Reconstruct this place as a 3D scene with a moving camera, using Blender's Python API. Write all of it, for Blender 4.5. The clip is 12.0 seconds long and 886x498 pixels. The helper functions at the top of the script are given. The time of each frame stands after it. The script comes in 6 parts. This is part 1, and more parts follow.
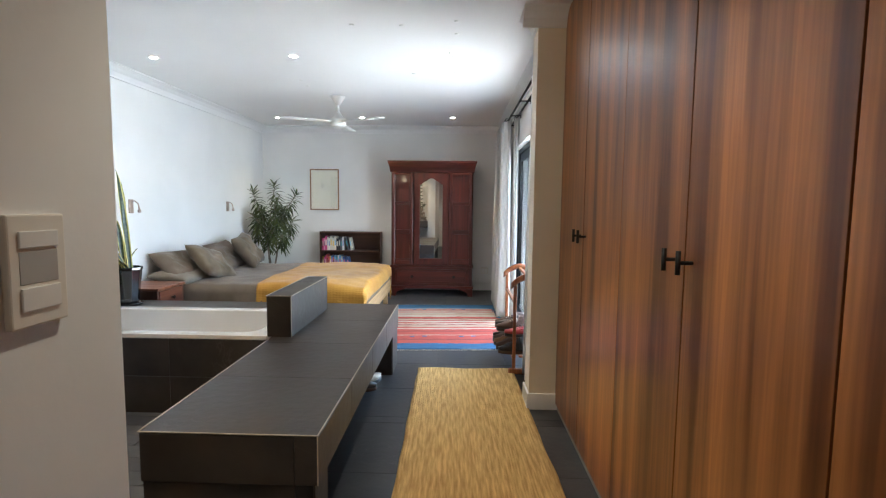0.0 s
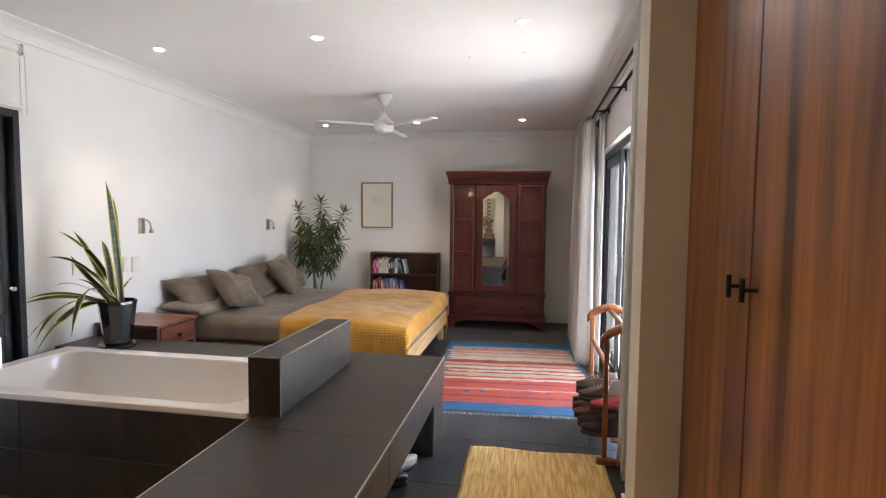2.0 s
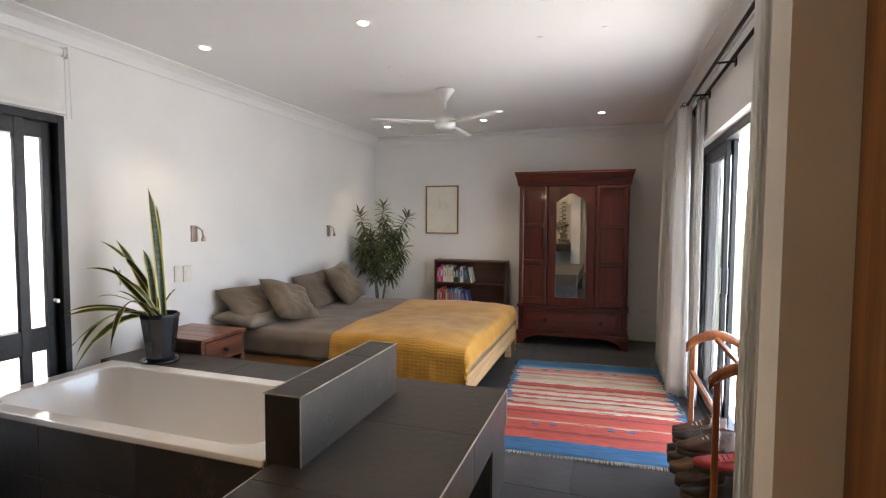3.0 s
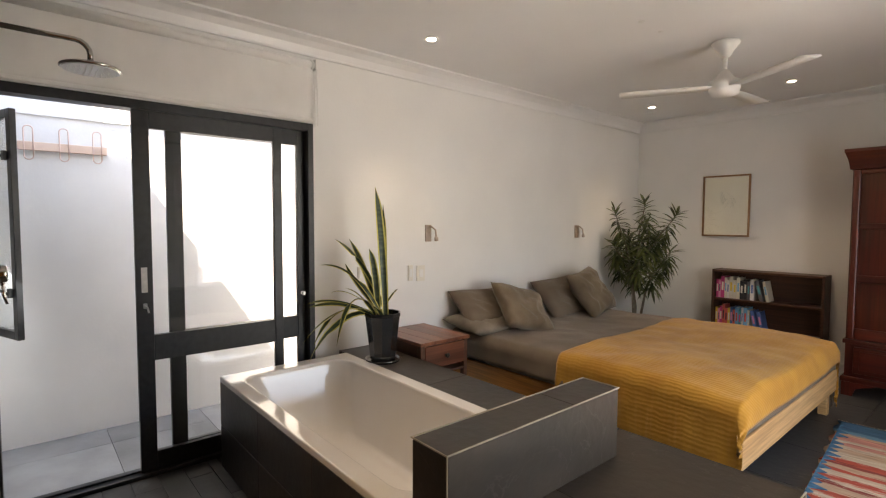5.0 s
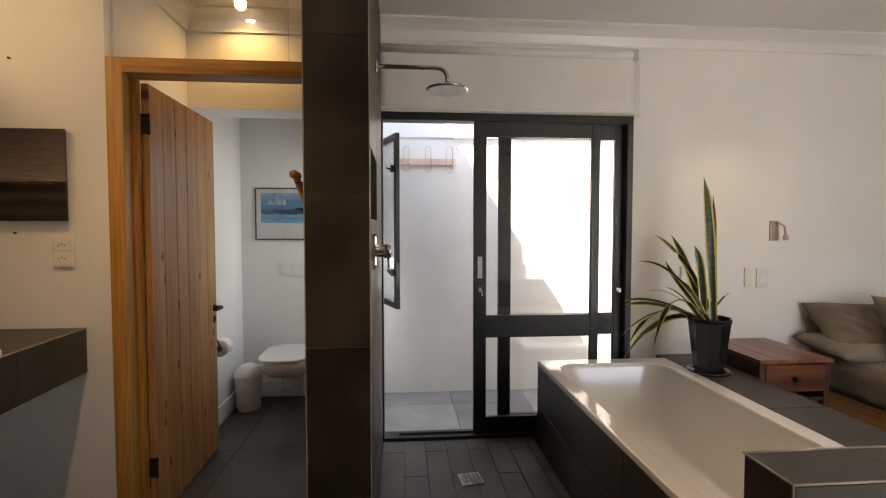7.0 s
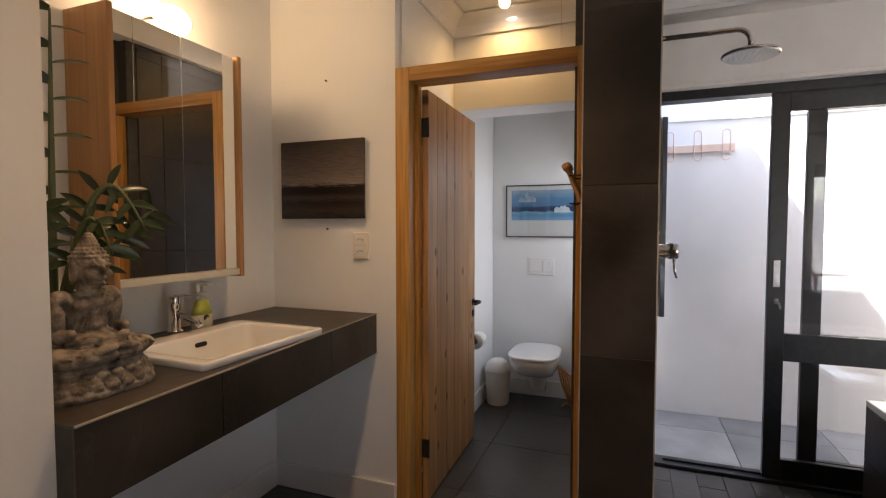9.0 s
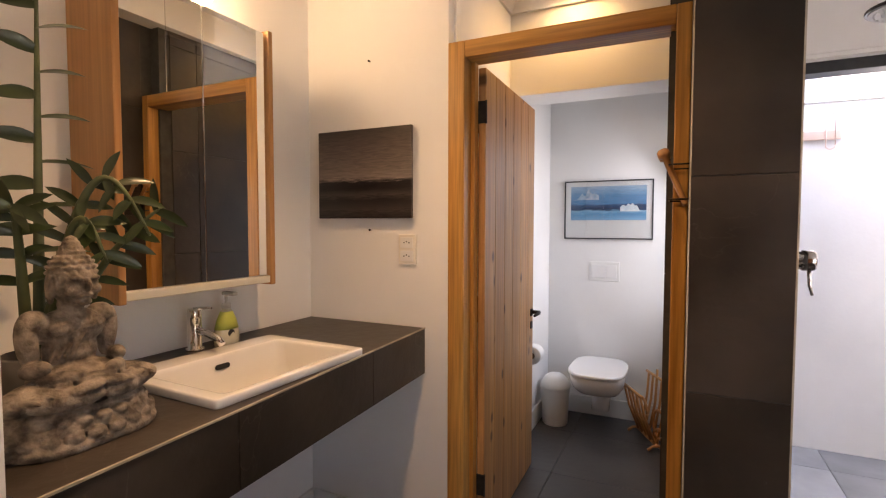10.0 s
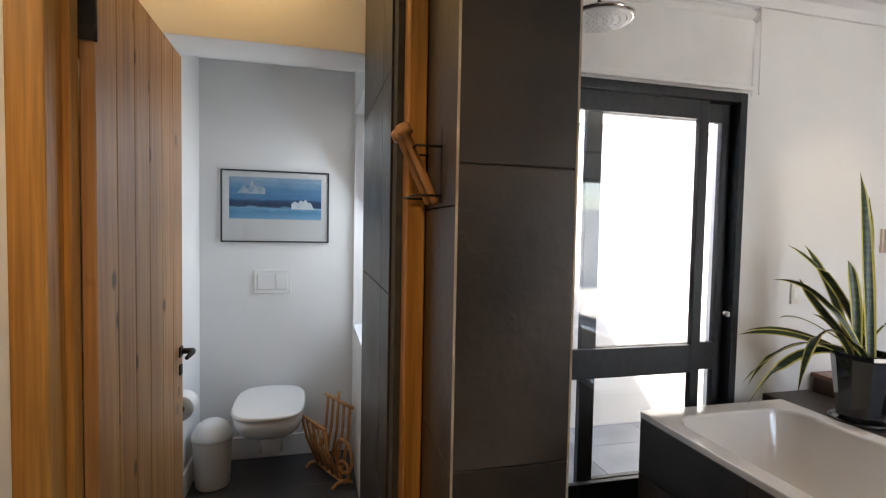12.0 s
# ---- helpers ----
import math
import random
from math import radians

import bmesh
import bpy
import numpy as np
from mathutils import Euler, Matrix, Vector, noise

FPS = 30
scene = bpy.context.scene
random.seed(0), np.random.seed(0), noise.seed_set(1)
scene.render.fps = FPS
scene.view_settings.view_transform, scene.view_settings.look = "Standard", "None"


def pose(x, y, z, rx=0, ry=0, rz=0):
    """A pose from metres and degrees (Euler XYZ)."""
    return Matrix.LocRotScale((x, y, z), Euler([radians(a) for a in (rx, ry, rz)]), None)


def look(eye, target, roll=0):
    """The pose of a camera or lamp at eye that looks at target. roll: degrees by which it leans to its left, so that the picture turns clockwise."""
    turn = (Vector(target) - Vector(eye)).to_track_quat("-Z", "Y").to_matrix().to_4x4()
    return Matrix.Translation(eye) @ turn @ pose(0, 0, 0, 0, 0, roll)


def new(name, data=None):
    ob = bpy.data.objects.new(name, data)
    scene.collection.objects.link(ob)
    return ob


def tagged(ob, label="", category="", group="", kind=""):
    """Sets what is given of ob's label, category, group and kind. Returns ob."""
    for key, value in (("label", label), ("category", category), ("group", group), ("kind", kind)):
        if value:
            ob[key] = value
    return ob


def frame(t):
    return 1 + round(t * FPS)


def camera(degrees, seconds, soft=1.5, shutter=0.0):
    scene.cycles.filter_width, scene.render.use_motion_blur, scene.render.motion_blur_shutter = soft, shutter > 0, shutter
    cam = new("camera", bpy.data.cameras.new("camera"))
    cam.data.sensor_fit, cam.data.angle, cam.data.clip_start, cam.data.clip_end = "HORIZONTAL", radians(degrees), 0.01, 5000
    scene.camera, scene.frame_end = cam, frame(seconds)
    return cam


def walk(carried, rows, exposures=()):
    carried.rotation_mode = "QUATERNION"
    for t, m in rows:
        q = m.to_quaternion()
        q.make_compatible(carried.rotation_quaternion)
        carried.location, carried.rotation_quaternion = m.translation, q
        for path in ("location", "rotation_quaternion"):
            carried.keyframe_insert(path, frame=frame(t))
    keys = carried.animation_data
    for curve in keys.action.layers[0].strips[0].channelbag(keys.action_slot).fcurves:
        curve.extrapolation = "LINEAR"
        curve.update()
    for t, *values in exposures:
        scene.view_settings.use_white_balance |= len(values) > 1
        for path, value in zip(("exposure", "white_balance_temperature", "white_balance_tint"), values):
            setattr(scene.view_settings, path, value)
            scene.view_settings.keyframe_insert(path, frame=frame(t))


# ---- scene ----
cam = camera(83.6, 12.0, 1.2)
PATH = [
    (0, (0.219, 0.27, 1.395), (0.159, 2.261, 1.219), 0.6),
    (0.5, (0.205, 0.589, 1.427), (0.177, 2.583, 1.265), 0.7),
    (1, (0.218, 0.859, 1.448), (0.212, 2.854, 1.3), 0.7),
    (1.5, (0.249, 1.129, 1.445), (0.075, 3.117, 1.309), 0.7),
    (2, (0.243, 1.362, 1.434), (-0.102, 3.329, 1.314), 0.6),
    (2.5, (0.234, 1.606, 1.441), (-0.254, 3.542, 1.328), 0.7),
    (2.7, (0.229, 1.703, 1.448), (-0.312, 3.626, 1.339), 0.5),
    (4.3, (0.149, 2.416, 1.46), (-1.041, 4.02, 1.344), 0.5),
    (4.5, (0.137, 2.458, 1.452), (-1.151, 3.984, 1.339), 0.5),
    (5, (0.147, 2.537, 1.442), (-1.374, 3.832, 1.334), 0.2),
    (5.5, (0.157, 2.58, 1.406), (-1.536, 3.641, 1.312), 0.2),
    (5.8, (0.139, 2.643, 1.423), (-1.65, 3.528, 1.297), -0.7),
    (6, (0.159, 2.579, 1.403), (-1.673, 3.374, 1.305), -0.0),
    (6.5, (0.151, 2.559, 1.382), (-1.789, 3.036, 1.292), -0.1),
    (7, (0.153, 2.538, 1.371), (-1.838, 2.709, 1.286), -0.0),
    (7.2, (0.147, 2.514, 1.34), (-1.85, 2.581, 1.271), 0.1),
    (8.8, (0.045, 2.39, 1.348), (-1.846, 1.745, 1.262), -0.5),
    (9, (0.022, 2.336, 1.362), (-1.846, 1.626, 1.271), 0.0),
    (9.5, (-0.116, 2.231, 1.374), (-1.928, 1.389, 1.284), 0.1),
    (10, (-0.26, 2.147, 1.369), (-2.063, 1.286, 1.275), 0.1),
    (10.5, (-0.44, 2.021, 1.367), (-2.253, 1.181, 1.272), 0.2),
    (11, (-0.602, 1.959, 1.378), (-2.503, 1.344, 1.281), 0.5),
    (11.5, (-0.755, 1.914, 1.38), (-2.743, 1.723, 1.284), 0.7),
    (12, (-0.88, 1.911, 1.383), (-2.816, 2.407, 1.295), 1.1),
]
EXPOSURES = [(0, 4.38, 5700, 3), (0.5, 4.32, 5900, 8), (1, 4.25, 6200, 14), (2.5, 3.9, 6600, 12), (4.5, 3.5, 7200, 12), (5.5, 3.4, 8300, 16), (7, 3.2, 8000, 14), (9, 3.4, 7200, 18), (9.5, 3.8, 7500, 24), (10.5, 4.1, 7300, 24), (11, 4.2, 7100, 13), (11.5, 4.1, 7000, 17), (12, 3.55, 6800, 12)]
walk(cam, [(t, look(e, g, r)) for t, e, g, r in PATH], EXPOSURES)

# ---------- world and light ----------
world = bpy.data.worlds.new("world")
scene.world = world
world.use_nodes = True
_nt = world.node_tree
_sky = _nt.nodes.new("ShaderNodeTexSky")
_sky.sky_type = "NISHITA"
_sky.sun_disc = False
SUN_WAY = Vector((-0.20, 0.53, -0.80)).normalized()
_sky.sun_elevation = math.asin(-SUN_WAY.z)
_sky.sun_rotation = math.atan2(-SUN_WAY.x, -SUN_WAY.y)
_nt.links.new(_sky.outputs[0], _nt.nodes["Background"].inputs[0])
_nt.nodes["Background"].inputs[1].default_value = 0.15
sun = new("sun", bpy.data.lights.new("sun", "SUN"))
sun.data.energy = 5.0
sun.data.angle = radians(0.6)
sun.data.color = (1.0, 0.95, 0.87)
sun.matrix_world = look((6, -6, 9), Vector((6, -6, 9)) + SUN_WAY)


def lamp(name, kind, place, power, color, size=0.05, aim=None, spot=100):
    data = bpy.data.lights.new(name, kind)
    data.energy, data.color = power, color
    ob = new(name, data)
    if kind == "SPOT":
        data.spot_size, data.spot_blend, data.shadow_soft_size = radians(spot), 0.7, size
    elif kind == "AREA":
        data.size = size
    else:
        data.shadow_soft_size = size
    ob.matrix_world = look(place, aim) if aim else Matrix.Translation(place)
    return ob


# ---------- materials ----------
def mat(name, color, rough=0.5, metal=0.0, color2=None, scale=8.0, detail=4.0, stretch=(1, 1, 1), bump=0.0, bump_scale=60.0,
        coat=0.0, per_object=0.0, spec=0.5, contrast=(0.35, 0.65), sheen=0.0, rough2=None, bump_stretch=None):
    m = bpy.data.materials.new(name)
    m.use_nodes = True
    nt = m.node_tree
    n, link = nt.nodes, nt.links
    b = n["Principled BSDF"]
    b.inputs["Roughness"].default_value = rough
    b.inputs["Metallic"].default_value = metal
    b.inputs["Coat Weight"].default_value = coat
    b.inputs["Specular IOR Level"].default_value = spec
    b.inputs["Sheen Weight"].default_value = sheen
    b.inputs["Base Color"].default_value = (*color, 1)
    tc = n.new("ShaderNodeTexCoord")
    mp = n.new("ShaderNodeMapping")
    mp.inputs["Scale"].default_value = stretch
    link.new(tc.outputs["Object"], mp.inputs[0])
    if per_object:
        info = n.new("ShaderNodeObjectInfo")
        off = n.new("ShaderNodeVectorMath")
        off.operation = "SCALE"
        off.inputs[0].default_value = (17, 31, 23)
        link.new(info.outputs["Random"], off.inputs["Scale"])
        link.new(off.outputs[0], mp.inputs["Location"])
    if color2:
        no = n.new("ShaderNodeTexNoise")
        no.inputs["Scale"].default_value = scale
        no.inputs["Detail"].default_value = detail
        link.new(mp.outputs[0], no.inputs["Vector"])
        ra = n.new("ShaderNodeValToRGB")
        ra.color_ramp.elements[0].position, ra.color_ramp.elements[1].position = contrast
        ra.color_ramp.elements[0].color = (*color, 1)
        ra.color_ramp.elements[1].color = (*color2, 1)
        link.new(no.outputs[0], ra.inputs[0])
        out = ra.outputs[0]
        if per_object:
            hs = n.new("ShaderNodeHueSaturation")
            rg = n.new("ShaderNodeMapRange")
            rg.inputs["To Min"].default_value, rg.inputs["To Max"].default_value = 1 - per_object, 1 + per_object
            link.new(info.outputs["Random"], rg.inputs["Value"])
            link.new(rg.outputs[0], hs.inputs["Value"])
            link.new(out, hs.inputs["Color"])
            out = hs.outputs[0]
        link.new(out, b.inputs["Base Color"])
        if rough2 is not None:
            rr = n.new("ShaderNodeMapRange")
            rr.inputs["From Min"].default_value, rr.inputs["From Max"].default_value = contrast
            rr.inputs["To Min"].default_value, rr.inputs["To Max"].default_value = rough, rough2
            link.new(no.outputs[0], rr.inputs["Value"])
            link.new(rr.outputs[0], b.inputs["Roughness"])
    if bump:
        bn = n.new("ShaderNodeTexNoise")
        bn.inputs["Scale"].default_value = bump_scale
        bn.inputs["Detail"].default_value = 5
        if bump_stretch:
            mp2 = n.new("ShaderNodeMapping")
            mp2.inputs["Scale"].default_value = bump_stretch
            link.new(tc.outputs["Object"], mp2.inputs[0])
            link.new(mp2.outputs[0], bn.inputs["Vector"])
        else:
            link.new(mp.outputs[0], bn.inputs["Vector"])
        bp = n.new("ShaderNodeBump")
        bp.inputs["Strength"].default_value = bump
        bp.inputs["Distance"].default_value = 0.01
        link.new(bn.outputs[0], bp.inputs["Height"])
        link.new(bp.outputs[0], b.inputs["Normal"])
    return m


def wood(name, dark, light, along=2, scale=1.0, rough=0.4, coat=0.0, fine=1.0, per_object=0.0, bump=0.1, spec=0.5, contrast=(0.3, 0.7), grain=0.6):
    """Wood whose grain runs along one axis: broad bands, fine fibres and pores."""
    st = [14.0 * scale] * 3
    st[along] = 0.5 * scale
    m = mat(name, dark, rough, color2=light, scale=1.0, detail=3.0, stretch=st, coat=coat, per_object=per_object,
            bump=bump, bump_scale=4.0, contrast=contrast, spec=spec)
    nt = m.node_tree
    n, link = nt.nodes, nt.links
    b = n["Principled BSDF"]
    base = b.inputs["Base Color"].links[0].from_socket
    mp = [q for q in n if q.bl_idname == "ShaderNodeMapping"][0]
    no = n.new("ShaderNodeTexNoise")
    no.inputs["Scale"].default_value = 7.0 * fine
    no.inputs["Detail"].default_value = 6
    link.new(mp.outputs[0], no.inputs["Vector"])
    mx = n.new("ShaderNodeMix")
    mx.data_type, mx.blend_type = "RGBA", "MULTIPLY"
    rg = n.new("ShaderNodeMapRange")
    rg.inputs["From Min"].default_value, rg.inputs["From Max"].default_value = 0.35, 0.65
    rg.inputs["To Min"].default_value, rg.inputs["To Max"].default_value = 0.55, 1.15
    link.new(no.outputs[0], rg.inputs["Value"])
    mx.inputs[0].default_value = grain
    link.new(base, mx.inputs[6])
    link.new(rg.outputs[0], mx.inputs[7])
    link.new(mx.outputs[2], b.inputs["Base Color"])
    return m


def emit(name, color, strength):
    m = bpy.data.materials.new(name)
    m.use_nodes = True
    b = m.node_tree.nodes["Principled BSDF"]
    b.inputs["Base Color"].default_value = (*color, 1)
    b.inputs["Emission Color"].default_value = (*color, 1)
    b.inputs["Emission Strength"].default_value = strength
    return m


def glass(name, tint=(1, 1, 1), rough=0.0):
    m = bpy.data.materials.new(name)
    m.use_nodes = True
    b = m.node_tree.nodes["Principled BSDF"]
    b.inputs["Base Color"].default_value = (*tint, 1)
    b.inputs["Roughness"].default_value = rough
    b.inputs["Transmission Weight"].default_value = 1.0
    b.inputs["IOR"].default_value = 1.45
    return m


def slate(name, dark, light, rough=0.45):
    """Slate-look porcelain: clouded grey-brown with pale scratches and veins, each tile with its own cut of the pattern."""
    m = mat(name, dark, rough, color2=light, scale=3.0, detail=10, stretch=(1, 1, 1), bump=0.2, bump_scale=22,
            per_object=0.16, contrast=(0.3, 0.75), rough2=rough + 0.14)
    nt = m.node_tree
    n, link = nt.nodes, nt.links
    b = n["Principled BSDF"]
    base = b.inputs["Base Color"].links[0].from_socket
    mp = [q for q in n if q.bl_idname == "ShaderNodeMapping"][0]
    no = n.new("ShaderNodeTexNoise")
    no.inputs["Scale"].default_value = 3.5
    no.inputs["Detail"].default_value = 7
    no.inputs["Distortion"].default_value = 1.6
    link.new(mp.outputs[0], no.inputs["Vector"])
    d = n.new("ShaderNodeMath")
    d.operation = "SUBTRACT"
    d.inputs[1].default_value = 0.5
    a = n.new("ShaderNodeMath")
    a.operation = "ABSOLUTE"
    rg = n.new("ShaderNodeMapRange")
    rg.inputs["From Min"].default_value, rg.inputs["From Max"].default_value = 0.0, 0.009
    rg.inputs["To Min"].default_value, rg.inputs["To Max"].default_value = 0.3, 0.0
    big = n.new("ShaderNodeTexNoise")
    big.inputs["Scale"].default_value = 1.7
    link.new(mp.outputs[0], big.inputs["Vector"])
    gate = n.new("ShaderNodeMapRange")
    gate.inputs["From Min"].default_value, gate.inputs["From Max"].default_value = 0.52, 0.75
    mul = n.new("ShaderNodeMath")
    mul.operation = "MULTIPLY"
    link.new(no.outputs[0], d.inputs[0])
    link.new(d.outputs[0], a.inputs[0])
    link.new(a.outputs[0], rg.inputs["Value"])
    link.new(big.outputs[0], gate.inputs["Value"])
    link.new(rg.outputs[0], mul.inputs[0])
    link.new(gate.outputs[0], mul.inputs[1])
    mx = n.new("ShaderNodeMix")
    mx.data_type = "RGBA"
    link.new(mul.outputs[0], mx.inputs[0])
    link.new(base, mx.inputs[6])
    mx.inputs[7].default_value = (0.22, 0.20, 0.18, 1)
    link.new(mx.outputs[2], b.inputs["Base Color"])
    return m


WALL = mat("wall_paint", (0.78, 0.77, 0.75), 0.75, color2=(0.83, 0.82, 0.80), scale=1.3, bump=0.06, bump_scale=45)
CEIL = mat("ceiling_paint", (0.80, 0.79, 0.78), 0.35, color2=(0.84, 0.83, 0.82), scale=0.9, bump=0.02, bump_scale=30)
# cream for the pier, warmed in colour for light bounced off the cupboards
CREAM = mat("bounce_tinted_paint", (0.74, 0.66, 0.53), 0.7, color2=(0.79, 0.71, 0.58), scale=1.3, bump=0.06, bump_scale=45)
TRIM = mat("trim_paint", (0.78, 0.77, 0.74), 0.4, color2=(0.83, 0.82, 0.79), scale=3, bump=0.02)
COURT = mat("courtyard_plaster", (0.70, 0.70, 0.69), 0.85, color2=(0.76, 0.76, 0.75), scale=2.0, bump=0.08, bump_scale=45)
SLATE = slate("slate_tile", (0.017, 0.0128, 0.0097), (0.059, 0.0445, 0.0335), 0.36)
FLOOR = slate("slate_floor_tile", (0.030, 0.031, 0.034), (0.072, 0.072, 0.075), 0.33)
SHOWER = slate("shower_floor_tile", (0.055, 0.052, 0.048), (0.115, 0.108, 0.10), 0.45)
COURT_TILE = slate("courtyard_tile", (0.16, 0.165, 0.17), (0.28, 0.285, 0.29), 0.6)
GROUT = mat("grout", (0.045, 0.043, 0.040), 0.9, color2=(0.07, 0.067, 0.062), scale=20)
EDGE = mat("tile_edge_grout", (0.34, 0.29, 0.22), 0.6, color2=(0.48, 0.42, 0.33), scale=12)
PINE = wood("orange_pine", (0.42, 0.18, 0.036), (0.62, 0.33, 0.09), 2, 1.0, 0.42, per_object=0.06)
PINE_H = wood("orange_pine_cross", (0.42, 0.18, 0.036), (0.62, 0.33, 0.09), 1, 1.0, 0.42, per_object=0.06)
VENEER = wood("striped_walnut_veneer", (0.130, 0.040, 0.011), (0.46, 0.175, 0.048), 2, 0.8, 0.30, coat=0.0, per_object=0.05, bump=0.01, contrast=(0.33, 0.66), grain=0.45, spec=0.45)
MAHOG = wood("red_mahogany", (0.048, 0.0066, 0.0046), (0.140, 0.021, 0.0120), 2, 0.6, 0.33, coat=0.25, per_object=0.08, bump=0.03)
DARKWOOD = wood("dark_brown_wood", (0.045, 0.017, 0.010), (0.11, 0.045, 0.025), 0, 0.6, 0.42, per_object=0.06)
ROSEWOOD = wood("red_brown_hardwood", (0.085, 0.024, 0.012), (0.24, 0.085, 0.042), 1, 0.9, 0.35, coat=0.2, per_object=0.12)
BEDPINE = wood("pale_pine", (0.50, 0.30, 0.13), (0.66, 0.45, 0.23), 1, 0.8, 0.5, per_object=0.06)
OAK = wood("oiled_oak", (0.34, 0.165, 0.060), (0.46, 0.245, 0.10), 2, 0.8, 0.42, per_object=0.05, grain=0.35)
BLACK = mat("black_powder_coat", (0.012, 0.013, 0.015), 0.42, color2=(0.02, 0.021, 0.024), scale=30, bump=0.02, bump_scale=200)
IRON = mat("black_iron", (0.012, 0.011, 0.011), 0.5, metal=0.4, color2=(0.03, 0.026, 0.024), scale=25)
CHROME = mat("chrome", (0.72, 0.70, 0.68), 0.12, metal=1.0)
STEEL = mat("brushed_steel", (0.50, 0.49, 0.47), 0.3, metal=1.0, color2=(0.62, 0.60, 0.58), scale=40)
CERAMIC = mat("white_ceramic", (0.80, 0.79, 0.77), 0.08, color2=(0.83, 0.82, 0.80), scale=2, coat=0.3)
ACRYLIC = mat("white_acrylic", (0.80, 0.76, 0.71), 0.10, color2=(0.83, 0.79, 0.74), scale=2, coat=0.35)
WHITE = mat("white_plastic", (0.78, 0.77, 0.74), 0.3, color2=(0.82, 0.81, 0.78), scale=5)
BLIND = mat("blind_fabric", (0.78, 0.76, 0.73), 0.85, color2=(0.83, 0.81, 0.78), scale=4)
MIRROR = mat("mirror_silver", (0.86, 0.87, 0.86), 0.01, metal=1.0)
PANE = glass("clear_pane")
GLOW = emit("downlight_glow", (1.0, 0.90, 0.76), 5)


# ---------- mesh helpers ----------
def box(bm, x0, y0, z0, x1, y1, z1, bevel=0.0, seg=2):
    m = Matrix.LocRotScale(((x0 + x1) / 2, (y0 + y1) / 2, (z0 + z1) / 2), None, (abs(x1 - x0), abs(y1 - y0), abs(z1 - z0)))
    vs = bmesh.ops.create_cube(bm, size=1, matrix=m)["verts"]
    if bevel:
        es = list({e for v in vs for e in v.link_edges})
        bmesh.ops.bevel(bm, geom=es, offset=bevel, segments=seg, affect="EDGES", profile=0.5)


def tube(bm, pts, r, sides=12, cap=True):
    """A round bar along points; r: a radius, or one for each point."""
    rs = r if isinstance(r, (list, tuple)) else [r] * len(pts)
    pts = [Vector(p) for p in pts]
    rings, up = [], None
    for i, p in enumerate(pts):
        d = (pts[min(i + 1, len(pts) - 1)] - pts[max(i - 1, 0)]).normalized()
        if up is None:
            up = d.orthogonal().normalized()
        up = (up - d * up.dot(d)).normalized()
        side = d.cross(up)
        rings.append([bm.verts.new(p + rs[i] * (math.cos(a) * up + math.sin(a) * side))
                      for a in (2 * math.pi * k / sides for k in range(sides))])
    for a, b in zip(rings, rings[1:]):
        for k in range(sides):
            bm.faces.new((a[k], a[(k + 1) % sides], b[(k + 1) % sides], b[k])).smooth = True
    if cap:
        bm.faces.new(rings[0][::-1])
        bm.faces.new(rings[-1])


def turned(bm, profile, at=(0, 0, 0), sides=32, axis="z", squash=1.0):
    """A turned body from (radius, height) pairs about an axis through at."""
    rings = []
    for r, h in profile:
        ring = []
        for k in range(sides):
            a = 2 * math.pi * k / sides
            u, v = r * math.cos(a), r * math.sin(a) * squash
            p = {"z": (u, v, h), "x": (h, u, v), "y": (v, h, u)}[axis]
            ring.append(bm.verts.new(Vector(at) + Vector(p)))
        rings.append(ring)
    for a, b in zip(rings, rings[1:]):
        for k in range(sides):
            bm.faces.new((a[k], a[(k + 1) % sides], b[(k + 1) % sides], b[k])).smooth = True
    for ring, flip in ((rings[0], True), (rings[-1], False)):
        bm.faces.new(ring[::-1] if flip else ring)


def loft(bm, rings, close=True, caps=True, smooth=True):
    vs = [[bm.verts.new(p) for p in ring] for ring in rings]
    n = len(vs[0])
    for a, b in zip(vs, vs[1:]):
        for k in range(n if close else n - 1):
            bm.faces.new((a[k], a[(k + 1) % n], b[(k + 1) % n], b[k])).smooth = smooth
    if caps:
        bm.faces.new(vs[0][::-1])
        bm.faces.new(vs[-1])


def rounded(w, d, r, n=6, z=0.0, cx=0.0, cy=0.0):
    """The outline of a rounded rectangle at height z."""
    out = []
    for sx, sy, a0 in ((1, 1, 0), (-1, 1, 90), (-1, -1, 180), (1, -1, 270)):
        for k in range(n + 1):
            a = radians(a0 + 90 * k / n)
            out.append(Vector((cx + sx * (w / 2 - r) + r * math.cos(a), cy + sy * (d / 2 - r) + r * math.sin(a), z)))
    return out


def grid(bm, nu, nv, f, smooth=True, thick=0.0):
    vs = [[bm.verts.new(f(i / nu, j / nv)) for j in range(nv + 1)] for i in range(nu + 1)]
    for i in range(nu):
        for j in range(nv):
            bm.faces.new((vs[i][j], vs[i + 1][j], vs[i + 1][j + 1], vs[i][j + 1])).smooth = smooth
    if not thick:
        return
    bm.normal_update()
    up = -1 if sum(v.normal.z for r in vs for v in r) < -1e-3 * nu * nv else 1
    ws = [[bm.verts.new(v.co - v.normal * thick * up) for v in r] for r in vs]
    for i in range(nu):
        for j in range(nv):
            bm.faces.new((ws[i][j + 1], ws[i + 1][j + 1], ws[i + 1][j], ws[i][j])).smooth = smooth
    rim = [(i, 0) for i in range(nu)] + [(nu, j) for j in range(nv)] + [(i, nv) for i in range(nu, 0, -1)] + [(0, j) for j in range(nv, 0, -1)]
    for (a, b), (c, d) in zip(rim, rim[1:] + rim[:1]):
        bm.faces.new((vs[c][d], vs[a][b], ws[a][b], ws[c][d])).smooth = smooth


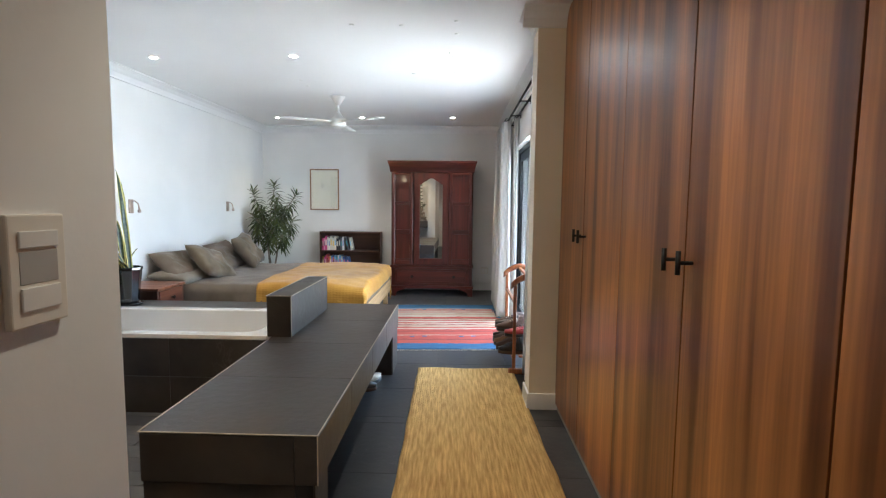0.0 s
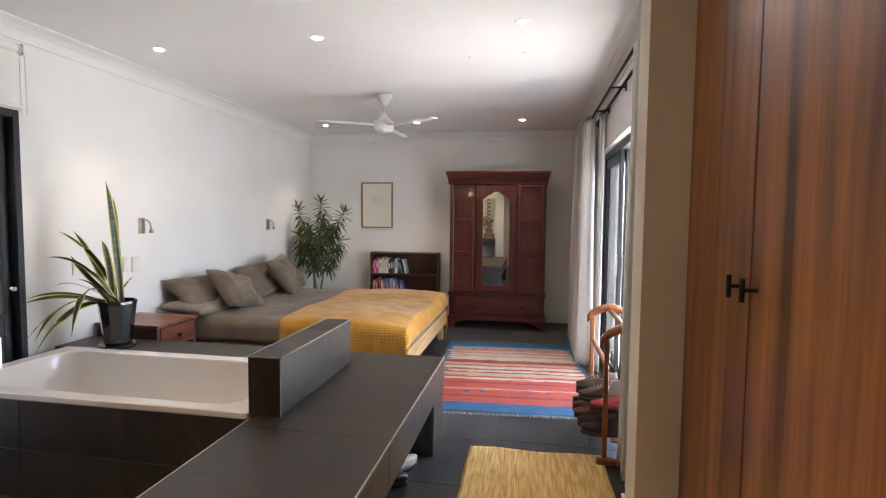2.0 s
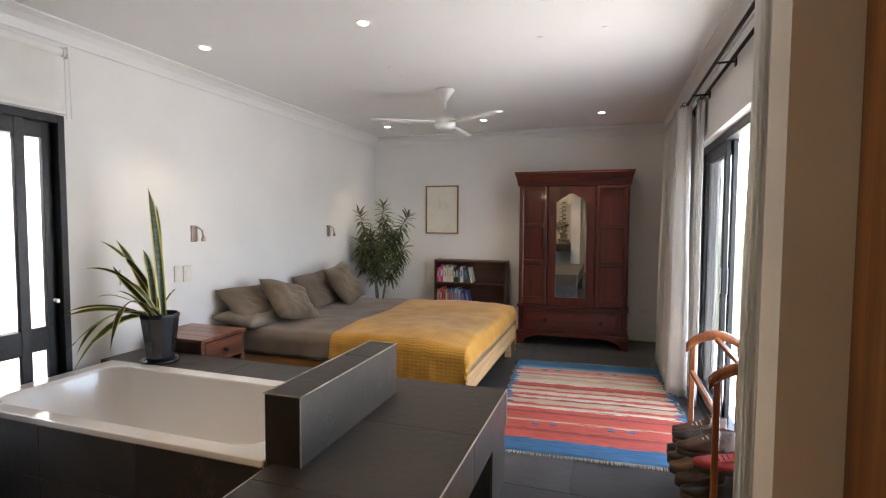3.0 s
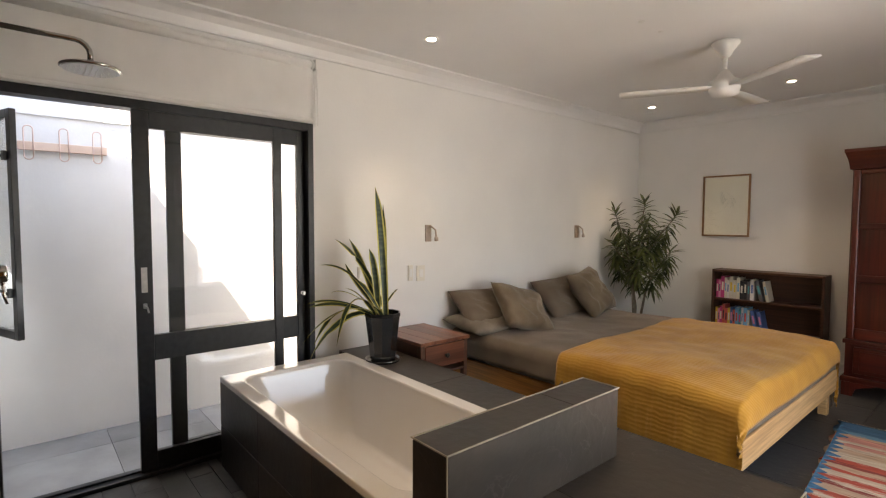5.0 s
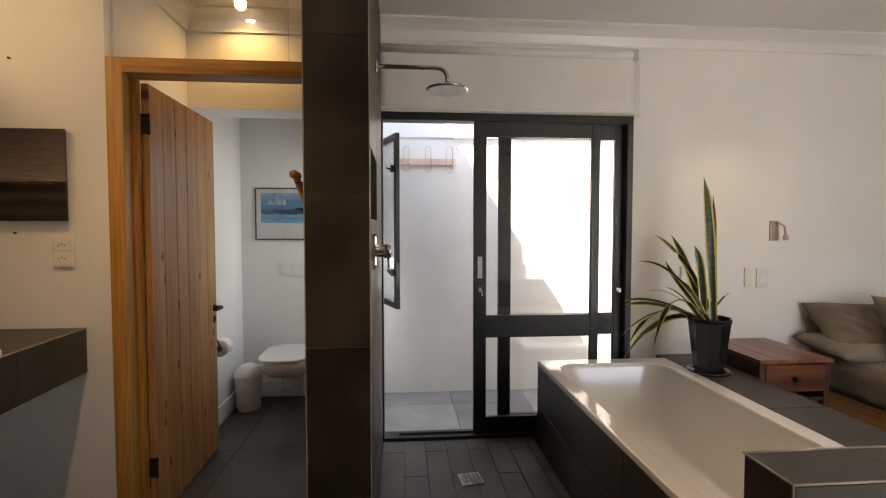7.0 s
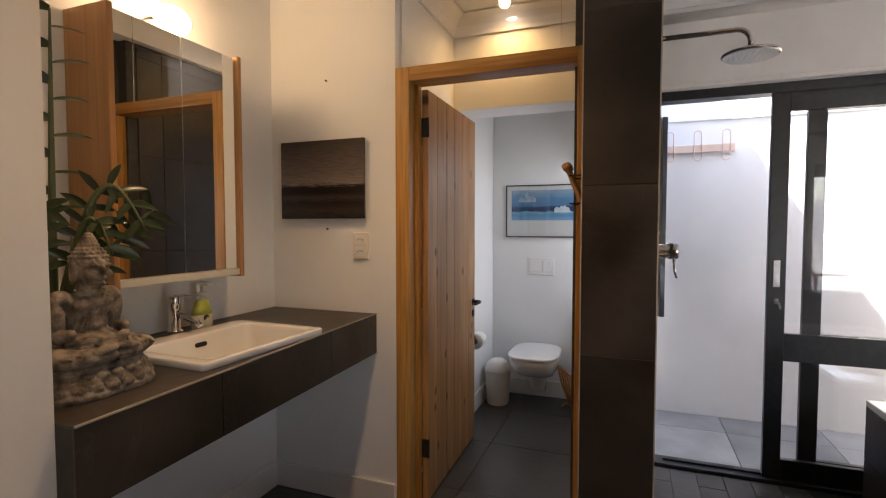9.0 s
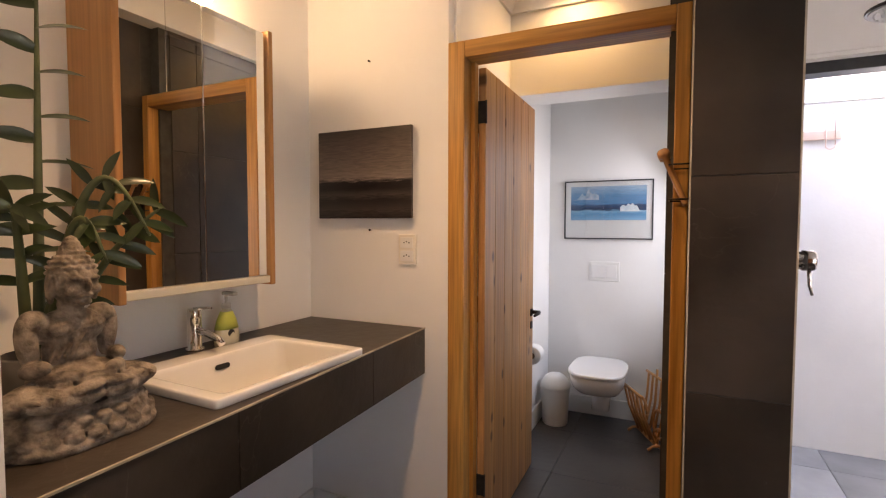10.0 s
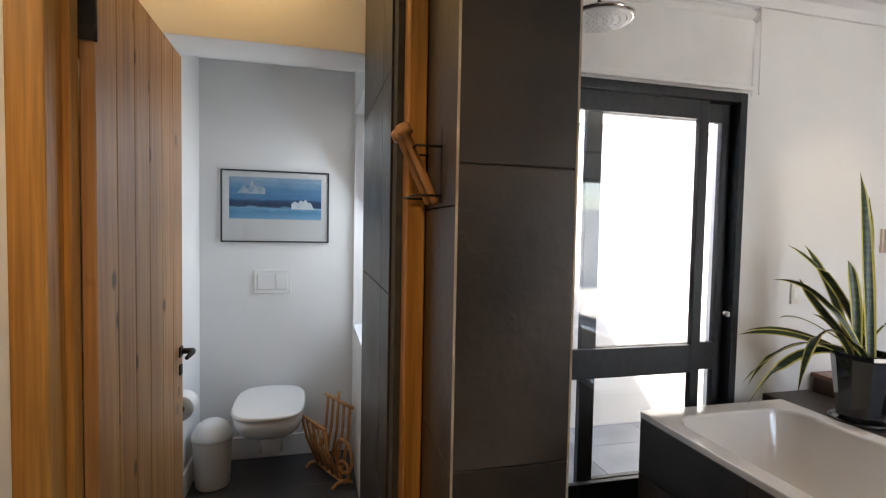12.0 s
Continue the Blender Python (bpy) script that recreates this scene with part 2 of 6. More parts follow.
def part(name, bm, material, parent=None, label="", at=None):
    me = bpy.data.meshes.new(name)
    bmesh.ops.recalc_face_normals(bm, faces=bm.faces[:])
    bm.to_mesh(me)
    bm.free()
    for m in (material if isinstance(material, (list, tuple)) else [material]):
        me.materials.append(m)
    ob = new(name, me)
    ob.parent = parent
    if at is not None:
        ob.matrix_basis = at if isinstance(at, Matrix) else Matrix.Translation(at)
    if label:
        ob["label"] = label
    return ob


def bx(name, parent, material, x0, y0, z0, x1, y1, z1, bevel=0.004, label="", at=None):
    bm = bmesh.new()
    box(bm, x0, y0, z0, x1, y1, z1, bevel)
    return part(name, bm, material, parent, label, at)


def thing(name, x, y, z, rz=0.0, label="", category="", group="", kind=""):
    ob = new(name)
    ob.matrix_basis = pose(x, y, z, 0, 0, rz)
    return tagged(ob, label, category, group, kind)


def struct(name, boxes, material, label, category, bevel=0.0):
    bm = bmesh.new()
    for b in boxes:
        box(bm, *b, bevel)
    return tagged(part(name, bm, material), label, category, kind="structure")


PIECES = {}


def piece(name, parent, w, d, h, m, material, bevel=0.002):
    """One tile or board, lying on its local x and y; alike ones share a mesh."""
    key = (name, round(w, 3), round(d, 3), round(h, 3), material.name)
    if key not in PIECES:
        bm = bmesh.new()
        box(bm, -w / 2, -d / 2, 0, w / 2, d / 2, h, bevel, 1)
        me = bpy.data.meshes.new(name)
        bm.to_mesh(me)
        bm.free()
        me.materials.append(material)
        PIECES[key] = me
    ob = new(name, PIECES[key])
    ob.parent = parent
    ob.matrix_basis = m
    return ob


def tiled(parent, origin, u, v, us, vs, material, thick=0.006, gap=0.003, name="tile"):
    """Tiles over a face: origin, its two unit directions, and the joints along each."""
    o, u, v = Vector(origin), Vector(u), Vector(v)
    n = u.cross(v)
    turn = Matrix((u, v, n)).transposed().to_4x4()
    for a0, a1 in zip(us, us[1:]):
        for b0, b1 in zip(vs, vs[1:]):
            c = o + u * (a0 + a1) / 2 + v * (b0 + b1) / 2
            piece(name, parent, a1 - a0 - gap, b1 - b0 - gap, thick, Matrix.Translation(c) @ turn, material, 0.0012)


def steps(a, b, size, start=0.0):
    """Joints from a to b: every size, counted from start."""
    out = [a]
    k = math.floor((a - start) / size) + 1
    while start + k * size < b - 0.03:
        if start + k * size > a + 0.03:
            out.append(start + k * size)
        k += 1
    return out + [b]


# ---------- the shell ----------
H = 2.655
T = 0.22
struct("floor", [(-3.0, -1.5, -0.12, 1.12, 8.4, -0.008), (-3.96, 1.1, -0.12, -3.0, 2.36, -0.008)], GROUT, "dark slate-grey tiled floor", "floor")
floor = bpy.data.objects["floor"]
struct("ceiling", [(-3.25, 0.66, H, 1.15, 8.6, H + 0.15), (-3.25, -1.6, H, 1.75, 0.66, H + 0.15)], CEIL, "smooth white painted ceiling", "ceiling")
# bed wall, with the opening for the sliding door
struct("wall_west", [(-3.0 - T, 4.06, -0.1, -3.0, 8.62, H), (-3.0 - T, 2.39, 2.10, -3.0, 4.06, H)], WALL, "white plastered wall behind the bed", "wall")
struct("wall_north", [(-3.0, 8.4, -0.1, 1.14, 8.62, H)], WALL, "white plastered wall behind the wardrobe", "wall")
struct("wall_east", [(0.92, 6.68, -0.1, 1.14, 8.4, H), (0.92, 3.60, -0.1, 1.14, 4.25, H), (0.92, 4.25, 2.10, 1.14, 6.68, H)], WALL,
       "white wall with the patio door opening", "wall")
struct("pier_wall", [(0.72, 3.60, 0, 0.918, 3.80, H)], CREAM, "cream pier beside the built-in cupboards, coloured for their warm bounce", "wall")
struct("wall_behind", [(-0.435, -1.7, -0.1, 1.75, -1.5, H)], WALL, "plain white passage end wall", "wall")
struct("wall_cupboard_back", [(1.55, -1.5, -0.1, 1.75, 3.6, H)], WALL, "plain wall behind the cupboards", "wall")
struct("partition_wall", [(-0.65, -1.7, 0, -0.435, 1.20, H)], WALL, "white painted partition wall end", "wall")
struct("vanity_wall", [(-2.07, 0.40, 0, -0.65, 0.60, H)], WALL, "white wall behind the washbasin", "wall")
struct("picture_wall", [(-2.19, 0.40, 0, -2.07, 1.305, H)], WALL, "white wall beside the toilet door", "wall")
struct("toilet_wall_south", [(-4.14, 1.07, -0.1, -2.19, 1.27, H)], WALL, "white toilet side wall", "wall")
struct("toilet_wall_west", [(-4.14, 1.27, -0.1, -3.94, 2.36, H)], WALL, "white wall behind the toilet", "wall")
struct("toilet_wall_north", [(-3.94, 2.13, -0.1, -3.88, 2.36, H), (-3.88, 2.13, -0.1, -3.06, 2.36, 0.79), (-3.88, 2.13, 2.04, -3.06, 2.36, H),
                             (-3.06, 2.13, -0.1, -2.99, 2.36, H)], WALL, "white toilet wall with a window opening", "wall")
struct("toilet_ceiling", [(-3.94, 1.27, 2.30, -3.22, 2.13, 2.42)], CEIL, "white lowered ceiling over the toilet", "ceiling")
# unseen slab; its added height places the shadow edge on the courtyard wall
struct("toilet_roof", [(-4.2, 1.0, H, -3.2, 2.40, H + 0.35)], CEIL, "flat roof slab over the toilet, raised to cast the courtyard's shadow edge", "roof")
struct("lintel", [(-3.0, 1.27, 2.09, -2.97, 2.10, H), (-3.22, 1.27, 2.09, -3.0, 2.13, 2.30)], WALL, "cream painted lintel over the toilet recess", "lintel")
struct("slab_bulkhead", [(-2.969, 2.05, 2.48, -2.19, 2.1, H), (-2.19, 2.05, 2.48, -1.80, 2.168, H)], CEIL, "white plaster band above the tiled wall", "plaster band")
# tiled slab between shower and toilet
slab = struct("shower_wall", [(-2.994, 2.106, 0, -2.37, 2.414, H), (-2.37, 2.106, 0, -2.13, 2.30, H), (-2.37, 2.30, 0, -1.87, 2.414, 1.41),
                               (-2.37, 2.30, 1.70, -1.87, 2.414, H), (-2.13, 2.176, 0, -1.87, 2.30, H), (-1.87, 2.176, 0, -1.796, 2.414, H)], GROUT,
              "dark slate-tiled wall between shower and toilet", "wall")
# cornices
bm = bmesh.new()
prof = [(0, -0.115), (0.015, -0.115), (0.017, -0.098), (0.03, -0.06), (0.06, -0.03), (0.092, -0.014), (0.10, -0.012), (0.10, 0), (0, 0)]


def cornice(bm, a, b, inward):
    a, b, inward = Vector(a), Vector(b), Vector(inward)
    loft(bm, [[p + inward * r + Vector((0, 0, h)) for r, h in prof] for p in (a, b)], smooth=False)


cornice(bm, (-3.0, 2.42, H), (-3.0, 8.4, H), (1, 0, 0))
cornice(bm, (-3.0, 8.4, H), (0.92, 8.4, H), (0, -1, 0))
cornice(bm, (0.92, 3.8, H), (0.92, 8.4, H), (-1, 0, 0))
cornice(bm, (0.72, 3.6, H), (0.72, 3.8, H), (-1, 0, 0))
cornice(bm, (0.62, 3.6, H), (0.92, 3.6, H), (0, -1, 0))
cornice(bm, (-2.97, 1.27, H), (-2.19, 1.27, H), (0, 1, 0))
cornice(bm, (-2.97, 1.27, H), (-2.97, 2.10, H), (1, 0, 0))
tagged(part("cornice", bm, CEIL), "white coved plaster cornice", "cornice", kind="structure")
# skirting
bm = bmesh.new()
for b in [(-2.998, 8.385, 0, 0.918, 8.4, 0.12), (-3.0, 4.6, 0, -2.985, 8.385, 0.12), (0.905, 6.75, 0, 0.92, 8.385, 0.12),
          (0.705, 3.585, 0, 0.92, 3.60, 0.115), (0.705, 3.60, 0, 0.72, 3.815, 0.115), (0.72, 3.80, 0, 0.92, 3.815, 0.115),
          (-2.07, 0.60, 0, -0.65, 0.615, 0.13), (-2.07, 0.615, 0, -2.055, 1.30, 0.13),
          (-3.94, 1.27, 0, -2.99, 1.285, 0.13), (-3.94, 1.285, 0, -3.925, 2.13, 0.13)]:
    box(bm, *b, 0.004)
tagged(part("baseboard", bm, TRIM), "white painted skirting board", "skirting", kind="structure")

# courtyard outside the shower, open to the sky
struct("courtyard_ground", [(-4.4, 2.36, -0.12, -3.0, 7.0, -0.03)], GROUT, "grey tiled courtyard floor", "courtyard floor")
court = bpy.data.objects["courtyard_ground"]
struct("courtyard_wall", [(-4.25, 2.3, -0.1, -4.0, 7.2, 2.75), (-4.0, 7.0, -0.1, -3.22, 7.2, 2.75)], COURT, "white plastered courtyard wall", "wall")
struct("courtyard_ledge", [(-4.0, 2.36, 2.12, -3.985, 7.0, 2.75)], COURT, "white plaster band along the courtyard wall", "wall")
# patio outside the bedroom
struct("ground", [(1.14, -60, -0.2, 80, 80, -0.06), (-80, -60, -0.2, -4.25, 80, -0.06)], mat("lawn", (0.04, 0.06, 0.02), 0.9, color2=(0.07, 0.10, 0.03), scale=3),
       "grassy garden ground", "ground")
struct("patio_paving", [(1.14, 3.0, -0.06, 6.0, 9.0, -0.03)], mat("patio_stone", (0.64, 0.62, 0.58), 0.8, color2=(0.74, 0.72, 0.67), scale=3, bump=0.2),
       "pale stone patio paving", "paving")
# unseen wall, added so that sun reaches only the patio's north end
struct("house_wing_wall", [(1.75, 1.2, -0.1, 3.9, 3.45, 3.08)], COURT, "unseen white wall added to shade the south end of the patio", "wall")
# unseen overhang, added to block direct sun at the patio door
struct("patio_roof", [(1.14, 3.2, 2.45, 1.75, 8.6, 2.55)], TRIM, "unseen white overhang added to keep direct sun out of the bedroom", "roof")
struct("garden_wall", [(6.0, 1.0, -0.1, 6.2, 11.0, 1.9)], COURT, "white garden boundary wall", "wall")

# ---------- bath, bench and dwarf wall ----------
surround = thing("bath_surround", -1.93, 3.97, 0, 0, "dark slate-tiled bath surround with a wide ledge", "bath surround")
bm = bmesh.new()
for b in [(-2.864, 3.401, 0, -2.84, 4.24, 0.505), (-2.84, 3.401, 0, -0.99, 3.425, 0.505), (-1.03, 3.425, 0, -0.99, 4.24, 0.505),
          (-2.994, 4.24, 0, -0.99, 4.544, 0.519)]:
    box(bm, b[0] + 1.93, b[1] - 3.97, b[2], b[3] + 1.93, b[4] - 3.97, b[5])
part("body", bm, GROUT, surround)


def local(parent, p):
    return Vector(p) - parent.matrix_basis.translation


tiled(surround, local(surround, (-2.870, 3.401, 0)), (1, 0, 0), (0, 0, 1), [0, 0.6, 1.2, 1.86], [0, 0.25, 0.512], SLATE)
tiled(surround, local(surround, (-2.864, 4.24, 0)), (0, -1, 0), (0, 0, 1), [0, 0.6, 0.845], [0, 0.25, 0.512], SLATE)
tiled(surround, local(surround, (-2.998, 4.24, 0.519)), (1, 0, 0), (0, 1, 0), [0, 0.4, 1.0, 1.6, 2.008], [0, 0.31], SLATE)
tiled(surround, local(surround, (-0.99, 4.544, 0)), (-1, 0, 0), (0, 0, 1), [0, 0.6, 1.2, 2.0], [0, 0.25, 0.525], SLATE)

tub = thing("bathtub", -1.95, 3.815, 0.08, 0, "glossy white built-in acrylic bathtub", "bathtub")
bm = bmesh.new()
W, D = 1.86, 0.84
rings = [rounded(W, D, 0.012, 6, 0.425), rounded(W, D, 0.012, 6, 0.450), rounded(W - 0.003, D - 0.003, 0.012, 6, 0.4545), rounded(W - 0.012, D - 0.012, 0.012, 6, 0.455), rounded(W - 0.03, D - 0.03, 0.02, 6, 0.455), rounded(W - 0.172, D - 0.137, 0.11, 6, 0.455), rounded(W - 0.186, D - 0.151, 0.12, 6, 0.455)]
for k in range(9):
    a = k / 8
    rings.append(rounded(W - 0.19 - 0.02 * math.sin(a * math.pi / 2), D - 0.155 - 0.02 * math.sin(a * math.pi / 2), 0.13, 6, 0.455 - 0.016 * (1 - math.cos(a * math.pi / 2))))
rings.append(rounded(W - 0.212, D - 0.177, 0.13, 6, 0.425))
for a, z in ((0.15, 0.36), (0.4, 0.25), (0.7, 0.13), (0.88, 0.07), (1.0, 0.045)):
    rings.append(rounded(W - 0.22 - 0.42 * a * a, D - 0.18 - 0.20 * a, 0.13, 6, z, 0.02))
rings.append(rounded(W - 0.9, D - 0.5, 0.1, 6, 0.04, 0.02))
loft(bm, rings, caps=False)
bm.verts.ensure_lookup_table()
bm.faces.new(bm.verts[-28:])
part("tub_shell", bm, ACRYLIC, tub)
bm = bmesh.new()
turned(bm, [(0.03, 0), (0.03, 0.006), (0.022, 0.01), (0.012, 0.012)], (0, 0, 0.042), 24)
part("drain_plug", bm, CHROME, tub, "chrome drain plug")
bm = bmesh.new()
turned(bm, [(0.034, 0), (0.034, 0.012), (0.02, 0.018)], (0.0, 0.335, 0.33), 24, "y")
part("overflow", bm, CHROME, tub, "chrome overflow cap")

bench = thing("bench", -0.645, 3.3, 0, 0, "long dark slate-tiled bench with pale edge trim", "bench")
BX0, BX1, BY0, BY1, BT = -0.99, -0.30, 2.05, 4.55, 0.525
bm = bmesh.new()
for b in [(BX0 + 0.006, BY0 + 0.006, 0.325, BX1 - 0.006, BY1 - 0.006, BT - 0.006), (BX0 + 0.004, 2.066, 0, BX1 - 0.02, 2.24, 0.325),
          (BX0 + 0.03, 4.22, 0, BX1 - 0.01, BY1 - 0.02, 0.325), (BX0 + 0.02, 2.24, 0, BX0 + 0.06, 4.22, 0.325)]:
    box(bm, *(Vector(b[:3]) - bench.location), *(Vector(b[3:]) - bench.location))
part("body", bm, GROUT, bench)
tiled(bench, local(bench, (BX0, BY0, BT - 0.006)), (1, 0, 0), (0, 1, 0), [0.003, 0.687], [0.003, 0.62, 1.24, 1.86, 2.497], SLATE, 0.006, 0.0018)
tiled(bench, local(bench, (BX0, BY0 + 0.006, 0.325)), (1, 0, 0), (0, 0, 1), [0.004, 0.60, 0.686], [0, 0.192], SLATE)
tiled(bench, local(bench, (BX1 - 0.006, BY0, 0.325)), (0, 1, 0), (0, 0, 1), [0.004, 0.6, 1.2, 1.8, 2.496], [0, 0.192], SLATE)
tiled(bench, local(bench, (BX0 + 0.006, 3.39, 0.325)), (0, -1, 0), (0, 0, 1), [0.004, 0.6, 1.336], [0, 0.192], SLATE)
tiled(bench, local(bench, (BX1, BY1 - 0.006, 0)), (-1, 0, 0), (0, 0, 1), [0.004, 0.6, 0.686], [0.325, 0.517], SLATE)
tiled(bench, local(bench, (BX0 + 0.004, 2.066, 0)), (1, 0, 0), (0, 0, 1), [0, 0.596, 0.666], [0, 0.322], SLATE)
tiled(bench, local(bench, (BX1 - 0.02, 2.06, 0)), (0, 1, 0), (0, 0, 1), [0, 0.18], [0, 0.322], SLATE)
tiled(bench, local(bench, (BX1 - 0.01, 4.22, 0)), (0, 1, 0), (0, 0, 1), [0, 0.31], [0, 0.322], SLATE)
tiled(bench, local(bench, (BX0 + 0.03, 4.22, 0)), (1, 0, 0), (0, 0, 1), [0, 0.65], [0, 0.322], SLATE)


def edges(parent, segs, t=0.0045):
    """Thin pale trim along tile edges."""
    for a, b in segs:
        a, b = local(parent, a), local(parent, b)
        lo = Vector([min(p, q) - t / 2 for p, q in zip(a, b)])
        hi = Vector([max(p, q) + t / 2 for p, q in zip(a, b)])
        bx("edge_trim", parent, EDGE, *lo, *hi, 0.001)


edges(bench, [((BX0, BY0, BT), (BX1, BY0, BT)), ((BX1, BY0, BT), (BX1, BY1, BT)), ((BX0, BY0, BT), (BX0, 3.38, BT)), ((BX1, BY0, 0.33), (BX1, BY0, BT)),
              ((BX1, BY1, 0.33), (BX1, BY1, BT))])

dwarf = thing("dwarf_wall", -0.94, 3.855, BT, 0, "low dark slate-tiled wall between bathtub and bench", "low wall")
bm = bmesh.new()
box(bm, -0.076, -0.439, 0.001, 0.076, 0.439, 0.266)
part("body", bm, GROUT, dwarf)
tiled(dwarf, (-0.082, -0.445, 0.266), (1, 0, 0), (0, 1, 0), [0.003, 0.161], [0.003, 0.6, 0.887], SLATE)
tiled(dwarf, (-0.082, -0.439, 0), (1, 0, 0), (0, 0, 1), [0.004, 0.160], [0, 0.268], SLATE)
tiled(dwarf, (0.076, -0.445, 0), (0, 1, 0), (0, 0, 1), [0.004, 0.886], [0, 0.268], SLATE)
tiled(dwarf, (-0.076, 0.445, 0), (0, -1, 0), (0, 0, 1), [0.004, 0.29, 0.886], [0, 0.268], SLATE)
tiled(dwarf, (0.082, 0.439, 0), (-1, 0, 0), (0, 0, 1), [0.004, 0.160], [0, 0.268], SLATE)
P = Vector((-0.94, 3.855, BT))
edges(dwarf, [(P + Vector(a), P + Vector(b)) for a, b in
              [((-0.082, -0.445, 0.272), (0.082, -0.445, 0.272)), ((0.082, -0.445, 0.272), (0.082, 0.445, 0.272)),
               ((-0.082, -0.445, 0.272), (-0.082, 0.445, 0.272)), ((-0.082, 0.445, 0.272), (0.082, 0.445, 0.272)), ((0.082, -0.445, 0.003), (0.082, -0.445, 0.272))]])

# ---------- sliding door to the courtyard ----------
door1 = thing("door_1", -3.0, 3.225, 0, 0, "black aluminium sliding door standing half open", "door", kind="structure")
bm = bmesh.new()
for b in [(-0.10, -0.835, 0, 0.004, -0.795, 2.10), (-0.10, 0.795, 0, 0.004, 0.835, 2.10), (-0.10, -0.795, 2.05, 0.004, 0.795, 2.10), (-0.10, -0.795, -0.02, 0.012, 0.795, 0.022),
          (-0.045, -0.70, 0.022, -0.035, 0.795, 0.034)]:
    box(bm, *b, 0.003)
part("door_frame", bm, BLACK, door1)


def leaf(x, y0, y1, lock):
    lf = new("sliding_leaf")
    lf.parent = door1
    lf.matrix_basis = Matrix.Translation((x, y0 - 3.225, 0.025))
    w = y1 - y0
    for n, b in (("stile", (0, 0, 0, 0.035, 0.082, 2.03)), ("stile", (0, w - 0.055, 0, 0.035, w, 2.03)), ("rail", (0, 0.082, 1.93, 0.035, w - 0.055, 2.03)),
                 ("rail", (0, 0.082, 0.63, 0.035, w - 0.055, 0.775)), ("rail", (0, 0.082, 0, 0.035, w - 0.055, 0.105))):
        bx(n, lf, BLACK, *b, 0.003)
    for z0, z1 in ((0.10, 0.635), (0.77, 1.935)):
        p = bx("pane", lf, PANE, 0.012, 0.078, z0, 0.018, w - 0.051, z1, 0)
        p.visible_shadow = False
    if lock:
        bm = bmesh.new()
        box(bm, 0.035, 0.025, 1.02, 0.039, 0.055, 1.16, 0.001)
        box(bm, 0.035, 0.03, 0.93, 0.05, 0.05, 0.96, 0.004)
        tube(bm, [(0.045, 0.04, 0.945), (0.075, 0.045, 0.94), (0.08, 0.05, 0.91)], 0.005, 8)
        part("lock", bm, STEEL, lf, "steel key lock")
    return lf


leaf(-0.05 + 0.0, 3.01, 3.845, True)
leaf(-0.092, 3.18, 4.02, False)
bm = bmesh.new()
turned(bm, [(0.012, 0), (0.012, 0.02), (0.006, 0.026)], (0.004, 0.745, 0.965), 12, "x")
box(bm, 0.02, 0.735, 0.95, 0.032, 0.755, 0.975, 0.003)
part("latch", bm, STEEL, door1, "small steel latch")

blind = thing("roller_blind", -2.955, 3.225, 2.10, 0, "white fabric roller blind, rolled up above the door", "blind")
bm = bmesh.new()
grid(bm, 30, 12, lambda u, v: Vector((0.012 * math.sin(u * 17) * (1 - v) * 0.6 + 0.006 * math.sin(u * 41 + v * 5) * (1 - v), -0.815 + 1.63 * u, 0.01 + 0.36 * v)), thick=0.002)
part("fabric", bm, BLIND, blind)
bm = bmesh.new()
tube(bm, [(-0.005, -0.82, 0.375), (-0.005, 0.82, 0.375)], 0.026, 20)
part("roller", bm, BLIND, blind)
bx("bottom_bar", blind, BLIND, -0.008, -0.815, 0.0, 0.012, 0.815, 0.022, 0.005)
bm = bmesh.new()
box(bm, -0.04, 0.82, 0.34, 0.03, 0.832, 0.41, 0.004)
turned(bm, [(0.03, 0), (0.03, 0.012), (0.012, 0.018)], (-0.005, 0.80, 0.375), 20, "y")
part("bracket", bm, WHITE, blind)
bm = bmesh.new()
for dx in (-0.026, 0.014):
    tube(bm, [(dx, 0.838, 0.375), (dx, 0.842, 0.0), (dx, 0.842, -0.02 + 0.0)], 0.0028, 6)
part("chain", bm, WHITE, blind)

# ---------- shower ----------
shower = thing("rain_shower", -2.30, 2.42, 2.153, 0, "chrome rain shower head on a bent arm", "shower head")
bm = bmesh.new()
turned(bm, [(0.028, 0), (0.028, 0.006), (0.016, 0.012)], (0, 0, 0), 20, "y")
pts = [(0, 0, 0), (0, 0.30, 0)] + [(0, 0.30 + 0.05 * math.sin(a), -0.05 + 0.05 * math.cos(a)) for a in (0.4, 0.8, 1.2, 1.57)] + [(0, 0.35, -0.075)]
tube(bm, pts, 0.0105, 14)
part("arm", bm, CHROME, shower)
bm = bmesh.new()
turned(bm, [(0.012, 0.0), (0.018, -0.012), (0.02, -0.02), (0.098, -0.026), (0.105, -0.031), (0.105, -0.036), (0.10, -0.04)], (0, 0.35, -0.07), 40)
part("head", bm, CHROME, shower)
bm = bmesh.new()
turned(bm, [(0.096, 0), (0.096, -0.003)], (0, 0.35, -0.11), 40)
for r, k in ((0.02, 6), (0.04, 12), (0.06, 18), (0.08, 24)):
    for i in range(k):
        a = 2 * math.pi * i / k
        turned(bm, [(0.0028, 0), (0.002, -0.004)], (r * math.cos(a), 0.35 + r * math.sin(a), -0.113), 6)
part("spray_plate", bm, WHITE, shower, "pale plate with rubber nozzles")

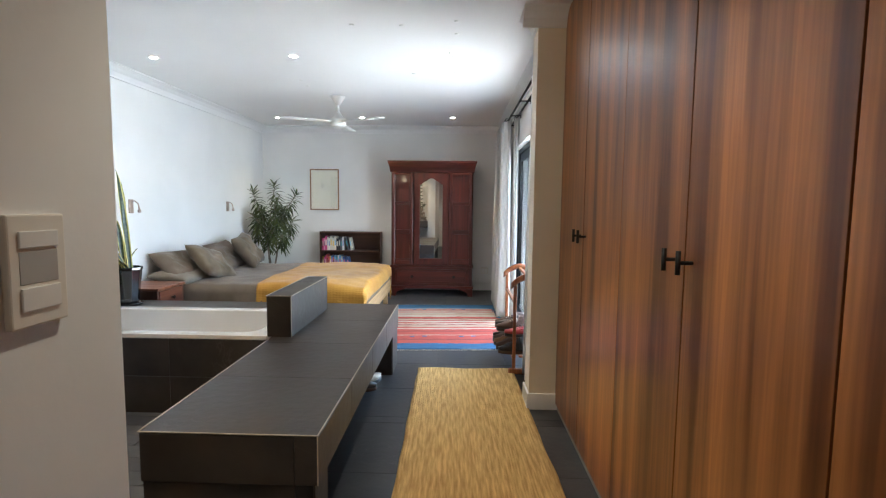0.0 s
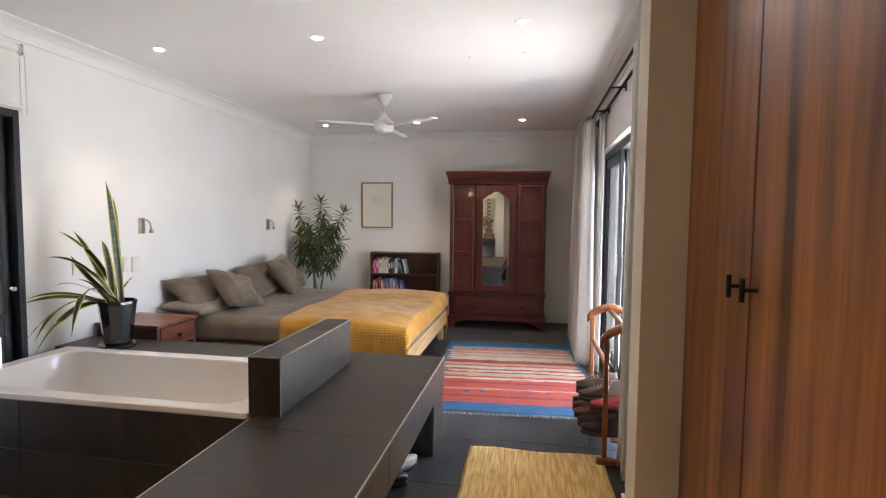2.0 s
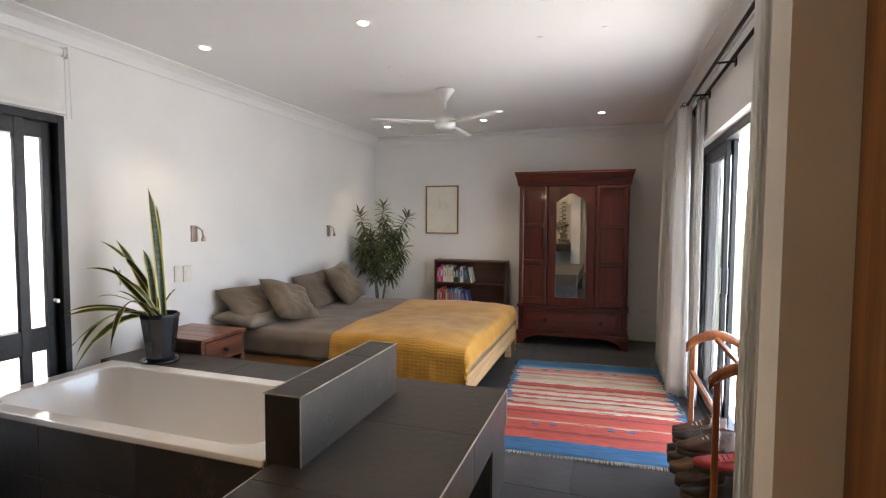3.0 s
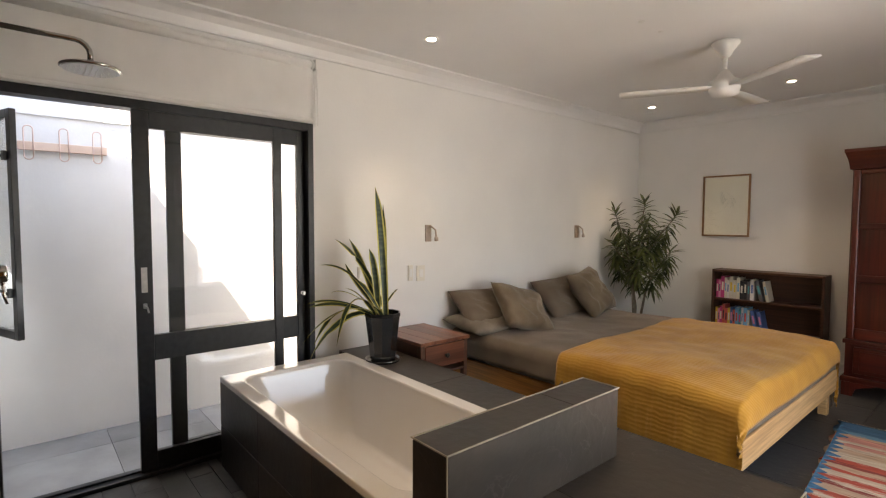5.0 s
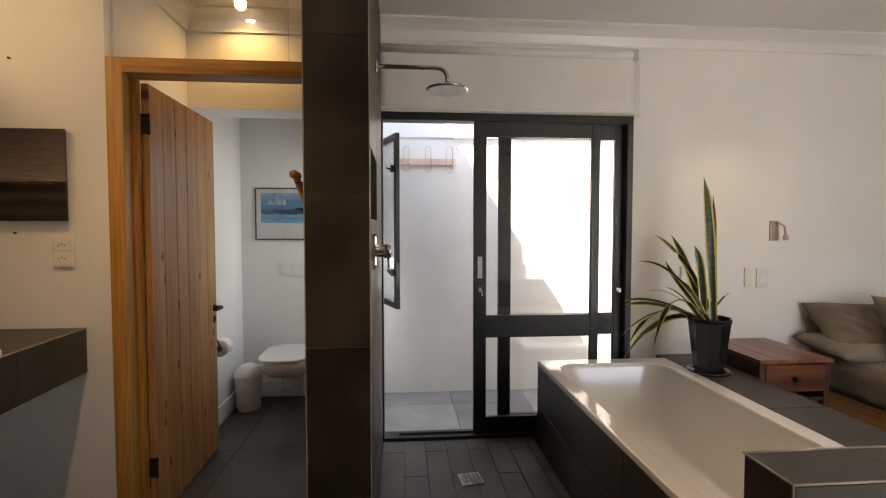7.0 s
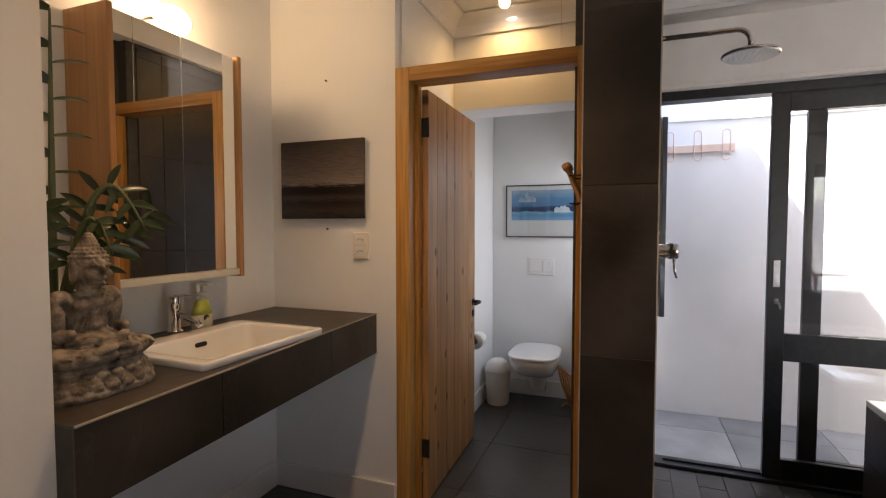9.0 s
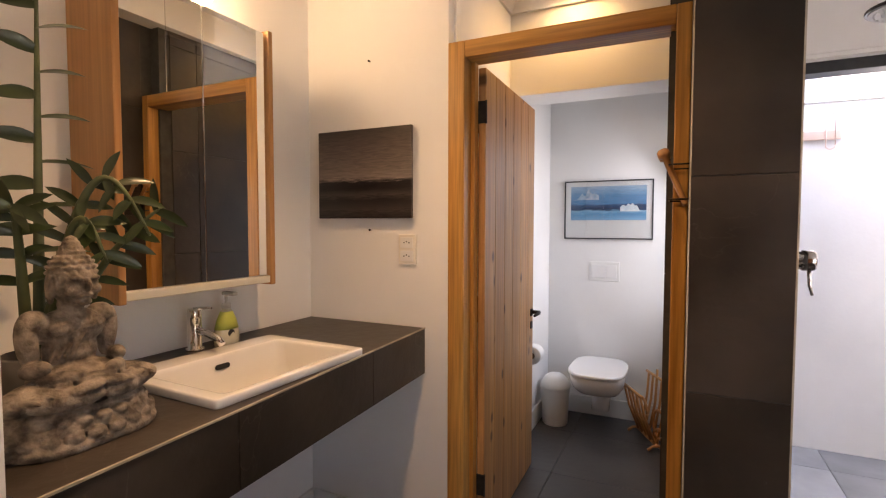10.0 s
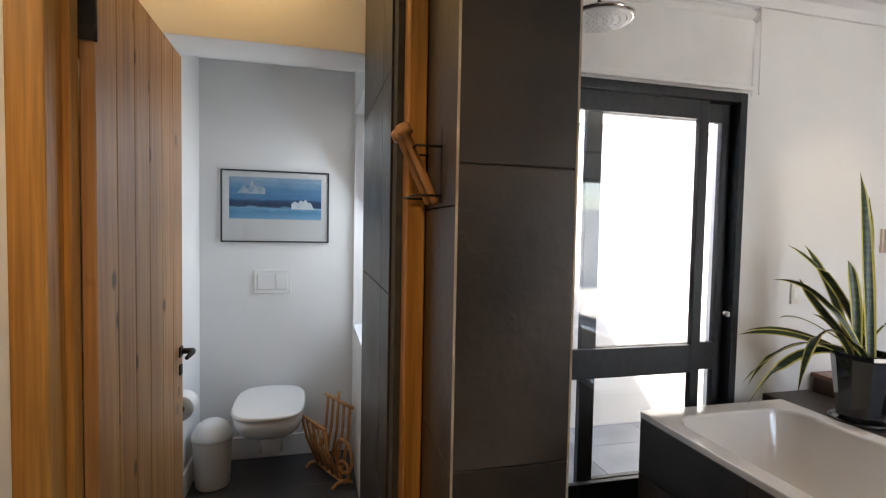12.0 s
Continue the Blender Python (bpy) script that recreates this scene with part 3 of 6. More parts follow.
mixer = thing("shower_mixer", -2.0, 2.42, 1.27, 0, "chrome single-lever shower mixer", "shower mixer")
bm = bmesh.new()
box(bm, -0.05, 0, -0.075, 0.05, 0.008, 0.075, 0.012)
part("plate", bm, CHROME, mixer)
bm = bmesh.new()
turned(bm, [(0.026, 0.006), (0.026, 0.045), (0.03, 0.047), (0.03, 0.075), (0.026, 0.08)], (0, 0, 0), 24, "y")
part("knob", bm, CHROME, mixer)
bm = bmesh.new()
tube(bm, [(0, 0.065, -0.02), (0.002, 0.068, -0.07), (0.004, 0.075, -0.10)], [0.006, 0.005, 0.004], 10)
part("lever", bm, CHROME, mixer)

drain = thing("floor_drain", -2.47, 2.915, 0.001, 8, "square chrome shower floor drain", "drain")
bm = bmesh.new()
for b in [(-0.06, -0.06, 0, 0.06, -0.05, 0.006), (-0.06, 0.05, 0, 0.06, 0.06, 0.006), (-0.06, -0.05, 0, -0.05, 0.05, 0.006), (0.05, -0.05, 0, 0.06, 0.05, 0.006)]:
    box(bm, *b)
for i in range(4):
    for j in range(4):
        if (i + j) % 2:
            box(bm, -0.046 + 0.024 * i, -0.046 + 0.024 * j, 0.001, -0.028 + 0.024 * i, -0.04 + 0.024 * j, 0.005)
            box(bm, -0.046 + 0.024 * i, -0.036 + 0.024 * j, 0.001, -0.028 + 0.024 * i, -0.03 + 0.024 * j, 0.005)
        else:
            box(bm, -0.046 + 0.024 * i, -0.046 + 0.024 * j, 0.001, -0.04 + 0.024 * i, -0.028 + 0.024 * j, 0.005)
            box(bm, -0.036 + 0.024 * i, -0.046 + 0.024 * j, 0.001, -0.03 + 0.024 * i, -0.028 + 0.024 * j, 0.005)
part("grate", bm, STEEL, drain)
bx("drain_body", drain, BLACK, -0.05, -0.05, 0, 0.05, 0.05, 0.001, 0)

# ---------- courtyard things ----------
hooks = thing("hook_rail", -3.985, 2.77, 1.92, 0, "pale wooden coat rail with three wire hooks", "coat hooks")
bx("rail", hooks, mat("pale_wood_rail", (0.62, 0.45, 0.36), 0.6, color2=(0.72, 0.56, 0.46), scale=6), 0, -0.235, -0.03, 0.018, 0.235, 0.025, 0.004)
for dy in (-0.18, 0.0, 0.18):
    bm = bmesh.new()
    loop = [(0.022, dy + 0.024 * math.cos(a), (0.10 if math.sin(a) > 0 else -0.065) + 0.024 * math.sin(a)) for a in (2 * math.pi * k / 24 for k in range(25))]
    tube(bm, loop, 0.0035, 8)
    part("wire_hook", bm, mat("copper_wire", (0.66, 0.50, 0.44), 0.35, metal=0.7), hooks)

window1 = thing("window_1", -3.47, 2.245, 0.79, 0, "black aluminium toilet window with its sash open", "window", kind="structure")
bm = bmesh.new()
for b in [(-0.41, 0.02, 0, 0.41, 0.07, 0.03), (-0.41, 0.02, 1.22, 0.41, 0.07, 1.25), (-0.41, 0.02, 0.03, -0.38, 0.07, 1.22), (0.38, 0.02, 0.03, 0.41, 0.07, 1.22)]:
    box(bm, *b, 0.002)
part("window_frame", bm, BLACK, window1)
sash = new("sash")
sash.parent = window1
sash.matrix_basis = pose(-0.235, 0.118, 0.01, 0, 0, 20)
for n, b in (("sash_stile", (0, 0, 0, 0.045, 0.03, 1.23)), ("sash_stile", (0.375, 0, 0, 0.42, 0.03, 1.23)), ("sash_rail", (0.045, 0, 0, 0.375, 0.03, 0.045)), ("sash_rail", (0.045, 0, 1.185, 0.375, 0.03, 1.23))):
    bx(n, sash, BLACK, *b, 0.002)
sp = bx("pane", sash, glass("frosted_pane", (0.95, 0.98, 0.97), 0.25), 0.04, 0.012, 0.04, 0.38, 0.018, 1.19, 0)
sp.visible_shadow = False
for z in (0.25, 0.98):
    bm = bmesh.new()
    box(bm, 0.36, -0.02, z - 0.02, 0.385, 0.0, z + 0.03, 0.002)
    tube(bm, [(0.37, -0.015, z), (0.34, -0.03, z + 0.01), (0.30, -0.03, z + 0.02)], [0.008, 0.007, 0.004], 8)
    part("sash_handle", bm, BLACK, sash)

# ---------- toilet ----------
frame1 = thing("door_2", -2.13, 1.735, 0, 0, "orange pine door frame with an open ledged pine door", "door", kind="structure")
bx("jamb", frame1, PINE, -0.055, -0.43, 0, 0.064, -0.36, 2.09, 0.004)
bx("jamb", frame1, PINE, -0.055, 0.388, 0, 0.064, 0.434, 2.09, 0.004)
bx("head_frame", frame1, PINE_H, -0.055, -0.36, 2.025, 0.064, 0.388, 2.09, 0.004)
bx("door_stop", frame1, PINE, -0.045, -0.36, 0, -0.005, -0.343, 2.025, 0.002)
bx("door_stop", frame1, PINE, -0.045, 0.374, 0, -0.005, 0.388, 2.025, 0.002)
pane = bx("transom_pane", frame1, PANE, -0.006, -0.432, 2.092, 0.0, 0.312, H - 0.001, 0, "clear glass pane above the door")
pane.visible_shadow = False
bx("transom_bead", frame1, TRIM, -0.012, -0.43, 2.092, 0.008, -0.418, H - 0.001, 0.001)
KNOTTY = wood("knotty_pine", (0.34, 0.150, 0.048), (0.50, 0.265, 0.100), 2, 0.8, 0.45, per_object=0.14)


def knots(m):
    """Dark round knots with a ring, scattered sparsely."""
    nt = m.node_tree
    n, link = nt.nodes, nt.links
    b = n["Principled BSDF"]
    base = b.inputs["Base Color"].links[0].from_socket
    tc = [q for q in n if q.bl_idname == "ShaderNodeTexCoord"][0]
    info = [q for q in n if q.bl_idname == "ShaderNodeObjectInfo"][0]
    off = n.new("ShaderNodeVectorMath")
    off.operation = "MULTIPLY_ADD"
    off.inputs[1].default_value = (6.5, 3.0, 4.2)
    link.new(tc.outputs["Object"], off.inputs[0])
    cx = n.new("ShaderNodeCombineXYZ")
    sc = n.new("ShaderNodeMath")
    sc.operation = "MULTIPLY"
    sc.inputs[1].default_value = 37.0
    link.new(info.outputs["Random"], sc.inputs[0])
    link.new(sc.outputs[0], cx.inputs[2])
    link.new(cx.outputs[0], off.inputs[2])
    vo = n.new("ShaderNodeTexVoronoi")
    vo.inputs["Scale"].default_value = 1.0
    vo.voronoi_dimensions = "2D"
    sw, co = n.new("ShaderNodeSeparateXYZ"), n.new("ShaderNodeCombineXYZ")
    link.new(off.outputs[0], sw.inputs[0])
    link.new(sw.outputs["X"], co.inputs["X"])
    link.new(sw.outputs["Z"], co.inputs["Y"])
    link.new(co.outputs[0], vo.inputs["Vector"])
    rg = n.new("ShaderNodeMapRange")
    rg.inputs["From Min"].default_value, rg.inputs["From Max"].default_value = 0.06, 0.13
    rg.inputs["To Min"].default_value, rg.inputs["To Max"].default_value = 0.85, 0.0
    link.new(vo.outputs["Distance"], rg.inputs["Value"])
    pick, some, both = n.new("ShaderNodeSeparateColor"), n.new("ShaderNodeMath"), n.new("ShaderNodeMath")
    some.operation, both.operation = "GREATER_THAN", "MULTIPLY"
    some.inputs[1].default_value = 0.62
    link.new(vo.outputs["Color"], pick.inputs[0])
    link.new(pick.outputs[0], some.inputs[0])
    link.new(rg.outputs[0], both.inputs[0])
    link.new(some.outputs[0], both.inputs[1])
    mx = n.new("ShaderNodeMix")
    mx.data_type = "RGBA"
    link.new(both.outputs[0], mx.inputs[0])
    link.new(base, mx.inputs[6])
    mx.inputs[7].default_value = (0.06, 0.018, 0.006, 1)
    link.new(mx.outputs[2], b.inputs["Base Color"])


knots(KNOTTY)
pdoor = new("door_leaf")
pdoor.parent = frame1
pdoor.matrix_basis = pose(-0.05, -0.345, 0.008, 0, 0, 181.0)
bw = 0.81 / 6
for k in range(6):
    bx("board", pdoor, KNOTTY, k * bw + 0.001, -0.032, 0, (k + 1) * bw - 0.001, 0.0, 2.005, 0.004)
for z in (0.15, 0.95, 1.75):
    bx("ledge", pdoor, KNOTTY, 0.03, 0.0, z, 0.78, 0.022, z + 0.11, 0.004)
bm = bmesh.new()
for s in (-1,):
    box(bm, 0.745, -0.040, 0.86, 0.785, -0.032, 0.90, 0.003)
    turned(bm, [(0.011, 0), (0.011, -0.045)], (0.765, -0.036, 0.882), 12, "y")
    tube(bm, [(0.765, -0.078, 0.882), (0.74, -0.082, 0.882), (0.66, -0.078, 0.880)], [0.010, 0.010, 0.007], 10)
    box(bm, 0.75, -0.037, 0.79, 0.78, -0.032, 0.83, 0.006)
part("door_handle", bm, IRON, pdoor, "dark bronze lever handle")
bm = bmesh.new()
for z in (0.22, 1.78):
    box(bm, -0.006, -0.034, z, 0.0, 0.0, z + 0.09, 0.001)
    turned(bm, [(0.004, z - 0.002), (0.004, z + 0.092)], (-0.002, -0.035, 0), 10)
part("hinge", bm, IRON, pdoor, "dark steel butt hinges")

toilet = thing("toilet", -3.94, 1.675, 0, 0, "white wall-hung ceramic toilet with closed lid", "toilet")
bm = bmesh.new()


def bowl_ring(length, width, z, x0=0.0, n=28, sq=3.2):
    out = []
    for k in range(n):
        a = 2 * math.pi * k / n
        c, s = math.cos(a), math.sin(a)
        out.append(Vector((x0 + length / 2 + length / 2 * math.copysign(abs(c) ** (2 / sq), c), width / 2 * math.copysign(abs(s) ** (2 / sq), s), z)))
    return out


loft(bm, [bowl_ring(0.20, 0.12, 0.215), bowl_ring(0.27, 0.20, 0.225), bowl_ring(0.38, 0.28, 0.26), bowl_ring(0.46, 0.33, 0.31), bowl_ring(0.505, 0.352, 0.36), bowl_ring(0.51, 0.355, 0.40), bowl_ring(0.50, 0.35, 0.405)])
part("bowl", bm, CERAMIC, toilet)
bm = bmesh.new()
loft(bm, [bowl_ring(0.505, 0.362, 0.407, 0.01), bowl_ring(0.515, 0.37, 0.411, 0.01), bowl_ring(0.515, 0.37, 0.424, 0.01), bowl_ring(0.50, 0.355, 0.430, 0.016)])
part("seat_lid", bm, CERAMIC, toilet)
bm = bmesh.new()
loft(bm, [rounded(0.14, 0.12, 0.04, 4, 0.10, 0.14), rounded(0.13, 0.115, 0.04, 4, 0.13, 0.135), rounded(0.15, 0.14, 0.05, 4, 0.235, 0.14)])
part("trap_cover", bm, CERAMIC, toilet)

plate = thing("flush_plate", -3.94, 1.665, 1.045, 0, "white dual flush plate on the wall", "flush plate")
bx("plate", plate, WHITE, 0, -0.105, -0.07, 0.008, 0.105, 0.07, 0.003)
bx("button", plate, CERAMIC, 0.008, -0.085, -0.045, 0.013, 0.015, 0.045, 0.002)
bx("button", plate, CERAMIC, 0.008, 0.02, -0.045, 0.013, 0.085, 0.045, 0.002)

bin_ = thing("waste_bin", -3.66, 1.39, 0, 0, "small white swing-lid waste bin", "waste bin")
bm = bmesh.new()
turned(bm, [(0.078, 0), (0.085, 0.01), (0.098, 0.25), (0.10, 0.255)], sides=32)
part("body", bm, WHITE, bin_)
bm = bmesh.new()
turned(bm, [(0.102, 0.25), (0.102, 0.268), (0.094, 0.29), (0.075, 0.325), (0.045, 0.345), (0.01, 0.35)], sides=32)
part("lid", bm, WHITE, bin_)

rollh = thing("toilet_roll_holder", -3.22, 1.27, 0.60, 0, "dark metal holder with a white toilet roll", "toilet roll")
bm = bmesh.new()
turned(bm, [(0.02, 0), (0.02, 0.008)], (0.02, 0, 0.04), 16, "y")
tube(bm, [(0.02, 0.0, 0.04), (0.02, 0.05, 0.05), (0.02, 0.075, 0.0), (0.02, 0.07, -0.03), (-0.12, 0.07, -0.03)], 0.005, 8)
part("holder", bm, IRON, rollh)
bm = bmesh.new()
turned(bm, [(0.02, -0.10), (0.055, -0.10), (0.057, -0.09), (0.057, -0.01), (0.055, 0.0), (0.02, 0.0)], (0.005, 0.07, -0.03), 28, "x")
part("paper_roll", bm, mat("tissue", (0.80, 0.79, 0.77), 0.95, color2=(0.84, 0.83, 0.81), scale=20, bump=0.2, bump_scale=150), rollh)
bm = bmesh.new()
turned(bm, [(0.021, 0.0005), (0.021, 0.002)], (0.006, 0.07, -0.03), 20, "x")
part("roll_core", bm, mat("cardboard", (0.20, 0.14, 0.09), 0.9), rollh)

CANE = wood("varnished_cane", (0.38, 0.16, 0.05), (0.58, 0.30, 0.11), 2, 1.0, 0.4)
mag = thing("magazine_rack", -3.62, 1.985, 0, 27, "bent cane magazine rack, standing empty", "magazine rack")
for dx in (-0.13, 0.13):
    bm = bmesh.new()
    tube(bm, [(dx + 0.085 * math.cos(a), 0.02, 0.155 + 0.085 * math.sin(a)) for a in (2 * math.pi * k / 24 for k in range(25))], 0.009, 8)
    tube(bm, [(dx + 0.055 * math.cos(a), 0.02, 0.07 + 0.055 * math.sin(a)) for a in (2 * math.pi * k / 20 for k in range(21))], 0.008, 8)
    part("cane_ring", bm, CANE, mag)
for j in range(5):
    dx = -0.12 + 0.06 * j
    bm = bmesh.new()
    tube(bm, [(dx, 0.0, 0.03), (dx, -0.07, 0.20), (dx, -0.10, 0.33)], 0.008, 8)
    part("cane_rod", bm, CANE, mag)
    bm = bmesh.new()
    tube(bm, [(dx, 0.01, 0.03), (dx, 0.05, 0.25), (dx, 0.06, 0.46 if j == 2 else 0.40)], 0.008, 8)
    part("cane_rod", bm, CANE, mag)
for p in ((-0.10, 0.33), (0.06, 0.41), (0.0, 0.03)):
    bm = bmesh.new()
    tube(bm, [(-0.15, p[0], p[1]), (0.15, p[0], p[1])], 0.009, 8)
    part("cane_rail", bm, CANE, mag)
for dx in (-0.15, 0.15):
    bm = bmesh.new()
    tube(bm, [(dx, -0.06, 0.008), (dx, -0.03, 0.03), (dx, 0.03, 0.03), (dx, 0.06, 0.008)], 0.009, 8)
    part("foot", bm, CANE, mag)


def painting(name, x, y, z, rz, w, h, border, frame_m, art, mat_m, label, mount=(0.05, 0.05, 0.05, 0.05), depth=0.02, glazed=True):
    """A framed picture hanging with its back on a wall; local x across, -y out."""
    ob = thing(name, x, y, z, rz, label, "picture")
    for b in ((-w / 2, -depth, -h / 2, w / 2, 0, -h / 2 + border), (-w / 2, -depth, h / 2 - border, w / 2, 0, h / 2),
              (-w / 2, -depth, -h / 2 + border, -w / 2 + border, 0, h / 2 - border), (w / 2 - border, -depth, -h / 2 + border, w / 2, 0, h / 2 - border)):
        bx("frame_bar", ob, frame_m, *b, 0.0015)
    bx("mount", ob, mat_m, -w / 2 + border, -depth * 0.45, -h / 2 + border, w / 2 - border, -0.001, h / 2 - border, 0)
    l, r, t, b = mount
    if art:
        bx("print", ob, art, -w / 2 + l, -depth * 0.45 - 0.002, -h / 2 + b, w / 2 - r, -depth * 0.45, h / 2 - t, 0)
    if glazed:
        g = bx("glazing", ob, PANE, -w / 2 + border, -depth * 0.75, -h / 2 + border, w / 2 - border, -depth * 0.75 + 0.002, h / 2 - border, 0)
        g.visible_shadow = False
    return ob


def bands(name, stops, rough=0.5, scale=(2, 2, 9), along="Z", low=-0.5, high=0.5, wave=0.1, fine=0.3):
    """Streaky horizontal bands of colour between low and high along one axis, with noise that breaks their edges."""
    m = bpy.data.materials.new(name)
    m.use_nodes = True
    nt = m.node_tree
    n, link = nt.nodes, nt.links
    b = n["Principled BSDF"]
    b.inputs["Roughness"].default_value = rough
    tc = n.new("ShaderNodeTexCoord")
    sp = n.new("ShaderNodeSeparateXYZ")
    link.new(tc.outputs["Object"], sp.inputs[0])
    mp = n.new("ShaderNodeMapping")
    mp.inputs["Scale"].default_value = scale
    link.new(tc.outputs["Object"], mp.inputs[0])
    no = n.new("ShaderNodeTexNoise")
    no.inputs["Scale"].default_value = 3.0
    no.inputs["Detail"].default_value = 8
    no.inputs["Distortion"].default_value = 0.8
    link.new(mp.outputs[0], no.inputs["Vector"])
    rg = n.new("ShaderNodeMapRange")
    rg.inputs["From Min"].default_value, rg.inputs["From Max"].default_value = low, high
    link.new(sp.outputs[along], rg.inputs["Value"])
    ad = n.new("ShaderNodeMath")
    ad.operation = "MULTIPLY_ADD"
    ad.inputs[1].default_value = wave
    link.new(no.outputs[0], ad.inputs[0])
    link.new(rg.outputs[0], ad.inputs[2])
    sb = n.new("ShaderNodeMath")
    sb.operation = "SUBTRACT"
    sb.inputs[1].default_value = wave / 2
    link.new(ad.outputs[0], sb.inputs[0])
    ra = n.new("ShaderNodeValToRGB")
    els = ra.color_ramp.elements
    els[0].position, els[0].color = stops[0][0], (*stops[0][1], 1)
    els[1].position, els[1].color = stops[-1][0], (*stops[-1][1], 1)
    for p, c in stops[1:-1]:
        els.new(p).color = (*c, 1)
    link.new(sb.outputs[0], ra.inputs[0])
    hs = n.new("ShaderNodeMix")
    hs.data_type, hs.blend_type = "RGBA", "OVERLAY"
    hs.inputs[0].default_value = fine
    link.new(ra.outputs[0], hs.inputs[6])
    link.new(no.outputs[0], hs.inputs[7])
    link.new(hs.outputs[2], b.inputs["Base Color"])
    return m


SEA = bands("wave_print", [(0.0, (0.22, 0.46, 0.66)), (0.16, (0.10, 0.33, 0.56)), (0.27, (0.20, 0.44, 0.62)), (0.31, (0.014, 0.045, 0.11)), (0.44, (0.025, 0.085, 0.19)), (0.48, (0.07, 0.23, 0.43)), (0.72, (0.11, 0.29, 0.49)), (0.86, (0.22, 0.38, 0.54)), (1.0, (0.34, 0.47, 0.58))],
            0.5, (4, 5, 16), "Z", -0.0725, 0.1675, 0.20, 0.25)
painting("wave_picture", -3.94, 1.683, 1.483, 90, 0.60, 0.415, 0.008, BLACK, SEA, mat("print_paper", (0.75, 0.75, 0.73), 0.7), "framed blue wave print with white margins, black frame",
         (0.045, 0.045, 0.04, 0.135))
FOAM = mat("printed_foam", (0.60, 0.70, 0.76), 0.5, color2=(0.80, 0.83, 0.84), scale=40)
wp = bpy.data.objects["wave_picture"]


CLOUD = mat("printed_cloud", (0.22, 0.36, 0.48), 0.5, color2=(0.50, 0.58, 0.63), scale=30)


def printed_patch(name, x0, x1, z0, z1, seed, peak, material=FOAM):
    """A ragged pale patch of the print: flat bottom, torn top that rises to one side."""
    bm = bmesh.new()
    n = 28
    top = []
    for k in range(n + 1):
        a = k / n
        rise = math.sin(math.pi * min(1.0, (a if peak > 0 else 1 - a) * 1.15 + 0.12)) ** 0.6
        z = z0 + (z1 - z0) * rise * (0.72 + 0.5 * noise.noise(Vector((a * 7, seed, 0))))
        top.append((x0 + (x1 - x0) * a, max(z0 + 0.002, min(z, 0.164))))
    ring = [(x0, z0)] + [(x1, z0)] + top[::-1]
    loft(bm, [[Vector((x, y, z)) for x, z in ring] for y in (-0.0115, -0.0122)], smooth=False)
    part(name, bm, material, wp)


printed_patch("foam_patch", 0.085, 0.253, -0.012, 0.060, 3.0, 1)
printed_patch("cloud_patch", -0.253, -0.06, 0.072, 0.150, 8.0, -1, CLOUD)

rack = thing("tool_rack", -1.985, 2.176, 1.51, 0, "iron wall holder with two turned wooden tools", "wall rack")
bm = bmesh.new()
box(bm, -0.075, -0.006, -0.075, -0.062, 0, 0.09, 0.001)
box(bm, 0.062, -0.006, -0.075, 0.075, 0, 0.09, 0.001)
for z in (-0.06, 0.045):
    tube(bm, [(-0.07, -0.004, z), (-0.07, -0.062, z), (0.07, -0.062, z), (0.07, -0.004, z)], 0.0026, 8)
part("holder", bm, IRON, rack)
for dx in (-0.03, 0.035):
    bm = bmesh.new()
    turned(bm, [(0.006, -0.085), (0.0085, -0.08), (0.009, 0.0), (0.0095, 0.078), (0.017, 0.082), (0.018, 0.09), (0.018, 0.102), (0.014, 0.106)], (0, 0, 0), 16)
    part("wooden_tool", bm, OAK, rack, at=pose(dx, -0.045, 0.0, 22, -12, 0))

# ---------- vanity ----------
vanity = thing("vanity_counter", -1.36, 0.60, 0.945, 0, "thick dark slate-tiled washbasin counter", "counter")
front = lambda x: 0.60 + (x + 0.71) / 1.42 * 0.06
HOLE = (-0.21, 0.27, 0.26, 0.57)


def counter_boxes(z0, z1, cut):
    """The counter's plan less the basin's hole, as prisms between two heights, cut short of the front by a little."""
    bm = bmesh.new()
    x0, x1, y0, y1 = HOLE
    for a, b, c, d in ((-0.709, x0, 0.001, None), (x1, 0.709, 0.001, None), (x0, x1, 0.001, y0), (x0, x1, y1, None)):
        p = [(a, c), (b, c), (b, front(b) - cut if d is None else d), (a, front(a) - cut if d is None else d)]
        loft(bm, [[Vector((x, y, z)) for x, y in p] for z in (z0, z1)], smooth=False)
    return bm


part("body", counter_boxes(-0.19, -0.006, 0.006), GROUT, vanity)
bm = bmesh.new()
for a, b in ((-0.709, -0.30), (-0.297, 0.29), (0.293, 0.709)):
    loft(bm, [[Vector((x, front(x) - 0.006, z)) for x, z in ((a, -0.19), (b, -0.19), (b, -0.003), (a, -0.003))],
              [Vector((x, front(x), z)) for x, z in ((a, -0.19), (b, -0.19), (b, -0.003), (a, -0.003))]], smooth=False)
part("front_tiles", bm, SLATE, vanity)
part("top_tiles", counter_boxes(-0.006, 0.0, 0.003), SLATE, vanity)
bm = bmesh.new()
loft(bm, [[Vector((x, front(x) + dy, z)) for dy, z in ((-0.002, -0.003), (0.003, -0.003), (0.003, 0.002), (-0.002, 0.002))] for x in (-0.709, 0.709)], smooth=False)
part("edge_trim", bm, EDGE, vanity)

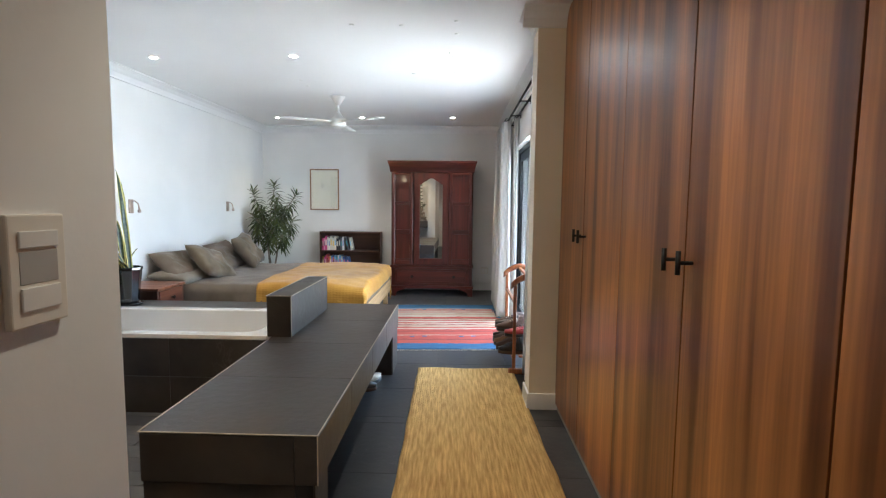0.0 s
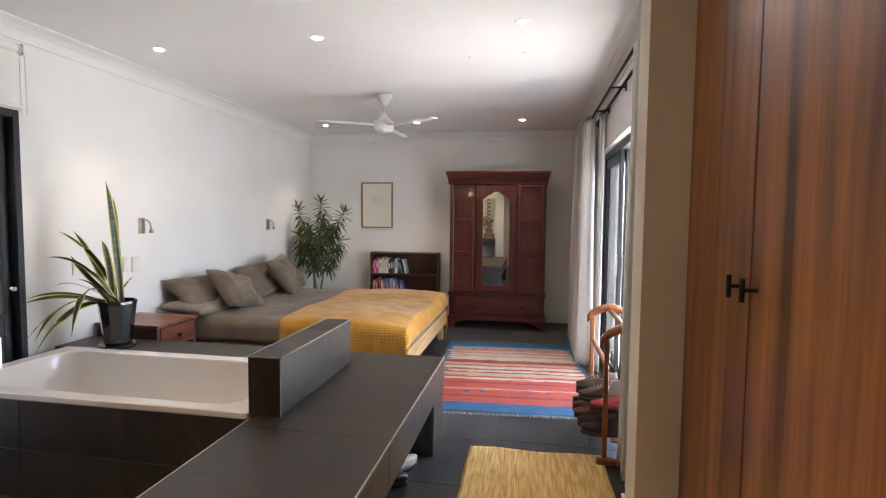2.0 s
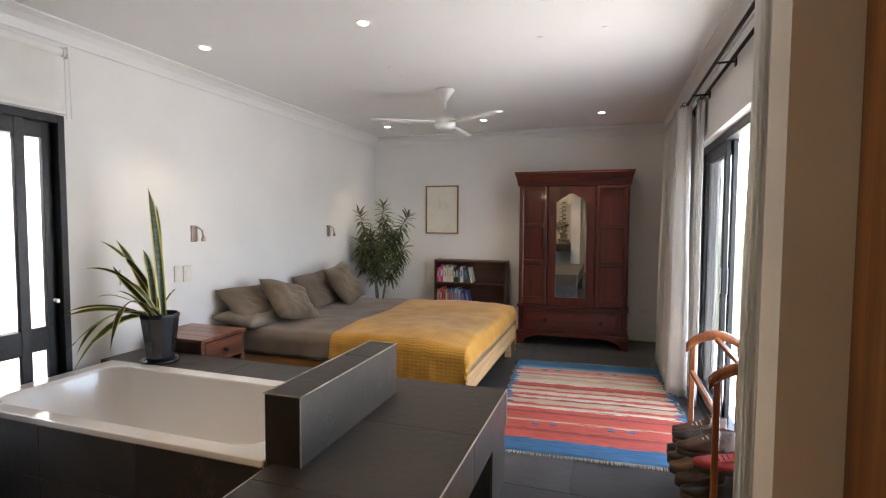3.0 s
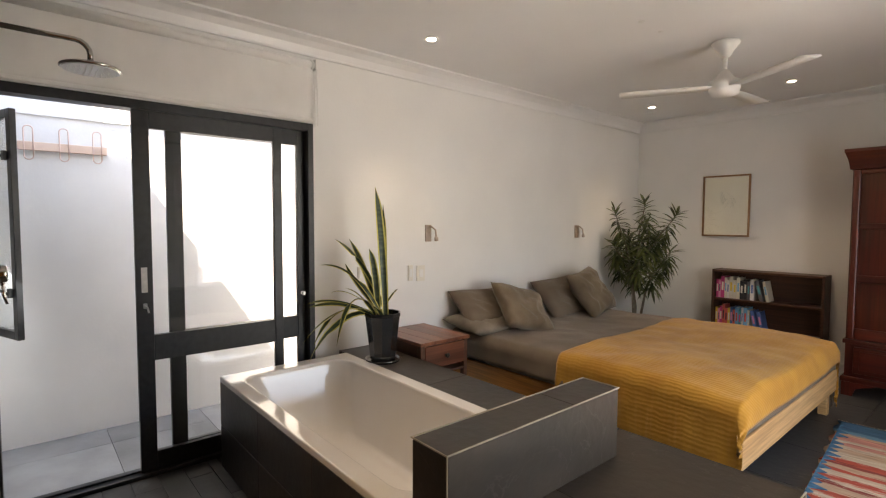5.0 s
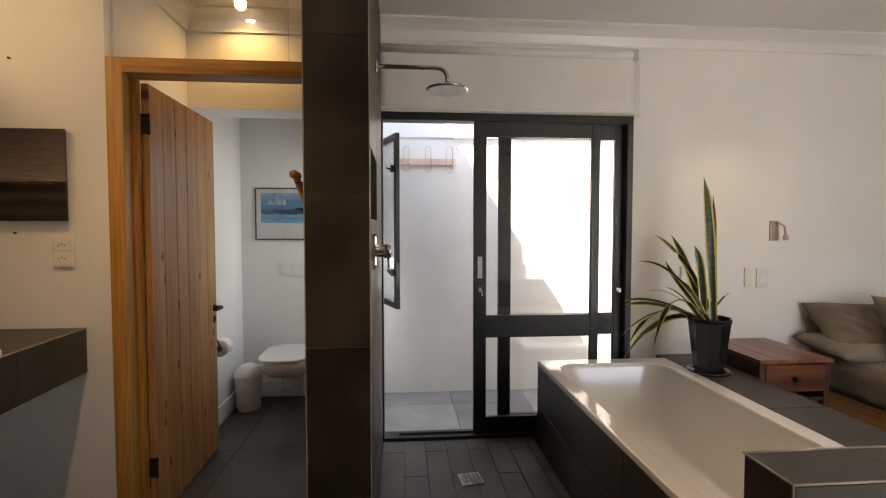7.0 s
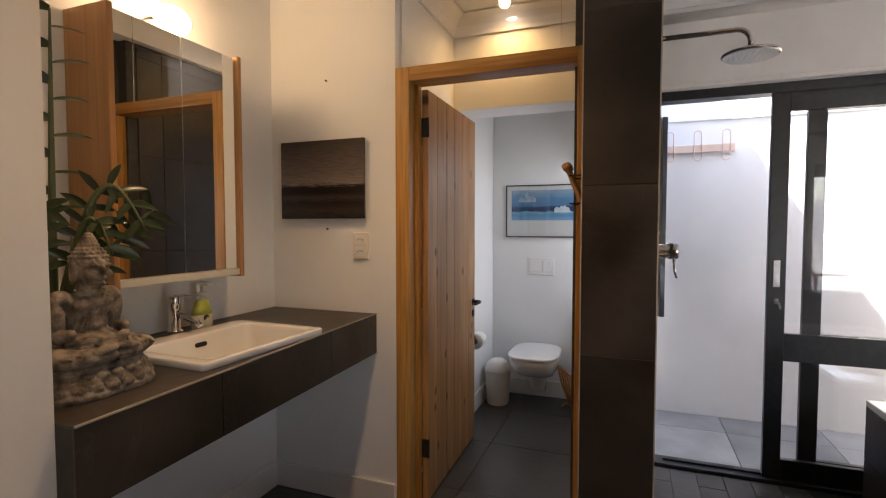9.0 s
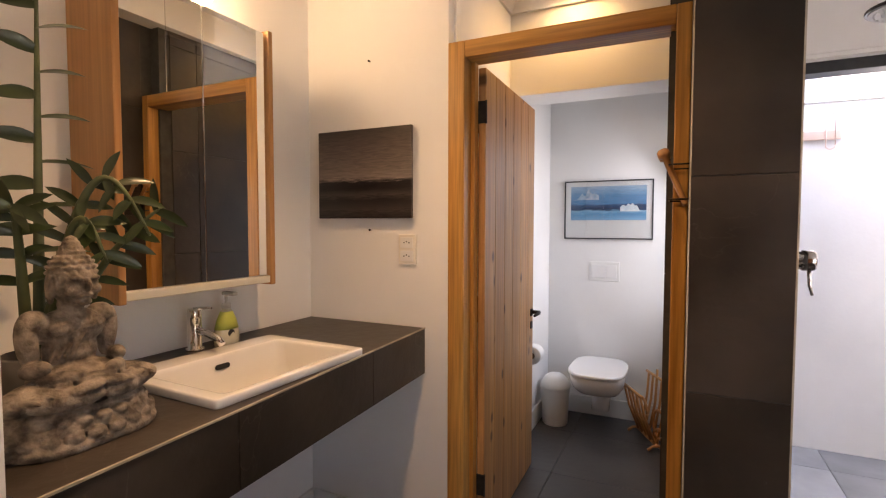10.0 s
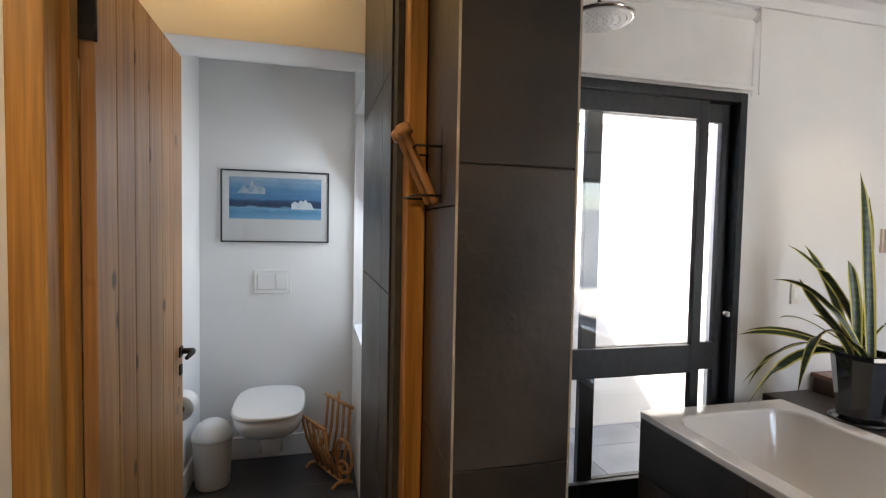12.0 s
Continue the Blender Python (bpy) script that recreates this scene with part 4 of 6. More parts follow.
basin = thing("washbasin", -1.33, 0.995, 0.945, -2, "white rectangular drop-in ceramic washbasin", "washbasin")
bm = bmesh.new()
rings = [rounded(0.556, 0.426, 0.014, 5, 0.0), rounded(0.56, 0.43, 0.014, 5, 0.002), rounded(0.56, 0.43, 0.014, 5, 0.018), rounded(0.559, 0.429, 0.014, 5, 0.0215),
         rounded(0.554, 0.424, 0.013, 5, 0.0235), rounded(0.548, 0.418, 0.012, 5, 0.024), rounded(0.49, 0.33, 0.024, 5, 0.024, 0, 0.032), rounded(0.482, 0.322, 0.026, 5, 0.0232, 0, 0.032),
         rounded(0.477, 0.317, 0.028, 5, 0.020, 0, 0.032), rounded(0.473, 0.313, 0.03, 5, 0.012, 0, 0.032), rounded(0.452, 0.285, 0.04, 5, -0.06, 0, 0.032), rounded(0.44, 0.268, 0.05, 5, -0.09, 0, 0.032),
         rounded(0.40, 0.22, 0.06, 5, -0.108, 0, 0.032), rounded(0.08, 0.08, 0.035, 5, -0.115, 0, 0.03)]
loft(bm, rings, caps=False)
bm.verts.ensure_lookup_table()
bm.faces.new(bm.verts[-24:])
part("bowl", bm, CERAMIC, basin)
# black strip on the uncut bowl, for the shade inside an overflow slot
bm = bmesh.new()
loft(bm, [rounded(0.05, 0.016, 0.0078, 5, 0.0), rounded(0.05, 0.016, 0.0078, 5, 0.004)])
part("overflow_slot", bm, BLACK, basin, "black strip for the shade inside the overflow slot", pose(0.0, -0.118, -0.012, -84, 0, 0))

tap = thing("basin_tap", -1.35, 0.735, 0.966, 0, "chrome single-lever basin tap", "tap")
bm = bmesh.new()
turned(bm, [(0.028, 0), (0.028, 0.005), (0.021, 0.008), (0.021, 0.098), (0.0215, 0.10), (0.0215, 0.13), (0.019, 0.134)], sides=28)
part("body", bm, CHROME, tap)
bm = bmesh.new()
tube(bm, [(0, 0.015, 0.065), (0, 0.06, 0.058), (0, 0.11, 0.045), (0, 0.125, 0.03)], [0.012, 0.0115, 0.011, 0.011], 14)
part("spout", bm, CHROME, tap)
bm = bmesh.new()
tube(bm, [(0, 0.0, 0.132), (-0.005, 0.03, 0.137), (-0.008, 0.07, 0.139)], [0.006, 0.005, 0.0035], 10)
part("lever", bm, CHROME, tap)

soap = thing("soap_bottle", -1.475, 0.735, 0.945, 0, "clear hand soap bottle with green label and pump", "soap bottle")
bm = bmesh.new()
turned(bm, [(0.036, 0), (0.045, 0.008), (0.048, 0.04), (0.043, 0.07), (0.034, 0.10), (0.020, 0.13), (0.015, 0.14)], sides=24, squash=0.7)
part("bottle", bm, mat("soap_liquid", (0.50, 0.48, 0.36), 0.12, color2=(0.58, 0.55, 0.42), scale=6, coat=0.6), soap)
bm = bmesh.new()
turned(bm, [(0.0440, 0.068), (0.0355, 0.098), (0.023, 0.127)], sides=24, squash=0.74)
part("label_band", bm, mat("green_label", (0.38, 0.43, 0.08), 0.5), soap)
bm = bmesh.new()
turned(bm, [(0.013, 0.0), (0.013, 0.003)], (0, 0, 0), 16)
part("round_mark", bm, BLACK, soap, "", pose(0.006, 0.0285, 0.055, -90, 0, 0))
bm = bmesh.new()
turned(bm, [(0.015, 0.138), (0.015, 0.155), (0.005, 0.157), (0.005, 0.185)], sides=16)
box(bm, -0.012, -0.01, 0.183, 0.012, 0.045, 0.196, 0.004)
part("pump", bm, mat("clear_plastic", (0.52, 0.50, 0.44), 0.25, color2=(0.58, 0.56, 0.50), scale=20), soap)

cab = thing("mirror_cabinet", -1.355, 0.60, 1.165, 0, "oak bathroom cabinet with two mirror doors", "mirror cabinet")
for s in (-1, 1):
    bx("side_panel", cab, OAK, s * 0.262, 0.001, -0.012, s * 0.284, 0.205, 0.90, 0.004)
bx("carcass", cab, WHITE, -0.262, 0.001, 0.0, 0.262, 0.17, 0.89, 0.002)
bx("shelf_lip", cab, mat("frosted_acrylic", (0.62, 0.60, 0.52), 0.4), -0.262, 0.17, -0.004, 0.262, 0.20, 0.022, 0.003)
for x0, x1 in ((-0.261, 0.0005), (0.0025, 0.261)):
    bx("mirror_door", cab, MIRROR, x0, 0.182, 0.024, x1, 0.192, 0.888, 0.0012)

bulb = thing("vanity_light", -1.345, 0.60, 2.086, 0, "round opal glass lamp above the mirror cabinet", "wall lamp")
bm = bmesh.new()
turned(bm, [(0.045, 0), (0.045, 0.012), (0.02, 0.018)], (0.06, 0, 0), 24, "y")
tube(bm, [(0.06, 0.01, 0), (0.055, 0.10, 0.015), (0.02, 0.14, 0.03)], 0.009, 10)
part("bracket", bm, CHROME, bulb)
bm = bmesh.new()
bmesh.ops.create_uvsphere(bm, u_segments=28, v_segments=16, radius=0.052, matrix=Matrix.Translation((-0.02, 0.14, 0.035)) @ Matrix.Diagonal((1.35, 1, 1, 1)))
for fc in bm.faces:
    fc.smooth = True
globe = part("globe", bm, emit("opal_glow", (1.0, 0.76, 0.46), 2.4), bulb, "glowing opal globe")
globe.visible_shadow = False

canvas = thing("sea_canvas", -2.07, 0.918, 1.59, 0, "dark brown seascape photograph on canvas", "picture")
# sea and sky bands; the upper stops also carry glare on the canvas
STORM = bands("dark_sea_photo", [(0.0, (0.012, 0.009, 0.009)), (0.10, (0.045, 0.034, 0.032)), (0.20, (0.010, 0.008, 0.008)), (0.27, (0.055, 0.043, 0.040)), (0.33, (0.008, 0.006, 0.007)), (0.41, (0.010, 0.008, 0.009)), (0.45, (0.20, 0.165, 0.150)), (0.56, (0.15, 0.120, 0.105)), (0.74, (0.105, 0.082, 0.072)), (1.0, (0.045, 0.034, 0.031))],
              0.28, (1.6, 5, 60), "Z", -0.19, 0.19, 0.11, 0.9)
bx("panel", canvas, STORM, 0.018, -0.237, -0.19, 0.034, 0.237, 0.19, 0.002)
bx("backing", canvas, BLACK, 0.0, -0.19, -0.15, 0.018, 0.19, 0.15, 0)
for z in (2.07, 1.35):
    bm = bmesh.new()
    turned(bm, [(0.003, 0), (0.003, 0.008), (0.005, 0.010), (0.004, 0.013)], (0, 0, 0), 10, "x")
    tagged(part("wall_screw", bm, IRON, at=(-2.07, 0.935, z)), "bare steel screw in the white wall", "screw")


PLATE = mat("ivory_plastic", (0.76, 0.72, 0.64), 0.3, color2=(0.80, 0.76, 0.68), scale=5)


def socket(name, x, y, z, rz, w, h, label, bits):
    """A wall plate with its back on a wall; local -y out."""
    ob = thing(name, x, y, z, rz, label, "wall plate")
    bx("plate", ob, PLATE, -w / 2, -0.013, -h / 2, w / 2, 0, h / 2, 0.003)
    for n, m, b in bits:
        bx(n, ob, m, b[0], -0.0165 if m is WHITE else -0.0138, b[1], b[2], -0.012, b[3], 0.001)
    return ob


socket("wall_socket", -2.07, 1.122, 1.27, 90, 0.082, 0.125, "white double plug socket on the wall",
       [("socket_module", WHITE, (-0.03, 0.006, 0.03, 0.05)), ("socket_module", WHITE, (-0.03, -0.05, 0.03, -0.006))])
sk = bpy.data.objects["wall_socket"]
# black discs on the uncut modules, for the shade inside the pin holes
for z in (0.028, -0.028):
    for dx, dz in ((-0.012, 0), (0.012, 0), (0, 0.005)):
        bm = bmesh.new()
        turned(bm, [(0.003, -0.0172), (0.003, -0.0160)], (dx, 0, z + dz), 8, "y")
        part("pin_hole", bm, BLACK, sk)
for nm, y, z in (("light_switch", 4.975, 1.032), ("light_switch", 4.872, 1.04)):
    w = 0.08 if y > 4.95 else 0.045
    socket(nm, -3.0, y, z, 90, w, 0.125, "white rocker light switch on the bed wall", [("rocker", WHITE, (-w / 4, -0.03, w / 4, 0.03))])
socket("light_switch", -3.0, 4.42, 1.06, 90, 0.05, 0.11, "white rocker light switch behind the snake plant", [("rocker", WHITE, (-0.014, -0.03, 0.014, 0.03))])
socket("wall_socket", 0.66, 8.4, 0.33, 0, 0.12, 0.10, "white wall socket low beside the wardrobe", [("socket_module", WHITE, (-0.05, -0.035, 0.0, 0.035)), ("socket_module", WHITE, (0.005, -0.035, 0.05, 0.035))])
socket("light_switch", -0.435, 1.005, 1.29, 90, 0.105, 0.17, "white light switch plate on the partition", [("rocker", WHITE, (-0.035, 0.035, 0.035, 0.06)), ("rocker", mat("grey_rocker", (0.42, 0.40, 0.37), 0.4), (-0.035, -0.02, 0.035, 0.03)), ("rocker", WHITE, (-0.035, -0.06, 0.035, -0.025))])

# ---------- built-in cupboards ----------
SEAMS = [-1.05, -0.44, 0.17, 0.565, 1.155, 1.77, 2.37, 2.985, 3.60]
carcass_m = mat("cupboard_inside", (0.05, 0.03, 0.02), 0.7)
for k, (a, b) in enumerate(zip(SEAMS, SEAMS[1:])):
    cb = thing("cupboard", 0.90, (a + b) / 2, 0, 0, "tall built-in cupboard with striped walnut veneer door", "cupboard", "built-in cupboards")
    w = b - a
    bx("body", cb, carcass_m, 0.022, -w / 2, 0.05, 0.6, w / 2, H - 0.005, 0)
    bx("door", cb, VENEER, 0.0, -w / 2 + (0.0035 if k not in (6,) else 0.001), 0.05, 0.02, w / 2 - (0.0035 if k != 5 else 0.001), H - 0.01, 0.001)
    side = 1 if k in (4, 6) else -1
    if k in (4, 5, 6, 7):
        bm = bmesh.new()
        tube(bm, [(0.0, side * (w / 2 - 0.05), 1.235), (-0.04, side * (w / 2 - 0.05), 1.235)], 0.006, 10)
        tube(bm, [(-0.042, side * (w / 2 - 0.05), 1.20), (-0.042, side * (w / 2 - 0.05), 1.27)], 0.0075, 10)
        part("handle", bm, IRON, cb, "black iron T-bar handle")
plinth = tagged(bx("cupboard_plinth", None, mat("grey_plinth", (0.30, 0.30, 0.30), 0.5, color2=(0.36, 0.36, 0.36), scale=8), 0.912, -1.05, 0, 0.95, 3.585, 0.05, 0.002),
                "grey plinth strip under the cupboards", "plinth", kind="structure")

# ---------- wardrobe ----------
MAHOG_X = wood("red_mahogany_cross", (0.048, 0.0066, 0.0046), (0.118, 0.018, 0.0105), 0, 0.6, 0.33, coat=0.25, per_object=0.08, bump=0.03)
ward = thing("wardrobe", -0.18, 8.38, 0, 0, "antique red mahogany wardrobe with an arched mirror door", "wardrobe")
FY = -0.59
bx("body", ward, MAHOG, -0.62, FY + 0.02, 0.12, 0.62, 0, 1.90, 0.004)
bm = bmesh.new()
prof_c = [(0.0, 1.885), (0.015, 1.89), (0.02, 1.93), (0.028, 1.97), (0.045, 2.02), (0.05, 2.03), (0.05, 2.055), (-0.05, 2.06)]
loft(bm, [[Vector((sx * (0.62 + d), (FY - d) if front else 0.0, z)) for sx, front in ((-1, False), (-1, True), (1, True), (1, False))] for d, z in prof_c], smooth=False)
part("cornice_top", bm, MAHOG_X, ward)
bx("base_moulding", ward, MAHOG_X, -0.64, FY - 0.012, 0.115, 0.64, 0, 0.16, 0.008)
bx("mid_moulding", ward, MAHOG_X, -0.635, FY - 0.008, 0.44, 0.635, 0, 0.475, 0.006)
for sx in (-1, 1):
    bm = bmesh.new()
    outl = [(0.63, 0.118), (0.40, 0.118), (0.43, 0.10), (0.49, 0.085), (0.54, 0.06), (0.555, 0.0), (0.63, 0.0)]
    loft(bm, [[Vector((sx * x, y, z)) for x, z in outl] for y in (FY - 0.005, FY + 0.03)], smooth=False)
    part("bracket_foot", bm, MAHOG, ward)
    bx("back_foot", ward, MAHOG, sx * 0.56, -0.05, 0, sx * 0.61, -0.005, 0.12, 0.003)
drw = bx("drawer", ward, MAHOG_X, -0.56, FY - 0.006, 0.195, 0.56, FY + 0.03, 0.415, 0.006)
bx("drawer_panel", drw, MAHOG_X, -0.52, FY - 0.012, 0.225, 0.52, FY - 0.004, 0.385, 0.006)
for sx in (-0.3, 0.34):
    bm = bmesh.new()
    turned(bm, [(0.022, 0), (0.022, -0.004), (0.01, -0.008), (0.008, -0.02), (0.018, -0.03), (0.016, -0.038)], (sx, FY - 0.012, 0.30), 18, "y")
    part("knob", bm, IRON, drw, "dark metal knob")
for x0, x1 in ((-0.605, -0.285), (0.262, 0.605)):
    dr = bx("side_door", ward, MAHOG, x0, FY, 0.485, x1, FY + 0.025, 1.88, 0.003)
    for z0, z1 in ((0.485, 0.575), (0.955, 1.02), (1.395, 1.445), (1.845, 1.88)):
        bx("door_rail", dr, MAHOG_X, x0 + 0.045, FY - 0.026, z0, x1 - 0.045, FY + 0.002, z1, 0.009)
    for a in (x0, x1 - 0.045):
        bx("door_stile", dr, MAHOG, a, FY - 0.028, 0.485, a + 0.045, FY + 0.002, 1.88, 0.008)
md = bx("mirror_door", ward, MAHOG, -0.275, FY - 0.002, 0.485, 0.252, FY + 0.025, 1.88, 0.003)
bm = bmesh.new()


def arch_outline(w, z0, z1, rise, n=18):
    pts = [(-w, z0), (w, z0), (w, z1)]
    for k in range(1, n):
        a = k / n
        x = w - 2 * w * a
        s = abs(x) / w
        pts.append((x, z1 + rise * (math.cos(s * math.pi) * 0.5 + 0.5) + (0.012 if 0.55 < s < 0.8 else 0)))
    return pts + [(-w, z1)]


def arch_frame(bm, w, z0, z1, rise, wo, zo0, zo1, y0, y1):
    """A flat door frame with an arched opening."""
    inner = arch_outline(w, z0, z1, rise)
    outer = []
    for x, z in inner:
        outer.append((x / w * wo, zo0 if z == z0 else (zo1 if z >= z1 else z)))
    for y, flip in ((y0, False), (y1, True)):
        vi = [bm.verts.new((x - 0.0115, y, z)) for x, z in inner]
        vo = [bm.verts.new((x - 0.0115, y, z)) for x, z in outer]
        for k in range(len(inner)):
            j = (k + 1) % len(inner)
            bm.faces.new((vi[k], vi[j], vo[j], vo[k]))
        if flip:
            for k in range(len(inner)):
                j = (k + 1) % len(inner)
                bm.faces.new((keep[0][k], keep[0][j], vi[j], vi[k]))
                bm.faces.new((keep[1][k], keep[1][j], vo[j], vo[k]))
        keep = (vi, vo)


arch_frame(bm, 0.172, 0.585, 1.70, 0.095, 0.255, 0.495, 1.87, FY - 0.030, FY - 0.003)
part("mirror_frame", bm, MAHOG, md)
bm = bmesh.new()
pts = arch_outline(0.178, 0.575, 1.705, 0.098)
loft(bm, [[Vector((x - 0.0115, y, z)) for x, z in pts] for y in (FY - 0.010, FY - 0.006)], smooth=False)
part("mirror_glass", bm, MIRROR, md, "old bevelled mirror glass")
bm = bmesh.new()
box(bm, -0.262, FY - 0.026, 1.15, -0.245, FY - 0.02, 1.22, 0.002)
turned(bm, [(0.005, FY - 0.045), (0.012, FY - 0.04), (0.005, FY - 0.02)], (-0.253, 0, 1.20), 12, "y")
part("lock_plate", bm, IRON, md, "brass lock plate")

# ---------- bookcase ----------
bk = thing("bookcase", -1.515, 8.38, 0, 0, "low dark brown wooden bookcase, half empty", "bookcase")
for n, b in (("side", (-0.49, -0.23, 0, -0.468, 0, 0.955)), ("side", (0.468, -0.23, 0, 0.49, 0, 0.955)), ("top", (-0.468, -0.23, 0.93, 0.468, 0, 0.952)),
             ("shelf", (-0.468, -0.222, 0.635, 0.468, -0.012, 0.655)), ("shelf", (-0.468, -0.222, 0.33, 0.468, -0.012, 0.35)), ("shelf", (-0.468, -0.222, 0.04, 0.468, -0.012, 0.062)), ("back", (-0.468, -0.012, 0.02, 0.468, -0.002, 0.93))):
    bx(n, bk, DARKWOOD, *b, 0.003)
rnd = random.Random(4)
BOOKC = [(0.55, 0.05, 0.20), (0.62, 0.60, 0.52), (0.10, 0.10, 0.12), (0.60, 0.10, 0.08), (0.08, 0.16, 0.42), (0.70, 0.66, 0.55), (0.68, 0.48, 0.06), (0.06, 0.30, 0.34), (0.02, 0.02, 0.025), (0.70, 0.25, 0.40), (0.16, 0.40, 0.62), (0.72, 0.70, 0.68)]
paper = mat("page_paper", (0.70, 0.66, 0.56), 0.9, color2=(0.76, 0.72, 0.62), scale=30)
covers = [mat("book_cover", c, 0.45, color2=tuple(min(1, v * 1.15 + 0.01) for v in c), scale=8) for c in BOOKC]
names = ["pink", "cream", "black", "red", "blue", "ivory", "yellow", "teal", "black", "rose", "sky blue", "white"]
for z, order, x in ((0.655, [0, 9, 0, 5, 11, 1, 1, 5, 8, 8, 2, 11, 2, 5], -1.975), (0.35, [6, 9, 0, 3, 3, 6, 4, 3, 10, 7, 11, 10, 5, 4, 4], -1.975)):
    for j, c in enumerate(order):
        w, h, d = rnd.uniform(0.018, 0.036), rnd.uniform(0.185, 0.235), rnd.uniform(0.13, 0.16)
        lean = 0 if j < len(order) - 2 else rnd.uniform(8, 16)
        book = tagged(new("book"), "upright paperback book with a %s spine" % names[c], "book", "books on the bookcase")
        x += w / 2 + 0.0015 + (h * math.sin(radians(lean)) if j == len(order) - 2 and lean else 0)
        book.matrix_basis = pose(x + (0 if not lean else 0.0), 8.38 - 0.19, z, 0, -lean, 0)
        bm = bmesh.new()
        box(bm, -w / 2, 0, 0, -w / 2 + 0.0025, d, h)
        box(bm, w / 2 - 0.0025, 0, 0, w / 2, d, h)
        box(bm, -w / 2, -0.002, 0, w / 2, 0.0, h, 0.0008)
        part("cover", bm, covers[c], book)
        bx("pages", book, paper, -w / 2 + 0.0025, 0.001, 0.004, w / 2 - 0.0025, d - 0.003, h - 0.004, 0)
        bx("spine_title", book, covers[(c + 5) % 12], -w / 4, -0.0028, h * 0.35, w / 4, -0.002, h * 0.75, 0)
        x += w / 2 + (0.02 if lean else 0)

# ---------- bed ----------
bed = thing("bed", -1.87, 6.22, 0, 0, "low pale pine double bed with grey-brown bedding", "bed")
PINEX = wood("pale_pine_long", (0.50, 0.30, 0.13), (0.66, 0.45, 0.23), 0, 0.8, 0.5, per_object=0.06)
RAILPINE = wood("orange_pine_long", (0.46, 0.19, 0.045), (0.60, 0.29, 0.085), 0, 0.8, 0.4, per_object=0.06)
HW = 0.96
bx("side_rail", bed, RAILPINE, -1.10, -HW, 0.19, 1.115, -HW + 0.028, 0.335, 0.005)
bx("side_rail", bed, RAILPINE, -1.10, HW - 0.028, 0.19, 1.115, HW, 0.335, 0.005)
bx("foot_rail", bed, BEDPINE, 1.115, -HW, 0.19, 1.145, HW, 0.345, 0.005)
bx("head_rail", bed, BEDPINE, -1.12, -HW, 0.19, -1.10, HW, 0.335, 0.004)
for x in (-1.05, 1.08):
    for y in (-HW + 0.05, HW - 0.05):
        bx("leg", bed, PINEX, x - 0.03, y - 0.03, 0, x + 0.03, y + 0.03, 0.30, 0.004)
LINEN = mat("grey_brown_linen", (0.140, 0.103, 0.070), 0.85, color2=(0.190, 0.142, 0.100), scale=3.5, bump=0.35, bump_scale=220, sheen=0.15)
bm = bmesh.new()
box(bm, -1.09, -HW + 0.03, 0.30, 1.10, HW - 0.03, 0.52, 0.05, 4)
part("mattress", bm, mat("mattress_cloth", (0.42, 0.40, 0.38), 0.9, color2=(0.5, 0.48, 0.46), scale=10), bed)


def drape(x0, x1, top, near_drop, far_drop, foot_drop=None, lift=0.0, seed=0.0, amp=0.012):
    """A cloth laid over the bed: local x along the bed, hanging over both long sides and, if asked, the foot."""
    def f(u, v):
        L = x1 - x0
        ext = (foot_drop or 0.0)
        s = u * (L + ext)
        x = x0 + min(s, L)
        drop_f = max(0.0, s - L)
        wtot = near_drop + 2 * HW + far_drop
        q = v * wtot - near_drop
        r = 0.06
        edge = HW + 0.015 + lift
        if q < 0:
            y, dz = -edge, -q
        elif q > 2 * HW:
            y, dz = edge, q - 2 * HW
        else:
            y, dz = -edge + q / (2 * HW) * 2 * edge, 0.0
        inset = min(q, 2 * HW - q)
        z = top + lift - 0.03 * max(0.0, (x - 0.74) / 0.36) ** 2
        if 0 <= inset < r:
            z -= r - math.sqrt(max(0, r * r - (r - inset) ** 2))
        elif inset < 0:
            z -= r
        z -= dz
        if drop_f:
            k = min(1.0, drop_f / 0.08)
            x = x1 + 0.035 * k
            z -= max(0.0, drop_f - 0.02)
            if inset < 0:
                x -= 0.02 * k
        n1 = noise.noise(Vector((x * 2.3 + seed, y * 2.0, z * 2.0)))
        n2 = noise.noise(Vector((x * 7 + seed, y * 6, z * 5 + seed)))
        n3 = noise.noise(Vector((x * 11 + seed, seed, z * 1.2)))
        if dz > 0 or drop_f > 0:
            out = amp * (0.6 * n1 + 0.9 * n3 + 0.3) * min(1.0, (dz + drop_f) / 0.12) * 1.6
            out = math.sqrt(out * out + 0.00006)
            y += math.copysign(out, y) if dz > 0 else 0
            x += out if drop_f > 0 else 0
            z += 0.010 * n1
        else:
            z += amp * (0.8 * n1 + 0.45 * n2)
            z += 0.022 * math.exp(-((abs(y) - 0.55) / 0.3) ** 2)
        return Vector((x, y, z))
    return f


bm = bmesh.new()
grid(bm, 70, 90, drape(-1.06, 1.09, 0.555, 0.13, 0.25, 0.20, 0.0, 1.3, 0.020), thick=0.012)
part("duvet", bm, LINEN, bed)

throw = thing("throw_blanket", -1.87, 6.22, 0, 0, "mustard yellow quilted throw across the foot of the bed", "throw")
QUILT = mat("mustard_quilt", (0.42, 0.195, 0.014), 0.8, color2=(0.52, 0.265, 0.028), scale=5, sheen=0.18)
nt = QUILT.node_tree
qt = nt.nodes.new("ShaderNodeTexCoord")
qs = nt.nodes.new("ShaderNodeSeparateXYZ")
qa = nt.nodes.new("ShaderNodeMath")
qn = nt.nodes.new("ShaderNodeTexNoise")
